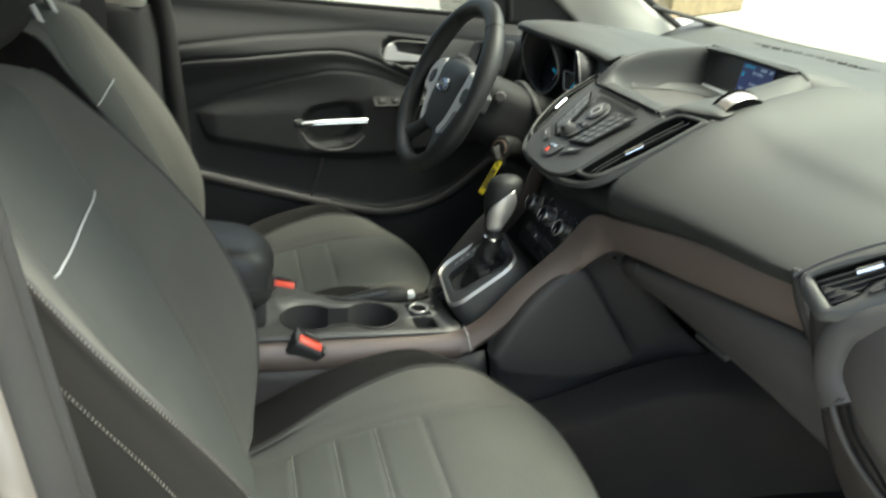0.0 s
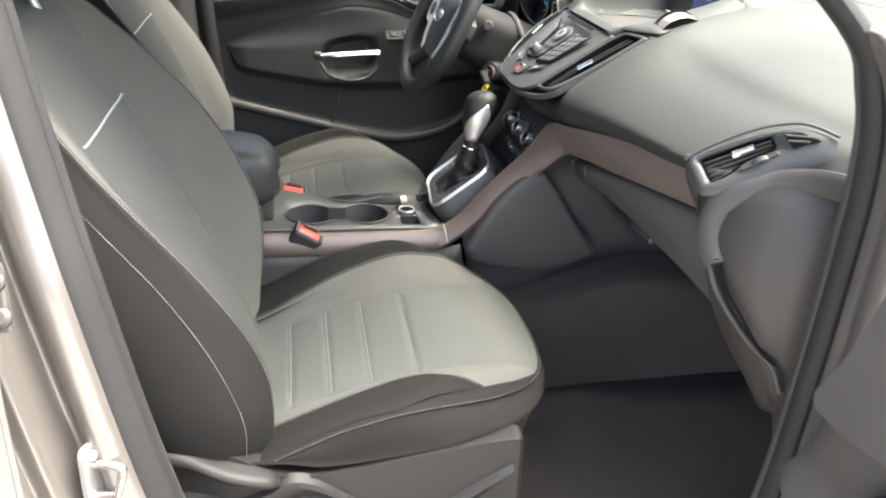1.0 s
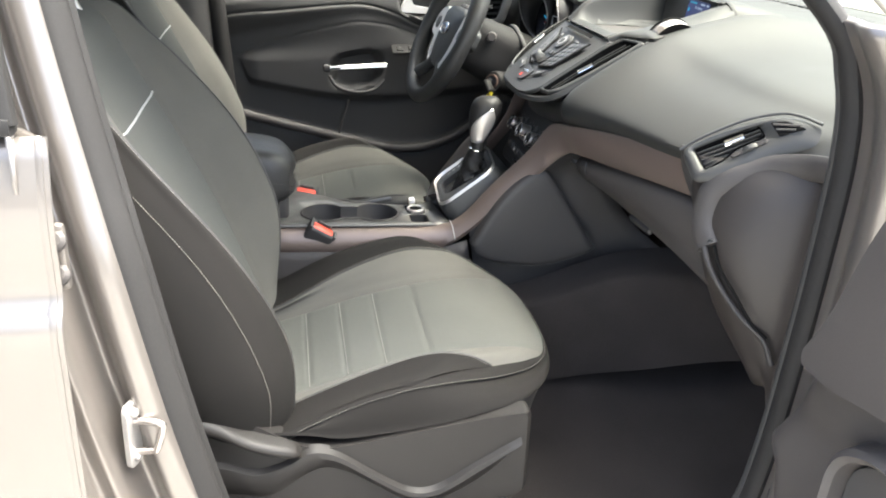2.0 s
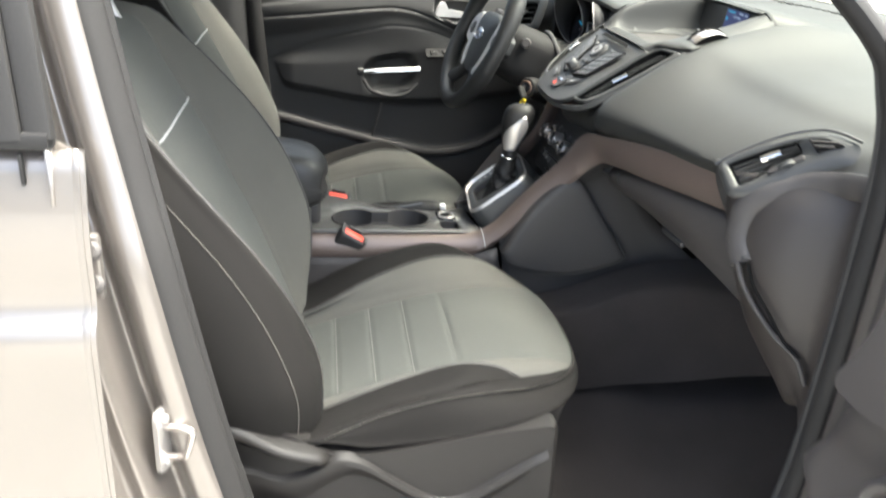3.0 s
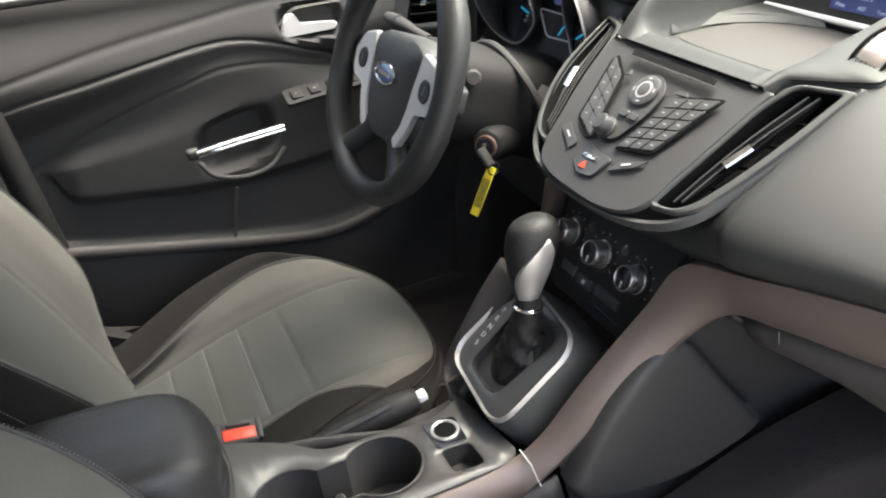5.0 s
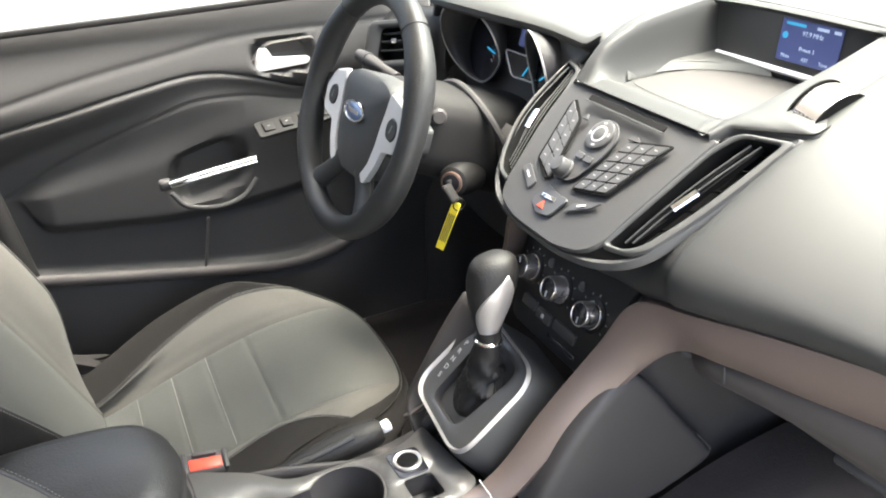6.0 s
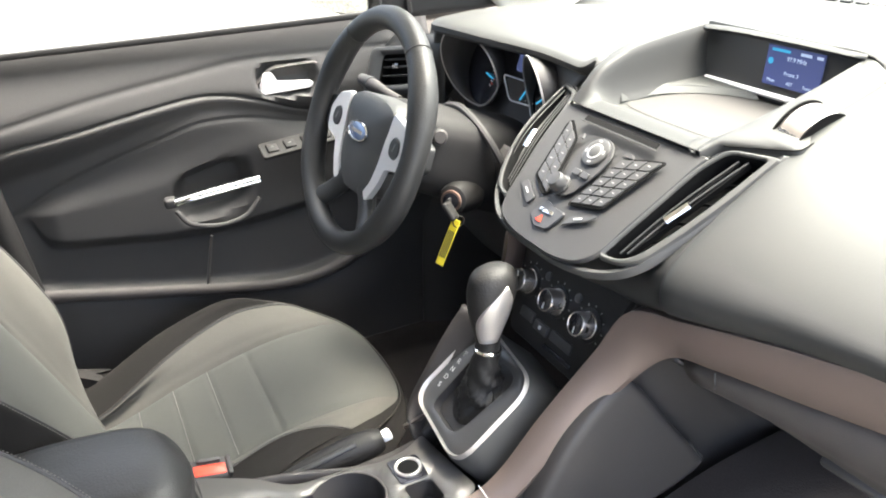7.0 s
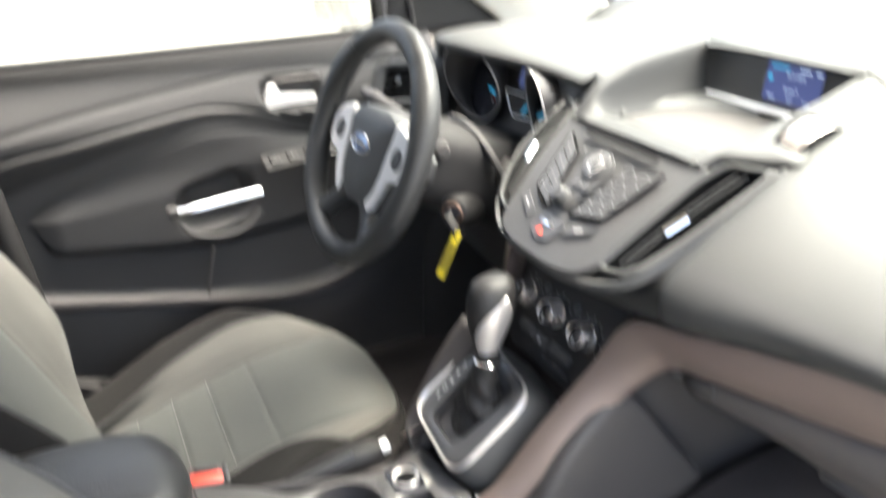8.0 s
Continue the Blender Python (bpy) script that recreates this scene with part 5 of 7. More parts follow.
for y, zl, zr, zf, xr, xo, zo in ((0.4135, 1.173, 1.1705, 1.1705, 0.112, 0.118, 1.168), (0.43, 1.192, 1.1785, 1.176, 0.115, 0.124, 1.1742), (0.438, 1.2, 1.182, 1.1755, 0.117, 0.137, 1.1765), (0.447, 1.208, 1.1855, 1.171, 0.12, 0.156, 1.1785), (0.457, 1.214, 1.188, 1.167, 0.123, 0.179, 1.181), (0.466, 1.218, 1.1905, 1.1662, 0.125, 0.199, 1.184),
                                  (0.482, 1.224, 1.1955, 1.1665, 0.127, 0.199, 1.1875), (0.5, 1.229, 1.2005, 1.166, 0.129, 0.1965, 1.1905), (0.525, 1.233, 1.208, 1.166, 0.132, 0.193, 1.197), (0.56, 1.237, 1.2195, 1.166, 0.137, 0.188, 1.206), (0.59, 1.24, 1.231, 1.166, 0.1415, 0.183, 1.214), (0.625, 1.243, 1.244, 1.166, 0.147, 0.174, 1.224)):
    g = step(0.42, 0.56, y)
    r = 0.116
    left = [(r + 0.012 + 0.055 * g, zl - 0.012 - 0.022 * g), (r + 0.01 + 0.03 * g, zl - 0.006 - 0.003 * g), (r + 0.006 + 0.01 * g, zl - 0.001), (r, zl), (r - 0.008, zl - 0.003), (r - 0.015, mixed(zl, zf, 0.6)), (r - 0.024, zf + 0.003 * g), (r - 0.035, zf)]
    right = [(xr - 0.035, zf), (xr - 0.024, zf + 0.002 * g), (xr - 0.014, mixed(zr, zf, 0.55)), (xr - 0.006, zr - 0.003), (xr, zr), (mixed(xr, xo, 0.3), mixed(zr, zo, 0.16) + 0.002), (mixed(xr, xo, 0.75), mixed(zr, zo, 0.68) + 0.003), (xo, zo), (xo + 0.001, zo - 0.012)]
    secs.append([(-x, y, z) for x, z in left] + [(0, y, zf)] + [(x, y, z) for x, z in right])
part("display_hood", loft(secs, 4, 5), PAD, stack, "grey display hood and tray")
part("hood_brow", loft([[(-0.104, 0.617, 1.2415), (-0.06, 0.62, 1.2435), (0, 0.62, 1.2445), (0.06, 0.62, 1.2445), (0.143, 0.619, 1.2435)],
                        [(-0.104, 0.614, 1.239), (-0.06, 0.615, 1.241), (0, 0.615, 1.242), (0.06, 0.615, 1.242), (0.143, 0.616, 1.241)],
                        [(-0.104, 0.65, 1.232), (-0.06, 0.65, 1.233), (0, 0.65, 1.234), (0.06, 0.65, 1.234), (0.13, 0.65, 1.233)]], 4, 3), PAD, stack, solid=0.003)
part("hood_top", loft([[(-0.15, 0.617, 1.236), (-0.104, 0.62, 1.2435), (0, 0.62, 1.246), (0.06, 0.62, 1.2465), (0.15, 0.619, 1.2455), (0.178, 0.622, 1.213)],
                       [(-0.16, 0.68, 1.23), (-0.104, 0.69, 1.236), (0, 0.69, 1.239), (0.06, 0.69, 1.239), (0.15, 0.68, 1.238), (0.184, 0.68, 1.218)],
                       [(-0.17, 0.80, 1.212), (-0.06, 0.82, 1.212), (0, 0.82, 1.212), (0.06, 0.82, 1.212), (0.15, 0.80, 1.213), (0.185, 0.80, 1.206)]], 4, 4), PAD, stack, solid=0.003)
part("tray_mat", plate(rounded([(-0.088, 0.468), (-0.03, 0.46), (0.092, 0.46), (0.102, 0.606), (-0.02, 0.606), (-0.075, 0.575)], [0.02, 0.05, 0.025, 0.01, 0.02, 0.03], 5), 0.001, Matrix.Translation((0, 0, 1.1659)), 0.0008), DARKPLASTIC, stack, "charcoal tray mat")
LEDGE = [(-0.099, 0.474), (-0.103, 0.5), (-0.097, 0.538), (-0.074, 0.572), (-0.04, 0.596), (0.0, 0.61)]
BESIDE = [(-0.108, 0.474), (-0.116, 0.5), (-0.118, 0.55), (-0.112, 0.6), (-0.06, 0.613), (0.0, 0.616)]
part("tray_ledge", loft([[(x + 0.01, y - 0.006, 1.168) for x, y in LEDGE], [(x + 0.003, y - 0.002, mixed(1.176, 1.173, k / 5)) for k, (x, y) in enumerate(LEDGE)], [(x - 0.002, y + 0.002, mixed(1.18, 1.175, k / 5)) for k, (x, y) in enumerate(LEDGE)], [(x, y, mixed(1.182, 1.176, k / 5)) for k, (x, y) in enumerate(BESIDE)]], 4, 6), PAD, stack)
part("tray_lip", tube([(-0.092, 0.61, 1.176), (0, 0.61, 1.176), (0.118, 0.61, 1.176)], 0.004, 8), SATIN, stack)
part("seam", tube(spline([(-0.122, 0.428, 1.188), (-0.118, 0.4145, 1.1725), (-0.06, 0.4125, 1.171), (0, 0.4125, 1.171), (0.06, 0.4125, 1.171), (0.113, 0.413, 1.171)], 5), 0.001, 6), SHADEBLACK, stack)
part("seam", tube(spline([(0.12, 0.432, 1.1755), (0.137, 0.438, 1.1775), (0.156, 0.4465, 1.1795), (0.179, 0.4565, 1.182), (0.199, 0.4655, 1.185), (0.2, 0.482, 1.1885), (0.1975, 0.5, 1.1915), (0.194, 0.525, 1.198), (0.189, 0.56, 1.207), (0.184, 0.59, 1.215), (0.176, 0.62, 1.224)], 5), 0.0009, 6), SHADEBLACK, stack)
scr = part("display", rbox((0.25, 0.006, 0.084), 0.003, 2, Matrix.Translation((0.015, 0.621, 1.206)) @ Matrix.Rotation(radians(-8), 4, "X")), STACK, stack, "charcoal display panel")
SM = Matrix.Translation((0.047, 0.6155, 1.212)) @ Matrix.Rotation(radians(82), 4, "X")
part("lit_screen", rbox((0.086, 0.048, 0.0015), 0.0004, 1, SM), SCREEN, scr, "lit blue radio screen")
for txt, sz, x, y in (("97.9 MHz", 0.0075, 0.004, 0.0105), ("Preset 3", 0.0066, 0.0, -0.007), ("Mute", 0.006, -0.029, -0.018), ("AST", 0.006, 0.0, -0.018), ("Tune", 0.006, 0.026, -0.018)):
    letters(txt, sz, SM @ Matrix.Translation((x, y, 0.0012)), SCREENTEXT, scr)
for x, w in ((-0.022, 0.028), (0.016, 0.016), (0.036, 0.009)):
    part("screen_bar", rbox((w, 0.0034, 0.0004), 0, 1, SM @ Matrix.Translation((x, 0.019, 0.001))), CYAN if x < 0 else SCREENTEXT, scr)
part("screen_icon", lathe([(0.004, 0), (0.004, 0.0004)], 14, SM @ Matrix.Translation((-0.035, 0.005, 0.0009))), CYAN, scr)
# ribbed wheel on the right rim, sensor on the left
TW = frame_at((0.168, 0.514, 1.1725), (0.965, 0.0, -0.2), (0, 1, 0.3)) @ Matrix.Rotation(radians(90), 4, "Y")
# Near-black discs beside the wheel stand for the shade in its gap
for k in (-1, 1):
    part("wheel_gap", lathe([(0.036, 0.0156 * k), (0.0435, 0.0157 * k), (0.0435, 0.0172 * k), (0.036, 0.0173 * k)], 44, TW), SHADEBLACK, stack)
th = part("thumb_wheel", lathe([(0.036, -0.0155), (0.0405, -0.0145), (0.042, -0.0115), (0.0424, 0), (0.042, 0.0115), (0.0405, 0.0145), (0.036, 0.0155)], 56, TW), KNOB, stack, "satin silver thumb wheel with a ribbed patch")
for a in range(12):
    for k in range(5):
        part("rib", rbox((0.0012, 0.0018, 0.0032), 0.0003, 1, TW @ Matrix.Rotation(radians(222 + 3.6 * a), 4, "Z") @ Matrix.Translation((0.0424, 0, -0.0096 + 0.0048 * k))), STACK, th)
part("light_sensor", lathe([(0.012, 0), (0.011, 0.004), (0.006, 0.007)], 20, Matrix.Translation((-0.157, 0.478, 1.193)) @ Matrix.Rotation(radians(20), 4, "X")), CHROME, stack)

# ---- climate panel ----
climate = thing("climate_panel", (0, 0.31, 0.9), "black climate panel with three silver-rimmed knobs", "control panel")
CM = frame_at((-0.005, 0.319, 0.957), (1, 0, 0), (0, 0.42, 0.9))
part("panel", plate(rounded([(-0.08, -0.075), (0.08, -0.075), (0.118, 0.075), (-0.118, 0.075)], 0.012), 0.008, CM @ Matrix.Translation((0, 0, -0.008)), 0.002), PANELBLACK, climate)
for x in (-0.071, -0.005, 0.062):
    m = CM @ Matrix.Translation((x, -0.003, 0))
    k = part("knob", lathe([(0.0175, 0), (0.017, 0.003), (0.0158, 0.004), (0.0152, 0.018), (0.0146, 0.0204), (0.0136, 0.021), (0.0132, 0.0205)], 32, m), KNOB, climate, "satin silver knob ring")
    part("knob_face", lathe([(0.0134, 0.012), (0.0133, 0.0207), (0.0118, 0.0212)], 28, m), GLOSSBLACK, k)
    part("knob_rim", tube([m @ Vector((0.0141 * math.cos(a), 0.0141 * math.sin(a), 0.0208)) for a in np.linspace(0, 2 * math.pi, 32, endpoint=False)], 0.0007, 6, closed=True), KNOB, k)
    part("pointer", rbox((0.0016, 0.0075, 0.0006), 0, 1, m @ Matrix.Rotation(radians(30 if x < -0.05 else 185), 4, "Z") @ Matrix.Translation((0, 0.0075, 0.0214))), MARK, k)
    part("dial_collar", lathe([(0.0215, 0), (0.0215, 0.0012), (0.0205, 0.0018)], 32, m), PANELBLACK, k)
    for a in range(9):
        ang = radians(-120 + 30 * a)
        part("dial_mark", rbox((0.0016, 0.0028, 0.0004), 0, 1, m @ Matrix.Rotation(ang, 4, "Z") @ Matrix.Translation((0, 0.0255, 0.0004))), FAINT, climate)
for x in (-0.038, 0.029):
    part("side_button", lathe([(0.006, 0), (0.006, 0.002), (0.004, 0.003)], 16, CM @ Matrix.Translation((x, 0.018, 0))), BUTTON, climate)
for x, y, w in ((-0.05, -0.042, 0.03), (-0.015, -0.045, 0.03), (0.03, -0.043, 0.045)):
    part("lower_button", rbox((w, 0.014, 0.006), 0.002, 2, CM @ Matrix.Translation((x, y, 0.001))), BLACK, climate)
part("button_mark", rbox((0.005, 0.005, 0.0005), 0, 1, CM @ Matrix.Translation((-0.015, -0.045, 0.0043))), MARK, climate)
part("card_slot", rbox((0.06, 0.006, 0.004), 0.001, 1, CM @ Matrix.Translation((0.03, -0.062, 0.0))), GLOSSBLACK, climate)

# ---- centre console ----
con = thing("centre_console", (0, 0, 0.45), "silver-grey centre console with cup holders between the seats", "console")


def holed(outer, holes, z, drop=0.0):
    """A flat sheet with holes in it."""
    bm = bmesh.new()
    edges = []
    for lp in (outer, *holes):
        vs = [bm.verts.new((x, y, z)) for x, y in lp]
        edges += [bm.edges.new((vs[k], vs[(k + 1) % len(vs)])) for k in range(len(vs))]
    bmesh.ops.triangle_fill(bm, use_beauty=True, edges=edges)
    return bm


def eight(cx, r, y0, y1, neck, n=22):
    """The outline of two joined round wells."""
    a0 = math.asin(neck / r)
    front = [(cx + r * math.cos(a), y1 + r * math.sin(a)) for a in np.linspace(-math.pi / 2 + a0, 3 * math.pi / 2 - a0, n)]
    rear = [(cx + r * math.cos(a), y0 + r * math.sin(a)) for a in np.linspace(math.pi / 2 + a0, 5 * math.pi / 2 - a0, n)]
    return front + rear


well = eight(0.016, 0.046, -0.098, 0.006, 0.03)
outer = rounded([(0.082, -0.35), (0.082, 0.13), (0.072, 0.15), (-0.02, 0.136), (-0.05, 0.132), (-0.032, 0.1), (-0.027, 0.068), (-0.036, 0.02), (-0.041, -0.045), (-0.08, -0.085), (-0.118, -0.15), (-0.118, -0.35)], [0.01, 0.03, 0.02, 0.01, 0.008, 0.02, 0.02, 0.03, 0.02, 0.02, 0.02, 0.01])
pocket = rounded([(0.028, 0.072), (0.067, 0.073), (0.069, 0.11), (0.03, 0.108)], 0.007, 3)
part("top_plate", holed(outer, [well, pocket], 0.792), CONSOLE, con, "silver-grey console top", solid=0.004)
wl = part("cup_well", sheet([[(x, y, 0.7925) for x, y in well], [(0.014 + (x - 0.014) * 0.97, y, 0.785) for x, y in well], [(0.014 + (x - 0.014) * 0.9, y, 0.72) for x, y in well], [(0.014 + (x - 0.014) * 0.6, y * 0.9 - 0.005, 0.716) for x, y in well]], True, False), BLACK, con, "black joined cup holders")
part("well_floor", plate([(0.014 + (x - 0.014) * 0.92, y) for x, y in well], 0.003, Matrix.Translation((0, 0, 0.714))), BLACK, wl)
part("well_rim", tube([(x, y, 0.7935) for x, y in well], 0.0016, 6, closed=True), PLASTIC, wl)
part("well_divider", rbox((0.05, 0.014, 0.035), 0.005, 2, Matrix.Translation((0.014, -0.046, 0.735))), PLASTIC, wl)
part("pocket", sheet([[(x, y, 0.7925) for x, y in pocket], [(x, y, 0.765) for x, y in pocket]], True), BLACK, con)
part("pocket_floor", plate(pocket, 0.002, Matrix.Translation((0, 0, 0.763))), BLACK, con)
part("socket_panel", plate(rounded([(-0.022, 0.069), (0.025, 0.071), (0.027, 0.108), (-0.018, 0.11)], 0.006, 3), 0.0025, Matrix.Translation((0, 0, 0.7915)), 0.001), GLOSSBLACK, con)
sk = part("power_socket", lathe([(0.0175, 0), (0.0175, 0.003), (0.016, 0.004), (0.0135, 0.003), (0.0135, 0.001)], 28, Matrix.Translation((0.002, 0.09, 0.7935))), DULLSILVER, con, "chrome power socket ring")
# Near-black disc in the ring: shade of the open socket put into colour
part("socket_hole", lathe([(0.0133, 0), (0.0133, 0.0012), (0.012, 0.0014)], 24, Matrix.Translation((0.002, 0.09, 0.794))), SHADEBLACK, sk)
# flanks
part("flank", loft([[(0.094, -0.4, 0.745), (0.096, -0.1, 0.743), (0.096, 0.1, 0.744), (0.106, 0.18, 0.765)], [(0.1, -0.4, 0.65), (0.1, -0.1, 0.65), (0.1, 0.1, 0.65), (0.11, 0.2, 0.65)],
                    [(0.12, -0.4, 0.45), (0.12, -0.1, 0.45), (0.12, 0.1, 0.45), (0.13, 0.2, 0.45)]], 4, 4), PLASTIC, con, "charcoal console flank", solid=0.006)
part("flank", loft([[(-0.118, -0.4, 0.788), (-0.088, -0.1, 0.788), (-0.034, 0.06, 0.788), (-0.06, 0.132, 0.785), (-0.105, 0.25, 0.86)], [(-0.122, -0.4, 0.74), (-0.09, -0.1, 0.74), (-0.046, 0.06, 0.74), (-0.07, 0.135, 0.74), (-0.115, 0.3, 0.80)],
                    [(-0.12, -0.4, 0.71), (-0.12, -0.1, 0.71), (-0.12, 0.06, 0.71), (-0.125, 0.15, 0.71), (-0.125, 0.35, 0.74)], [(-0.13, -0.4, 0.45), (-0.13, -0.1, 0.45), (-0.13, 0.06, 0.45), (-0.13, 0.15, 0.45), (-0.13, 0.4, 0.45)]], 4, 4), PLASTIC, con, solid=0.006)
part("side_rail", loft([[(-0.05, 0.122, 0.792), (-0.098, 0.133, 0.804), (-0.1, 0.164, 0.853), (-0.1, 0.201, 0.904), (-0.1, 0.228, 0.935)], [(-0.04, 0.13, 0.788), (-0.07, 0.145, 0.79), (-0.075, 0.175, 0.83), (-0.07, 0.215, 0.88), (-0.06, 0.245, 0.92)]], 3, 5), DARKPLASTIC, con, solid=0.005)
# footwell panels beside the console
part("foot_panel", loft([[(0.106, 0.18, 0.79), (0.117, 0.235, 0.848), (0.136, 0.3, 0.918), (0.168, 0.345, 0.97)], [(0.104, 0.188, 0.765), (0.108, 0.25, 0.82), (0.11, 0.33, 0.88), (0.12, 0.4, 0.95)], [(0.104, 0.2, 0.70), (0.106, 0.27, 0.74), (0.108, 0.37, 0.8), (0.11, 0.46, 0.88)],
                         [(0.108, 0.22, 0.6), (0.11, 0.32, 0.62), (0.112, 0.45, 0.68), (0.12, 0.55, 0.78)], [(0.12, 0.24, 0.45), (0.13, 0.4, 0.46), (0.14, 0.6, 0.5), (0.15, 0.8, 0.6)]], 5, 5), BLACK, con, "dark footwell side panel", solid=0.005)
KNEE = spline([(0.185, 0.765), (0.208, 0.815), (0.24, 0.868), (0.282, 0.912), (0.312, 0.924), (0.334, 0.908), (0.38, 0.842), (0.425, 0.778), (0.433, 0.757), (0.395, 0.738), (0.33, 0.722), (0.25, 0.726), (0.2, 0.74), (0.185, 0.765)], 6)[:-1]


def knee_x(y, d=0.0):
    return 0.131 + 0.05 * max(0, y - 0.2) + d


mid_ = KNEE.mean(axis=0)
rows = [[(knee_x(y, dx), y, z) for y, z in mid_ + (KNEE - mid_) * k] for k, dx in ((1.0, -0.03), (1.0, -0.007), (0.99, -0.002), (0.965, 0.002), (0.92, 0.0045), (0.85, 0.0055), (0.5, 0.0065), (0.02, 0.007))]
part("knee_pad", sheet(rows, True, True), BLACK, con, "charcoal knee pad")
part("knee_rim", tube([(knee_x(y, -0.003), y, z) for y, z in mid_ + (KNEE[40:66] - mid_) * 1.005], 0.0018, 6), STACK, con)
part("tunnel_ridge", loft([[(0.13, 0.2, 0.66), (0.19, 0.2, 0.655), (0.2, 0.2, 0.62), (0.2, 0.2, 0.5)], [(0.13, 0.32, 0.69), (0.2, 0.32, 0.685), (0.215, 0.32, 0.65), (0.215, 0.32, 0.5)], [(0.14, 0.43, 0.735), (0.21, 0.43, 0.732), (0.23, 0.43, 0.7), (0.23, 0.43, 0.52)],
                           [(0.15, 0.52, 0.76), (0.23, 0.52, 0.757), (0.26, 0.52, 0.72), (0.27, 0.52, 0.55)], [(0.15, 0.66, 0.765), (0.26, 0.66, 0.76), (0.31, 0.66, 0.72), (0.33, 0.66, 0.6)], [(0.15, 0.9, 0.77), (0.28, 0.9, 0.765), (0.33, 0.9, 0.73), (0.35, 0.9, 0.6)]], 5, 5), CARPET, con, "dark carpeted tunnel shoulder")

arm = thing("armrest", (-0.005, -0.32, 0.79), "padded grey-black leather armrest lid on the console", "armrest")
secs = []
for y, w, z0, z1 in ((-0.165, 0.052, 0.85, 0.885), (-0.17, 0.066, 0.835, 0.905), (-0.20, 0.078, 0.822, 0.928), (-0.27, 0.082, 0.82, 0.938), (-0.36, 0.082, 0.82, 0.94), (-0.47, 0.08, 0.82, 0.935), (-0.5, 0.07, 0.83, 0.92)):
    c = -0.008
    secs.append([(c + a * w, y + 0.012 * (1 - a * a), z) for a, z in ((-1, mixed(z0, z1, 0.55)), (-0.85, mixed(z0, z1, 0.93)), (-0.45, z1), (0, z1 + 0.002), (0.45, z1), (0.85, mixed(z0, z1, 0.93)), (1, mixed(z0, z1, 0.55)), (0.9, mixed(z0, z1, 0.1)), (0, z0), (-0.9, mixed(z0, z1, 0.1)))])
part("lid", loft(secs, 4, 5, True, True), ARMLEATHER, arm)
out_ = [p for p in ([secs[k][6] for k in (4, 3, 2, 1)] + [(0.046, -0.158, 0.866), (-0.008, -0.1515, 0.866), (-0.062, -0.158, 0.866)] + [secs[k][0] for k in (1, 2, 3)])]
for dz in (0.005, -0.005):
    part("lid_stitching", tube(spline([(x + math.copysign(0.0004, x), y + 0.0008, z + dz - 0.012) for x, y, z in out_], 6), 0.0007, 5), BLACK, arm)
part("storage_box", rbox((0.135, 0.3, 0.06), 0.015, 3, Matrix.Translation((-0.008, -0.335, 0.805))), BLACK, arm)
part("hinge_block", rbox((0.1, 0.04, 0.05), 0.01, 3, Matrix.Translation((-0.008, -0.187, 0.812))), BLACK, arm)

# ---- gear selector ----
gear = thing("gear_selector", (-0.015, 0.19, 0.79), "automatic gear selector with leather boot and chrome surround", "gear lever")
GM = frame_at((-0.02, 0.19, 0.862), (1, 0, 0), (0, 0.775, 0.632))
o = rounded([(-0.072, -0.061), (0.077, -0.076), (0.086, 0.064), (-0.058, 0.08)], [0.034, 0.036, 0.036, 0.036], 8)
c0 = Vector((0.002, 0.002))
i = [tuple(c0 + (Vector(p) - c0) * 0.94) for p in o]
h = rounded([(-0.034, -0.05), (0.035, -0.054), (0.056, 0.052), (-0.03, 0.057)], [0.015, 0.02, 0.02, 0.02], 8)
part("skirt", sheet([[tuple(GM @ Vector((x * 1.12, y * 1.1, -0.075))) for x, y in o], [tuple(GM @ Vector((x * 1.03, y * 1.03, -0.006))) for x, y in o], [tuple(GM @ Vector((x, y, -0.001))) for x, y in o]], True), STACK, gear, "grey selector housing")
part("chrome_surround", ring(o, i, 0.003, GM, 0.003), DULLSILVER, gear, "chrome surround")
part("gate_plate", ring(i, h, 0.0015, GM, 0.0), BUTTON, gear)
part("gate_floor", plate(h, 0.002, GM @ Matrix.Translation((0, 0, -0.014))), BLACK, gear)
part("gate_wall", sheet([[tuple(GM @ Vector((x, y, 0))) for x, y in h], [tuple(GM @ Vector((x, y, -0.014))) for x, y in h]], True), BLACK, gear)
for k, t in enumerate("PRNDS"):
    letters(t, 0.0105, GM @ Matrix.Translation((-0.046, 0.028 - 0.013 * k, 0.002)) @ Matrix.Rotation(radians(8), 4, "Z"), MARK, gear)
base, neck = GM @ Vector((0.008, 0.0, -0.012)), Vector((-0.006, 0.213, 0.922))
secs = []
for k in range(9):
    t = k / 8
    c = mixed(base, neck, t)
    r = mixed(0.036, 0.0155, t ** 0.6)
    x, y = GM.to_3x3() @ Vector((1, 0, 0)), mixed(GM.to_3x3() @ Vector((0, 1, 0)), Vector((0, 1, 0)), t)
    secs.append([c + (x * math.cos(a) + y * math.sin(a) * (1.15 - 0.15 * t)) * r * (1 + 0.26 * math.sin(5 * a + 2.2 * k) * (1 - t) * (1 if k else 0)) for a in np.linspace(0, 2 * math.pi, 24, endpoint=False)])
part("boot", loft(secs, 1, 4, True, True), BOOT, gear, "creased black leather boot")
part("boot_collar", tube([neck + Vector((0.0155 * math.cos(a), 0.0155 * math.sin(a), -0.002 * math.sin(a))) for a in np.linspace(0, 2 * math.pi, 24, endpoint=False)], 0.0022, 6, closed=True), CHROME, gear)
secs = []
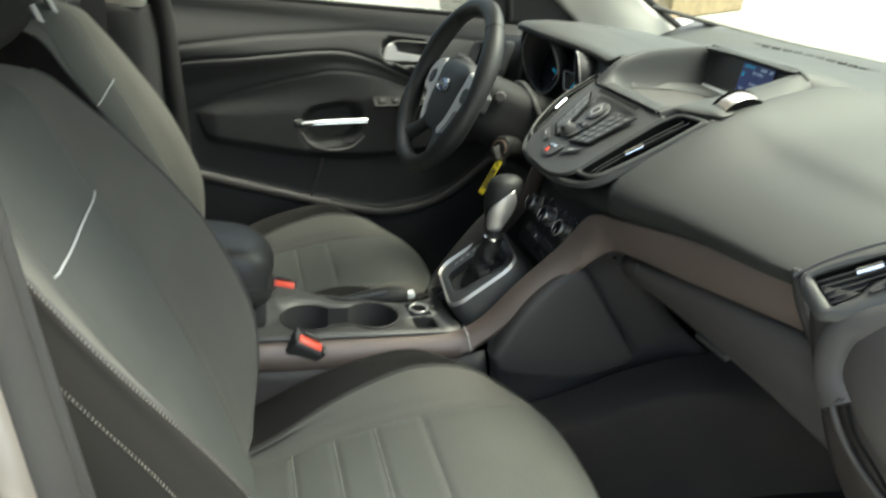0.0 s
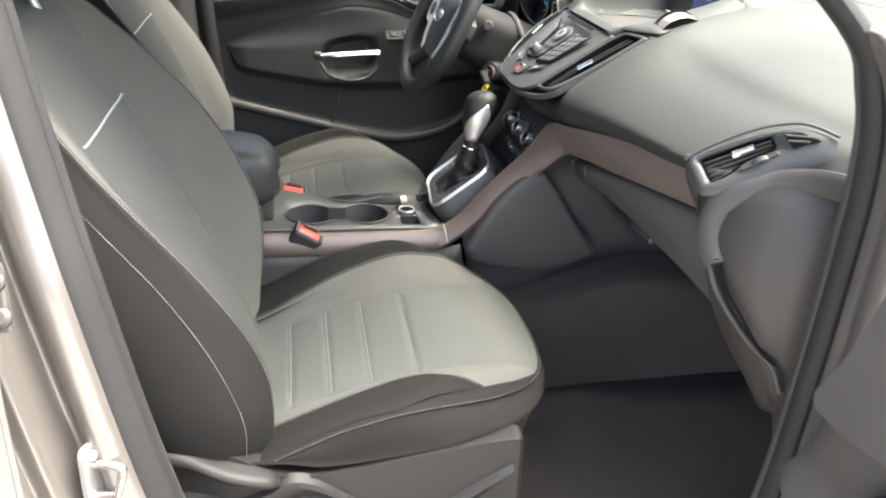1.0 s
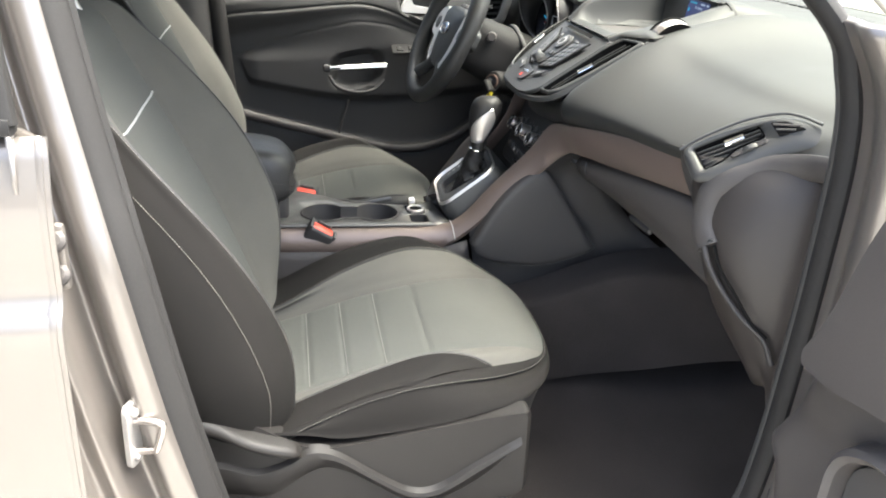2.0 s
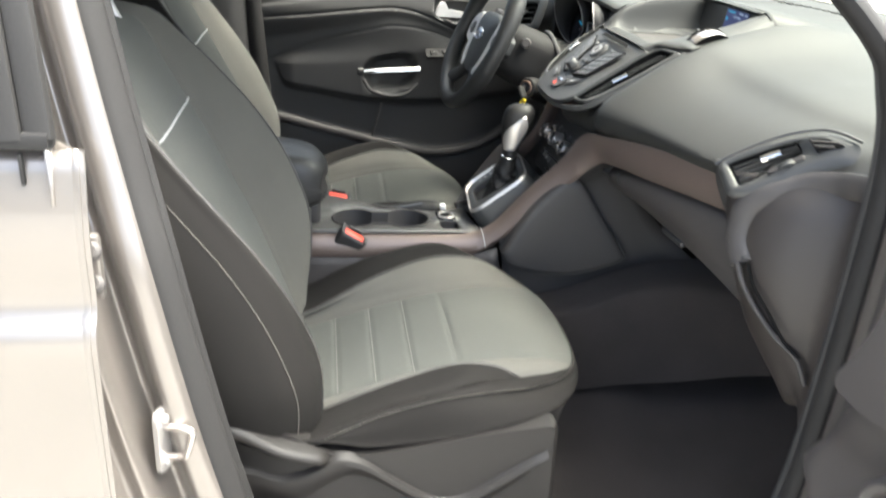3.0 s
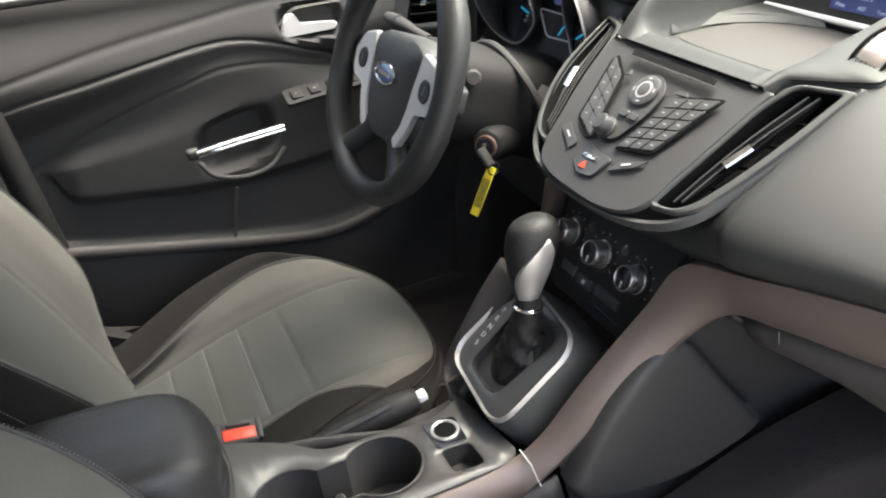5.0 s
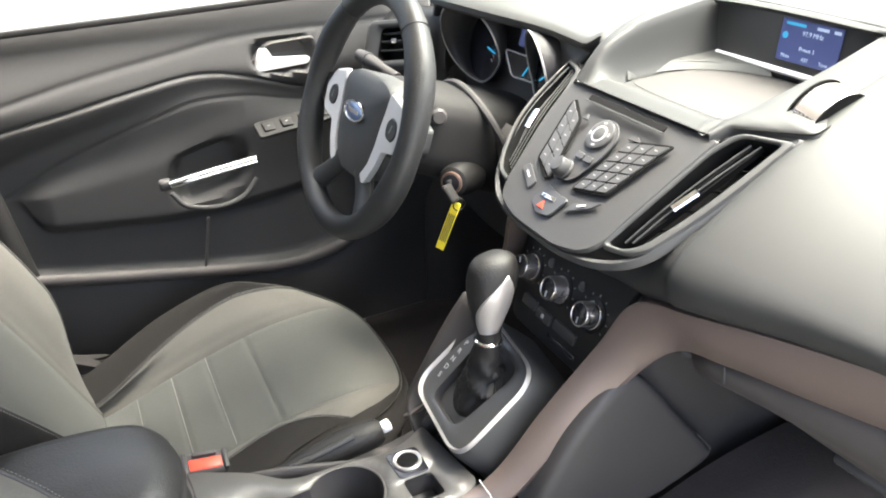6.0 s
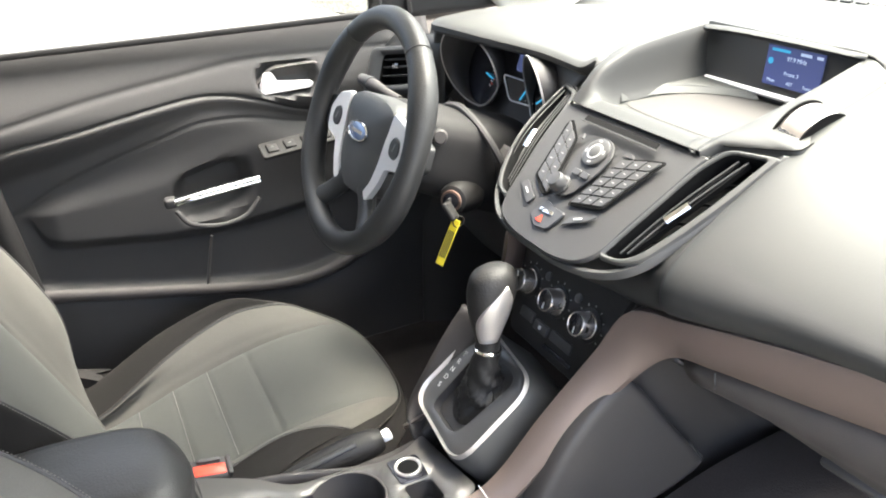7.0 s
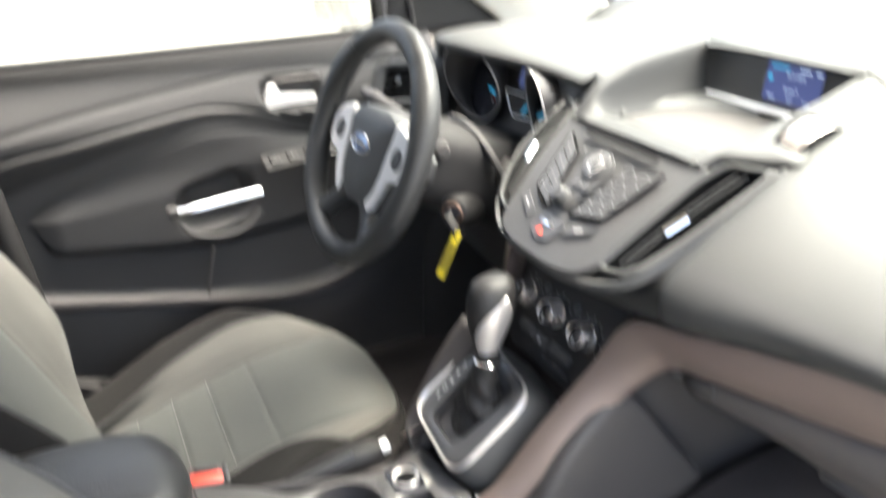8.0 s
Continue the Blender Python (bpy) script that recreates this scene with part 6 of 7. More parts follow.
for z, r, ry, yo in ((0.0, 0.0142, 0.0142, 0), (0.012, 0.0145, 0.0155, 0.0), (0.03, 0.0172, 0.0205, 0.0), (0.05, 0.0218, 0.0268, 0.001), (0.07, 0.025, 0.0315, 0.003), (0.087, 0.0242, 0.0315, 0.004), (0.099, 0.0195, 0.0265, 0.004), (0.106, 0.0105, 0.0155, 0.004)):
    secs.append([neck + Vector((-0.1 * z, 0.13 * z, z)) + Vector((r * math.cos(a), yo + ry * math.sin(a), 0)) for a in np.linspace(0, 2 * math.pi, 16, endpoint=False)])
part("knob", loft(secs, 2, 4, True, True), BOOT, gear, "black leather selector knob")
rows = []
for t in np.linspace(0, 1, 12):
    z, a0 = mixed(0.016, 0.088, t), mixed(-0.45, 0.22, t)
    r = np.interp(z, [0.0, 0.012, 0.03, 0.05, 0.07, 0.086, 0.097], [0.0142, 0.0145, 0.0172, 0.0218, 0.025, 0.0242, 0.0195]) + 0.0012
    ry = np.interp(z, [0.0, 0.012, 0.03, 0.05, 0.07, 0.086, 0.097], [0.0142, 0.0155, 0.0205, 0.0268, 0.0315, 0.0315, 0.0265]) + 0.0012
    w = 0.92 * math.sin(math.pi * min(1, 0.22 + 0.78 * t) ** 0.9) + 0.03
    rows.append([neck + Vector((-0.1 * z, 0.13 * z, z)) + Vector((r * math.cos(a0 - w + 2 * w * s), np.interp(z, [0.03, 0.086], [0, 0.004]) + ry * math.sin(a0 - w + 2 * w * s), 0)) for s in np.linspace(0, 1, 9)])
part("knob_insert", sheet(rows), DULLSILVER, gear, "satin silver knob insert", solid=0.0012)

brake = thing("parking_brake", (-0.092, 0.0, 0.72), "black parking brake lever with white tip button", "brake lever")
part("lever", tube(spline([(-0.094, -0.16, 0.735), (-0.093, -0.07, 0.752), (-0.092, 0.0, 0.763), (-0.09, 0.05, 0.772), (-0.089, 0.089, 0.774)], 5), [0.014] * 8 + [0.016, 0.0175, 0.0185, 0.019, 0.0195, 0.02, 0.02, 0.0205, 0.0205, 0.02, 0.0195, 0.018, 0.0145], 14), BOOT, brake)
part("tip_button", rbox((0.015, 0.013, 0.012), 0.003, 3, Matrix.Translation((-0.088, 0.096, 0.779)) @ Matrix.Rotation(radians(12), 4, "X")), WHITE, brake, "white tip button")
# Grey bar along the top stands for the highlight on the black grip
part("lever_highlight", tube(spline([(-0.084, -0.035, 0.772), (-0.081, 0.0, 0.779), (-0.079, 0.05, 0.789)], 5), 0.004, 8), BUTTON, brake)
part("lever_gaiter", rbox((0.05, 0.2, 0.03), 0.012, 3, Matrix.Translation((-0.095, -0.1, 0.722))), BLACK, brake)

# ---- steering wheel ----
wheel = thing("steering_wheel", (-0.371, 0.207, 1.107), "black leather steering wheel with satin spoke inserts", "steering wheel")
WM = frame_at((-0.371, 0.207, 1.107), (1, 0.05, 0), (0, math.sin(radians(23.5)), math.cos(radians(23.5))))
R = 0.1695
part("rim", tube([WM @ Vector((R * math.cos(a), R * math.sin(a), 0)) for a in np.linspace(0, 2 * math.pi, 96, endpoint=False)], [0.0178 + 0.003 * math.exp(-((abs(math.atan2(math.sin(a), abs(math.cos(a)))) - 0.5) / 0.3) ** 2) for a in np.linspace(0, 2 * math.pi, 96, endpoint=False)], 16, closed=True), LEATHER, wheel)
for a in (52, 128, 210, 330):
    a = radians(a)
    c, t = WM @ Vector((R * math.cos(a), R * math.sin(a), 0)), WM.to_3x3() @ Vector((-math.sin(a), math.cos(a), 0))
    x, y = WM.to_3x3() @ Vector((math.cos(a), math.sin(a), 0)), WM.to_3x3() @ Vector((0, 0, 1))
    part("rim_joint", tube([c + (x * math.cos(b) + y * math.sin(b)) * 0.0186 for b in np.linspace(0, 2 * math.pi, 20, endpoint=False)], 0.0011, 5, closed=True), BLACK, wheel)
hub = rounded(both([(0.022, -0.09), (0.04, -0.084), (0.058, -0.06), (0.066, -0.03), (0.069, 0.0), (0.074, 0.02), (0.078, 0.044), (0.055, 0.055), (0.025, 0.058)]), [0.014, 0.014, 0.03, 0.03, 0.03, 0.03, 0.012, 0.02, 0.02] + [0.02, 0.02, 0.012, 0.03, 0.03, 0.03, 0.03, 0.014, 0.014], 5)
rows = [[(x * 1.02, y * 1.02, -0.03) for x, y in hub], [(x * 1.02, y * 1.02, 0.006) for x, y in hub], [(x * 0.98, y * 0.98, 0.014) for x, y in hub], [(x * 0.85, y * 0.85, 0.0195) for x, y in hub], [(x * 0.5, y * 0.5, 0.0245) for x, y in hub], [(x * 0.1, y * 0.1, 0.0255) for x, y in hub]]
WH = WM @ Matrix.Translation((0, -0.002, -0.02))
part("airbag_cover", turned(sheet(rows, True, True), WH), HUB, wheel, "charcoal airbag cover")
INSERT = [(0.078, 0.048), (0.118, 0.038), (0.139, 0.012), (0.135, -0.02), (0.128, -0.027), (0.092, -0.034), (0.082, -0.061), (0.063, -0.09), (0.046, -0.095), (0.042, -0.087), (0.06, -0.062), (0.068, -0.032), (0.071, 0.0), (0.075, 0.02)]
for sg in (-1, 1):
    sp = rounded([(0.05 * sg, 0.045), (0.105 * sg, 0.042), (0.168 * sg, 0.022), (0.17 * sg, -0.012), (0.12 * sg, -0.034), (0.055 * sg, -0.045)], [0.01, 0.02, 0.006, 0.01, 0.03, 0.01], 5)
    part("spoke", turned(sheet([[(x, y, -0.03) for x, y in sp], [(x, y, -0.018 + 0.1 * max(0, abs(x) - 0.1)) for x, y in sp], [(0.11 * sg + (x - 0.11 * sg) * 0.95, y * 0.92 + 0.001, -0.014 + 0.14 * max(0, abs(x) - 0.1)) for x, y in sp]], True, True), WM), LEATHER, wheel)
    f = part("spoke_insert", turned(plate(rounded([(x * sg, y) for x, y in INSERT], 0.006, 4), 0.0085, edge=0.003), WM @ Matrix.Translation((0, 0, -0.012))), SATIN, wheel, "satin silver spoke insert")
    key = rounded([(0.088 * sg, 0.006), (0.098 * sg, 0.019), (0.117 * sg, 0.014), (0.122 * sg, -0.004), (0.112 * sg, -0.016), (0.092 * sg, -0.013)], 0.008, 4)
    part("spoke_keys", turned(plate(key, 0.0105, edge=0.002), WM @ Matrix.Translation((0, 0, -0.0122))), BUTTON, f)
    part("key_mark", rbox((0.012, 0.002, 0.0006), 0, 1, WM @ Matrix.Translation((0.105 * sg, 0.002, -0.0014)) @ Matrix.Rotation(radians(70), 4, "Z")), FAINT, f)
    part("lower_spoke", turned(tube(spline([(0.03 * sg, -0.07, -0.016), (0.06 * sg, -0.105, -0.012), (0.095 * sg, -0.142, 0.0)], 4), [0.024, 0.022, 0.02, 0.019, 0.0185, 0.0185, 0.019, 0.02, 0.022], 12, flat=0.6, up=(0, 0, 1)), WM), LEATHER, wheel)
EM = WH @ Matrix.Translation((0.0, 0.001, 0.0245))
part("emblem", turned(lathe([(0.032, 0), (0.032, 0.003), (0.029, 0.004)], 40), EM @ Matrix.Diagonal((1, 0.42, 1, 1))), EMBLEM, wheel, "blue oval emblem")
part("emblem_rim", tube([EM @ Vector((0.032 * math.cos(a), 0.0138 * math.sin(a), 0.003)) for a in np.linspace(0, 2 * math.pi, 40, endpoint=False)], 0.0018, 6, closed=True), CHROME, wheel)
part("emblem_mark", rbox((0.036, 0.0055, 0.0008), 0, 1, EM @ Matrix.Translation((0, 0, 0.0043))), CHROME, wheel)
for x, y, w in ((0.012, -0.022, 0.018), (-0.012, -0.062, 0.02)):
    part("cover_mark", rbox((w, 0.0022, 0.0005), 0, 1, WH @ Matrix.Translation((x, y, 0.0235 if y > -0.04 else 0.0205))), BLACK, wheel)

# ---- steering column ----
col = thing("steering_column", (-0.366, 0.35, 1.0), "black steering column shroud with stalks and ignition", "steering column")
ax = WM.to_3x3() @ Vector((0, 0, -1))
secs = []
for d, w, h in ((0.035, 0.055, 0.05), (0.06, 0.075, 0.062), (0.12, 0.085, 0.068), (0.2, 0.09, 0.075), (0.28, 0.09, 0.08)):
    c = Vector((-0.371, 0.207, 1.107)) + ax * d
    secs.append([c + WM.to_3x3() @ Vector((a * w, b * h, 0)) for a, b in ((-1, 0), (-0.9, 0.75), (0, 0.95), (0.9, 0.75), (1, 0), (0.85, -0.8), (0, -1.1), (-0.85, -0.8))])
part("shroud", loft(secs, 4, 4, True, True), SHADOWPLASTIC, col)
for sg in (-1, 1):
    b = WM @ Vector((0.07 * sg, 0.05 if sg < 0 else 0.03, -0.085))
    e = WM @ Vector(((0.205 if sg < 0 else 0.098) * sg, 0.058 if sg < 0 else 0.03, -0.075))
    st = part("stalk", tube([b, mixed(b, e, 0.35), mixed(b, e, 0.6), mixed(b, e, 0.8), e], [0.008, 0.008, 0.011, 0.012, 0.009], 10), PLASTIC, col)
    part("stalk_ring", tube([mixed(b, e, 0.72), mixed(b, e, 0.76)], 0.0128, 12), STACK, st)
ig = Vector((-0.275, 0.302, 1.004))
IM = frame_at(ig, (0.75, 0.65, 0), (-0.1, 0.15, 1))
part("ignition_boss", lathe([(0.03, -0.06), (0.025, -0.012), (0.022, -0.003), (0.018, -0.001)], 28, IM), PANELBLACK, col)
part("ignition_ring", lathe([(0.0165, -0.002), (0.0165, 0.002), (0.0152, 0.003), (0.0135, 0.0015)], 28, IM), COPPER, col, "copper-toned ignition ring")
part("lock_face", lathe([(0.0125, 0.0), (0.0125, 0.004), (0.01, 0.0045)], 20, IM), GLOSSBLACK, col)
kt = thing("ignition_key", tuple(ig), "ignition key with yellow paper tag", "key")
part("key_blade", rbox((0.004, 0.012, 0.014), 0.001, 2, IM @ Matrix.Translation((0, 0, 0.008))), SHADOWPLASTIC, kt)
part("key_head", rbox((0.009, 0.03, 0.022), 0.004, 3, IM @ Matrix.Translation((0.008, -0.01, 0.022)) @ Matrix.Rotation(radians(35), 4, "Z")), SHADOWPLASTIC, kt)
end = IM @ Vector((0.02, -0.016, 0.024))
part("key_ring", tube([end + Vector((0.002, 0.009 * math.cos(a), -0.008 + 0.009 * math.sin(a))) for a in np.linspace(0, 2 * math.pi, 24, endpoint=False)], 0.001, 6, closed=True), SHADOWPLASTIC, kt)
TM = Matrix.Translation(end + Vector((-0.006, -0.016, -0.041))) @ Matrix.Rotation(radians(-22), 4, "X") @ Matrix.Rotation(radians(8), 4, "Y") @ Matrix.Rotation(radians(-52), 4, "Z")
tag = part("tag", rbox((0.0016, 0.0135, 0.078), 0.0006, 1, TM), YELLOW, kt, "yellow paper tag")
for k in range(4):
    part("tag_line", rbox((0.0004, 0.0016, 0.045), 0, 1, TM @ Matrix.Translation((0.0011, -0.0042 + 0.0028 * k, -0.003))), BLACK, tag)

# ---- instrument cluster ----
clu = thing("instrument_cluster", (-0.37, 0.5, 1.1), "instrument cluster with two hooded dials and blue readouts", "instrument cluster")
KM = frame_at((-0.37, 0.475, 1.125), (1, 0, 0), (0, 0.28, 0.96))
part("housing", plate(rounded([(-0.19, -0.075), (0.19, -0.075), (0.2, 0.065), (-0.19, 0.085)], 0.03), 0.006, KM @ Matrix.Translation((0, 0, -0.02))), BLACK, clu)
for sg, rd_ in ((-1, 0.06), (1, 0.054)):
    c = 0.105 * sg
    turn_ = np.linspace(0, 2 * math.pi, 48, endpoint=False)
    base_ = [(c + rd_ * math.cos(a), 0.008 + rd_ * math.sin(a)) for a in turn_]
    lip = [KM @ Vector((x, y, max(0.006, 0.035 + 0.5 * (y - 0.008) + 0.35 * sg * (x - c)))) for x, y in base_]
    d = part("dial_hood", sheet([[tuple(KM @ Vector((x, y, 0.0))) for x, y in base_], [tuple(q) for q in lip]], True), BLACK, clu, solid=0.003)
    part("dial_rim", tube(lip, 0.0016, 6, closed=True), DULLSILVER, d)
    part("dial_face", plate([(c + (x - c) * 0.98, 0.008 + (y - 0.008) * 0.98) for x, y in base_], 0.002, KM), GLOSSBLACK, d)
    for k in range(11):
        a = radians(-34 + 7 * k)
        if sg < 0 and k != 4:
            part("dial_mark", rbox((0.0012, 0.0055, 0.0006), 0, 1, KM @ Matrix.Translation((c + rd_ * (0.5 + 0.06 * (k % 2)) * math.cos(a), 0.008 + rd_ * 0.6 * math.sin(a), 0.0025)) @ Matrix.Rotation(a - math.pi / 2, 4, "Z")), RED if k % 2 else WHITE, d)
    a = radians(-8 if sg < 0 else 205)
    part("needle", tube([KM @ Vector((c + 0.012 * math.cos(a), 0.006, 0.006)), KM @ Vector((c + 0.036 * math.cos(a), 0.006 + 0.036 * math.sin(a), 0.006))], 0.0015, 6), CYAN, d, "cyan dial needle")
part("info_screen", plate(rounded([(-0.012, 0.026), (0.04, 0.027), (0.043, 0.066), (-0.008, 0.065)], 0.003), 0.002, KM @ Matrix.Translation((0.0, 0, 0.0))), SCREEN, clu, "lit blue information screen")
g = rounded([(-0.044, 0.014), (-0.01, -0.022), (0.062, -0.017), (0.03, 0.016)], 0.01, 5)
part("fuel_gauge", plate(g, 0.002, KM), GLOSSBLACK, clu)
part("fuel_rim", tube([KM @ Vector((x, y, 0.003)) for x, y in g], 0.0014, 6, closed=True), SATIN, clu)
part("fuel_needle", tube([KM @ Vector((0.04, 0.011, 0.004)), KM @ Vector((0.022, -0.014, 0.004))], 0.0014, 6), CYAN, clu)
part("lower_shroud", loft([[(-0.57, 0.45, 1.07), (-0.48, 0.41, 1.065), (-0.37, 0.40, 1.075), (-0.26, 0.41, 1.065), (-0.16, 0.44, 1.07)], [(-0.57, 0.43, 1.04), (-0.48, 0.39, 1.04), (-0.37, 0.38, 1.05), (-0.26, 0.39, 1.04), (-0.16, 0.42, 1.04)],
                           [(-0.57, 0.43, 0.95), (-0.48, 0.40, 0.95), (-0.37, 0.40, 0.95), (-0.26, 0.40, 0.95), (-0.15, 0.40, 0.95)]], 4, 4), PLASTIC, clu, solid=0.005)
part("shroud_arch", tube(spline([(-0.465, 0.385, 1.03), (-0.44, 0.372, 1.09), (-0.366, 0.368, 1.115), (-0.29, 0.372, 1.09), (-0.255, 0.395, 1.02), (-0.23, 0.41, 0.96)], 6), 0.006, 8), BLACK, clu)
part("cluster_flank", loft([[(-0.252, 0.472, 1.2), (-0.21, 0.471, 1.2), (-0.155, 0.468, 1.197)], [(-0.246, 0.458, 1.165), (-0.213, 0.454, 1.168), (-0.172, 0.446, 1.17)], [(-0.25, 0.46, 1.13), (-0.22, 0.455, 1.135), (-0.184, 0.438, 1.14)],
                           [(-0.25, 0.45, 1.09), (-0.22, 0.44, 1.09), (-0.18, 0.42, 1.09)], [(-0.25, 0.43, 1.04), (-0.21, 0.42, 1.04), (-0.17, 0.4, 1.03)]], 4, 5), STACK, clu, "grey panel beside the dials", solid=0.005)
knee = thing("knee_panel", (-0.4, 0.42, 0.8), "black lower dash panel over the driver's footwell", "panel")
part("panel", loft([[(-0.70, 0.48, 0.98), (-0.5, 0.42, 0.96), (-0.3, 0.41, 0.96), (-0.12, 0.39, 0.99)], [(-0.70, 0.47, 0.86), (-0.5, 0.44, 0.85), (-0.3, 0.43, 0.86), (-0.125, 0.40, 0.88)],
                    [(-0.70, 0.55, 0.75), (-0.5, 0.54, 0.75), (-0.3, 0.54, 0.76), (-0.13, 0.52, 0.78)], [(-0.70, 0.9, 0.74), (-0.5, 0.9, 0.74), (-0.3, 0.9, 0.74), (-0.13, 0.9, 0.74)]], 5, 4), BLACK, knee, solid=0.006)
dv = thing("driver_vent", (-0.62, 0.43, 1.1), "grey framed air vent at the driver's side of the dash", "air vent")
DM = frame_at((-0.642, 0.374, 1.122), (0.17, 0.065, 0.03), (0, 0.03, 0.07))
o = rounded([(-0.085, -0.05), (0.085, -0.048), (0.09, 0.04), (-0.07, 0.042)], 0.02)
i = [(x * 0.48 + 0.006, y * 0.6) for x, y in o]
vent("vent_frame", DM, o, i, [((-0.03, k), (0.042, k)) for k in (-0.013, 0.003, 0.017)], ((0.0, 0.003), (0.014, 0.003)), dv)
part("vent_cheek", loft([[(-0.735, 0.42, 1.165), (-0.65, 0.425, 1.176), (-0.555, 0.45, 1.188)], [(-0.735, 0.385, 1.12), (-0.65, 0.405, 1.11), (-0.55, 0.43, 1.1)], [(-0.735, 0.42, 1.0), (-0.65, 0.42, 1.0), (-0.55, 0.43, 1.0)]], 4, 4), STACK, dv, solid=0.004)

# ---- driver's door, closed ----
door = thing("driver_door", (-0.76, 0.05, 0.45), "closed driver's door with black vinyl inner panel", "car door")


def curve(pts):
    a = np.array(pts)
    return lambda y: float(np.interp(y, a[:, 0], a[:, 1]))


SEAM = curve(spline([(-0.40, 1.045), (-0.285, 1.064), (-0.196, 1.074), (-0.102, 1.087), (-0.004, 1.099), (0.056, 1.1), (0.125, 1.085), (0.238, 1.041), (0.45, 0.985)], 8))
CREASE = curve(spline([(-0.40, 1.08), (-0.274, 1.1), (-0.139, 1.1215), (0.005, 1.1385), (0.106, 1.15), (0.21, 1.15), (0.45, 1.14)], 8))
FOLD = curve(spline([(-0.40, 0.99), (-0.3, 1.01), (-0.2, 1.032), (-0.1, 1.054), (0.0, 1.074), (0.056, 1.078), (0.125, 1.067), (0.238, 1.032), (0.45, 0.98)], 8))
ARMT = curve(spline([(-0.40, 0.93), (-0.3, 0.956), (-0.22, 0.988), (-0.12, 1.019), (-0.038, 1.041), (0.034, 1.056), (0.125, 1.048), (0.219, 1.021), (0.45, 0.975)], 8))
ARMB = curve(spline([(-0.40, 0.93), (-0.30, 0.938), (-0.279, 0.907), (-0.258, 0.885), (-0.16, 0.867), (-0.065, 0.852), (0.038, 0.846), (0.172, 0.852), (0.315, 0.87), (0.45, 0.89)], 8))
SHELF = curve(spline([(-0.40, 0.938), (-0.27, 0.942), (-0.142, 0.944), (-0.043, 0.955), (0.063, 0.978), (0.215, 0.99), (0.45, 0.97)], 8))
POCK = curve(spline([(-0.40, 0.83), (-0.278, 0.804), (-0.034, 0.744), (0.14, 0.71), (0.24, 0.72), (0.31, 0.745), (0.36, 0.78), (0.45, 0.86)], 8))


def door_in(y, z):
    """How far the panel stands into the cabin at a height and place along the door."""
    d = 0.0
    d += 0.036 * step(0.97, 1.1, z) - 0.043 * step(1.05, 1.235, z)           # upper panel leans out to the window
    d -= 0.004 * math.exp(-((z - SEAM(y)) / 0.003) ** 2)
    d -= 0.0025 * math.exp(-((z - CREASE(y)) / 0.006) ** 2)
    d += 0.005 * (1 - step(SEAM(y) - 0.012, SEAM(y) + 0.006, z))
    d -= 0.01 * math.exp(-((z - FOLD(y) + 0.002) / 0.02) ** 2)
    t, b, s = ARMT(y), ARMB(y), SHELF(y)
    ends = step(-0.31, -0.24, y)
    if b - 0.02 < z < t + 0.02:
        shelf = 1 - step(s, t + 0.004, z)
        under = step(b - 0.014, b + 0.014, z)
        d += 0.02 * shelf * under * ends
        d -= 0.002 * math.exp(-((z - t) / 0.004) ** 2)
    lip = POCK(y)
    d += 0.035 * (1 - step(lip - 0.012, lip + 0.006, z)) * (1 - 0.5 * step(lip - 0.05, lip - 0.25, z))
    # release lever bowl
    u, v = (y - 0.2) / 0.064, (z - 1.108 + 0.06 * (y - 0.2)) / 0.032
    d -= 0.022 * (1 - step(0.75, 1.0, (abs(u) ** 3 + abs(v) ** 3) ** (1 / 3)))
    # hand hold behind the chrome bar
    u, v = (y - 0.028) / 0.082, (z - 0.929 - 0.14 * (y - 0.028)) / 0.055
    d -= 0.034 * (1 - step(0.62, 1.0, (abs(u) ** 3 + abs(v) ** 3) ** (1 / 3)))
    return d


def door_rows(y):
    """Heights along the door at y, gathered at its creases."""
    marks = [0.46, POCK(y) - 0.012, POCK(y) + 0.006]
    for z in (ARMB(y) - 0.014, ARMB(y) + 0.014, SHELF(y), ARMT(y) - 0.008, ARMT(y) + 0.008, FOLD(y) + 0.004, SEAM(y) - 0.007, SEAM(y) + 0.006, CREASE(y) - 0.008, CREASE(y) + 0.008, 1.208):
        marks.append(max(z, marks[-1] + 0.004))
    marks[-1] = max(1.208, marks[-2] + 0.004)
    out = []
    for a, b, n in zip(marks, marks[1:], (10, 8, 10, 12, 10, 12, 10, 8, 8, 12, 8, 8, 12)):
        out += [mixed(a, b, k / n) for k in range(n)]
    return out + [marks[-1]]


ys = np.concatenate([np.linspace(-0.365, 0.30, 150), np.linspace(0.31, 0.5, 16)])
cols = [[(-0.768 + door_in(y, z) - 0.02 * (1 - step(-0.37, -0.345, y)), y, z + 0.028 * max(0, 0.3 - y) * step(0.9, 1.2, z)) for z in door_rows(y)] for y in ys]
part("inner_panel", sheet(cols), DOORVINYL, door, "black vinyl door panel", solid=0.008)
pull = tube(spline([(-0.688, -0.050, 0.942), (-0.682, -0.02, 0.9465), (-0.678, 0.03, 0.9515), (-0.673, 0.08, 0.956), (-0.671, 0.102, 0.958)], 5), 0.0095, 12, flat=0.6, up=(0.6, 0, 1))
part("pull_handle", pull, CHROME, door, "chrome pull handle")
part("pull_cap", rbox((0.02, 0.022, 0.02), 0.006, 3, Matrix.Translation((-0.695, -0.058, 0.94))), BLACK, door)
part("pull_lip", tube(spline([(-0.712, -0.05, 0.915), (-0.703, -0.03, 0.888), (-0.699, 0.02, 0.874), (-0.698, 0.07, 0.882), (-0.7, 0.102, 0.91)], 6), 0.005, 12), DOORVINYL, door)
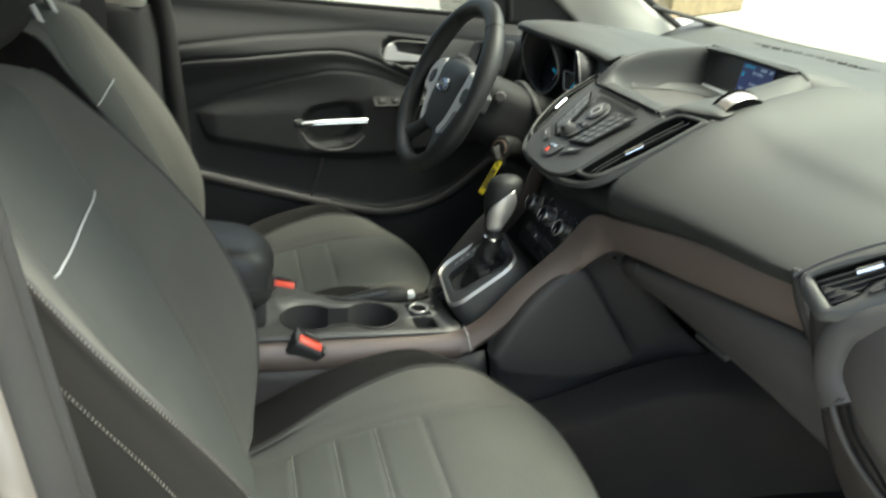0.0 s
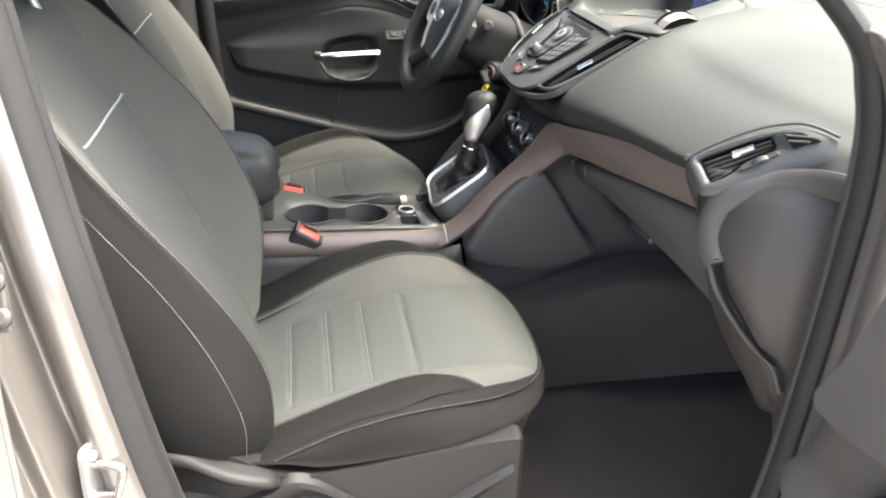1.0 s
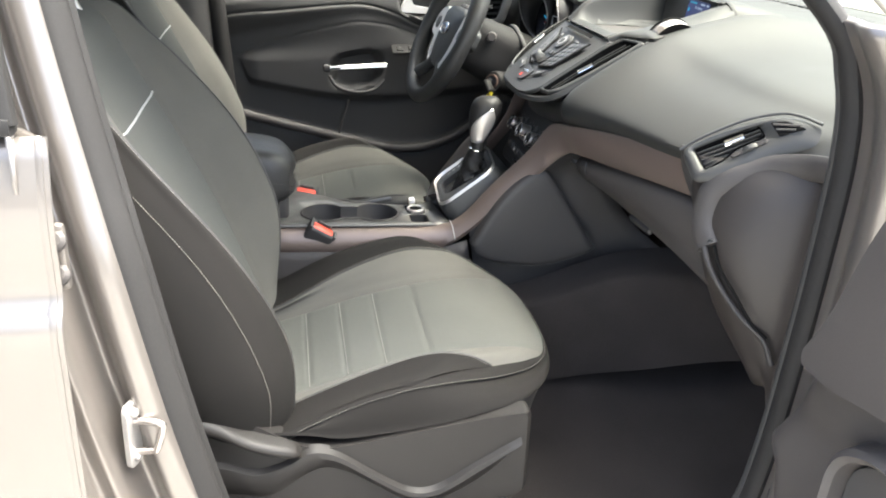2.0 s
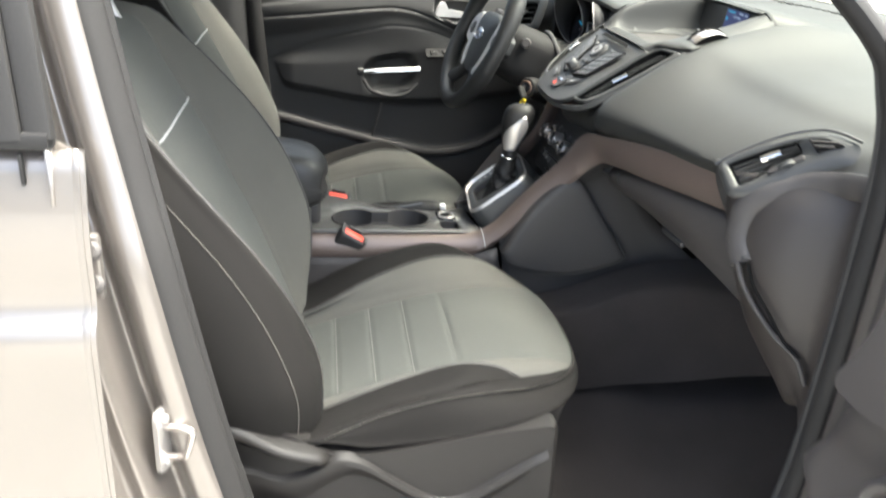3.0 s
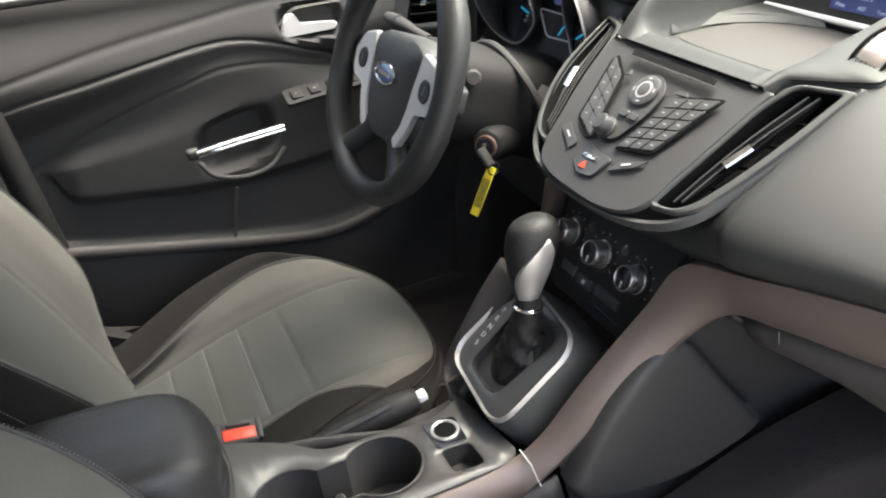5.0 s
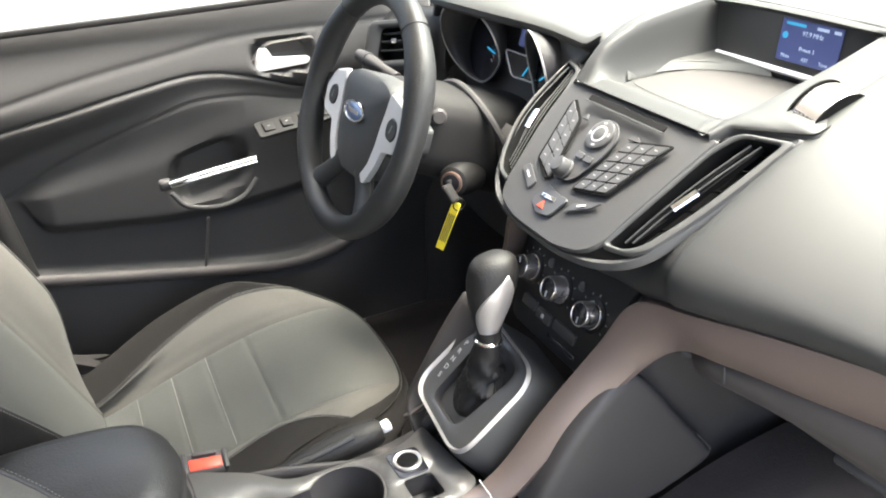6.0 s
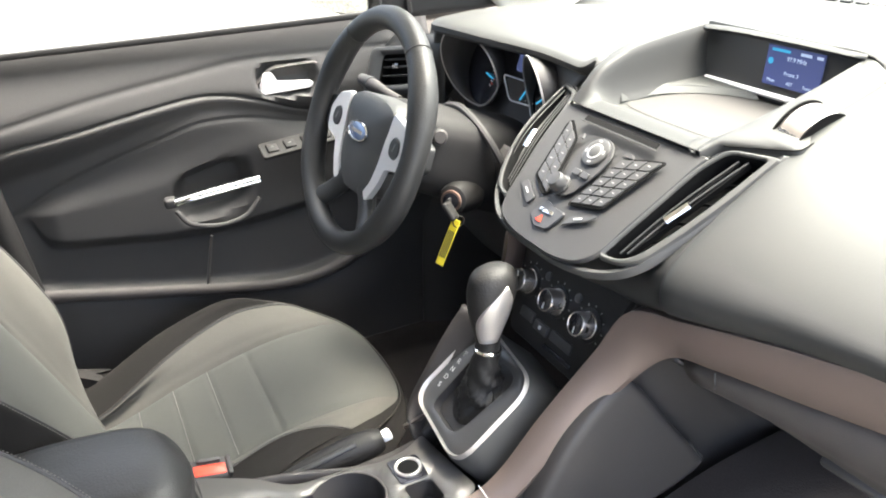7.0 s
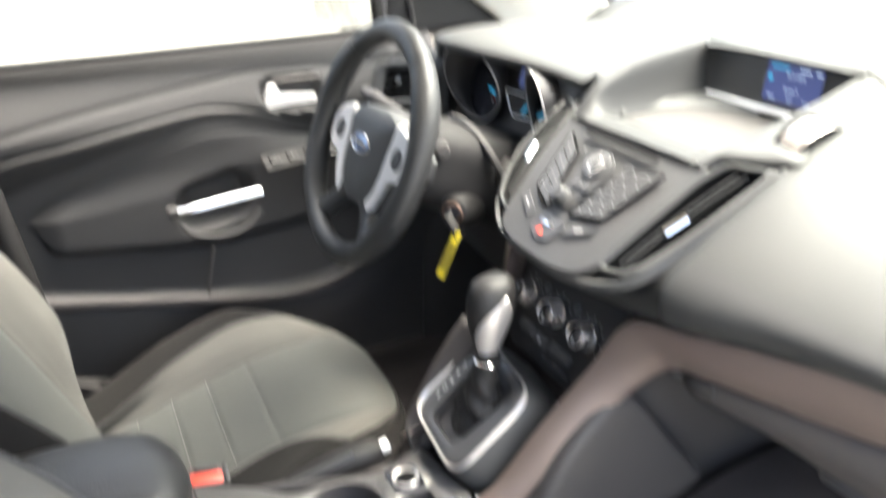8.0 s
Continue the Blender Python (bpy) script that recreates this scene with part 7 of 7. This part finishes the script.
LM = frame_at((-0.782, 0.2, 1.106), (0, 1, -0.06), (0, 0.06, 1))
o = rounded([(-0.066, -0.03), (0.066, -0.032), (0.066, 0.034), (-0.03, 0.03), (-0.066, -0.005)], 0.014)
i = [(x * 0.86, y * 0.8) for x, y in o]
part("lever_bezel", ring(o, i, 0.006, LM @ Matrix.Translation((0, 0, 0.026)), 0.002), PLASTIC, door)
part("lever_bowl", plate(i, 0.002, LM @ Matrix.Translation((0, 0, 0.015))), PLASTIC, door)
lv = plate(rounded([(-0.056, -0.021), (-0.05, 0.006), (-0.042, 0.02), (-0.03, 0.021), (-0.02, 0.002), (0.046, -0.003), (0.05, -0.008), (0.046, -0.016), (-0.02, -0.019)], 0.006, 4), 0.012, LM @ Matrix.Translation((0, 0, 0.026)), 0.004)
part("release_lever", lv, SATIN, door, "bright silver release lever")
SWM = frame_at((-0.712, 0.205, 0.994), (0, 1, 0.06), (-1, 0, 0.35))
sw = part("switch_panel", plate(rounded([(-0.085, -0.022), (0.085, -0.022), (0.085, 0.022), (-0.085, 0.024)], 0.008), 0.006, SWM), RUBBER, door, "black window switch panel")
for k in range(4):
    part("switch", rbox((0.022, 0.024, 0.008), 0.003, 2, SWM @ Matrix.Translation((-0.062 + 0.034 * k, 0, 0.006)) @ Matrix.Rotation(radians(8), 4, "Y")), RUBBER, sw)
    part("switch_mark", rbox((0.005, 0.0016, 0.0006), 0, 1, SWM @ Matrix.Translation((-0.062 + 0.034 * k, 0, 0.0105))), FAINT, sw)
part("map_pocket_rim", tube(spline([(-0.726, y, POCK(y) - 0.006) for y in (-0.36, -0.278, -0.15, -0.034, 0.06, 0.14, 0.2, 0.25, 0.31, 0.36, 0.44)], 4), 0.0075, 10, flat=1.7, up=(0, 0, 1)), DOORLOW, door, "brown-grey map pocket rim")
part("pocket_divider", tube([(-0.728, 0.004, 0.845), (-0.73, -0.01, 0.79), (-0.73, -0.022, 0.745)], 0.003, 6), PLASTIC, door)
part("window_seal", sweep(spline([(-0.762, -0.37, 1.226), (-0.76, -0.1, 1.217), (-0.758, 0.15, 1.21), (-0.756, 0.42, 1.203)], 4), rounded([(-0.006, -0.006), (0.008, -0.006), (0.008, 0.005), (-0.006, 0.005)], 0.003, 2), (0, 0, 1)), RUBBER, door)
FR = [(-0.765, -0.375, 1.2), (-0.745, -0.385, 1.3), (-0.71, -0.40, 1.42), (-0.655, -0.41, 1.54)]
part("window_post", sweep(spline(FR, 5), rounded([(-0.022, -0.012), (0.018, -0.012), (0.018, 0.012), (-0.022, 0.012)], 0.005, 2), (1, 0, 0.3)), RUBBER, door)
part("sail_panel", loft([[(-0.752, 0.40, 1.19), (-0.742, 0.405, 1.27), (-0.72, 0.41, 1.345)], [(-0.748, 0.53, 1.188), (-0.738, 0.50, 1.25), (-0.72, 0.46, 1.315)], [(-0.742, 0.69, 1.185), (-0.735, 0.63, 1.235), (-0.722, 0.55, 1.29)]], 5, 5), BLACK, door, "black mirror sail panel", solid=0.006)
part("sail_ridge", tube(spline([(-0.735, 0.455, 1.2), (-0.728, 0.445, 1.27), (-0.71, 0.43, 1.35)], 4), 0.006, 8), PLASTIC, door)
pane = part("window_pane", loft([[(-0.775, -0.37, 1.19), (-0.775, 0.0, 1.19), (-0.775, 0.41, 1.19)], [(-0.74, -0.38, 1.36), (-0.74, 0.0, 1.36), (-0.74, 0.38, 1.36)], [(-0.67, -0.40, 1.54), (-0.67, 0.0, 1.54), (-0.67, 0.25, 1.54)]], 3, 3), SIDEGLASS, door, "raised window glass, darkened to dim the view outside")
pane.visible_shadow = False
part("outer_skin", loft([[(-0.80, y, 1.19) for y in (-0.37, 0.0, 0.4, 0.7)], [(-0.88, y, 1.08) for y in (-0.37, 0.0, 0.4, 0.7)], [(-0.9, y, 0.8) for y in (-0.37, 0.0, 0.4, 0.7)], [(-0.86, y, 0.4) for y in (-0.37, 0.0, 0.4, 0.7)]], 3, 4), PAINT, door, solid=0.01)

mir = thing("door_mirror", (-0.95, 0.5, 1.2), "black door mirror, its glass rain-spotted and mottled with painted reflection", "mirror")
secs = []
for y, r in ((0.41, 0.9), (0.425, 1.0), (0.47, 1.0), (0.53, 0.85), (0.57, 0.5)):
    secs.append([(-1.0 + a * r, y + 0.36 * a * r, 1.24 + b * r) for a, b in ((-0.12, 0.0), (-0.11, 0.07), (0.0, 0.085), (0.1, 0.075), (0.115, 0.0), (0.1, -0.07), (0.0, -0.08), (-0.11, -0.06))])
part("housing", loft(secs, 4, 4, True, True), BLACK, mir)
part("mirror_glass", plate(rounded([(-0.105, -0.065), (0.1, -0.07), (0.1, 0.068), (-0.105, 0.06)], 0.03), 0.004, Matrix.Translation((-1.0, 0.402, 1.24)) @ Matrix.Rotation(radians(90), 4, "X") @ Matrix.Rotation(radians(20), 4, "Y")), MIRROR, mir, "rain-spotted mirror glass with gravel reflection put into its colour")
part("arm", tube([(-0.92, 0.48, 1.18), (-0.84, 0.47, 1.165), (-0.78, 0.47, 1.16)], [0.03, 0.025, 0.03], 10), BLACK, mir)
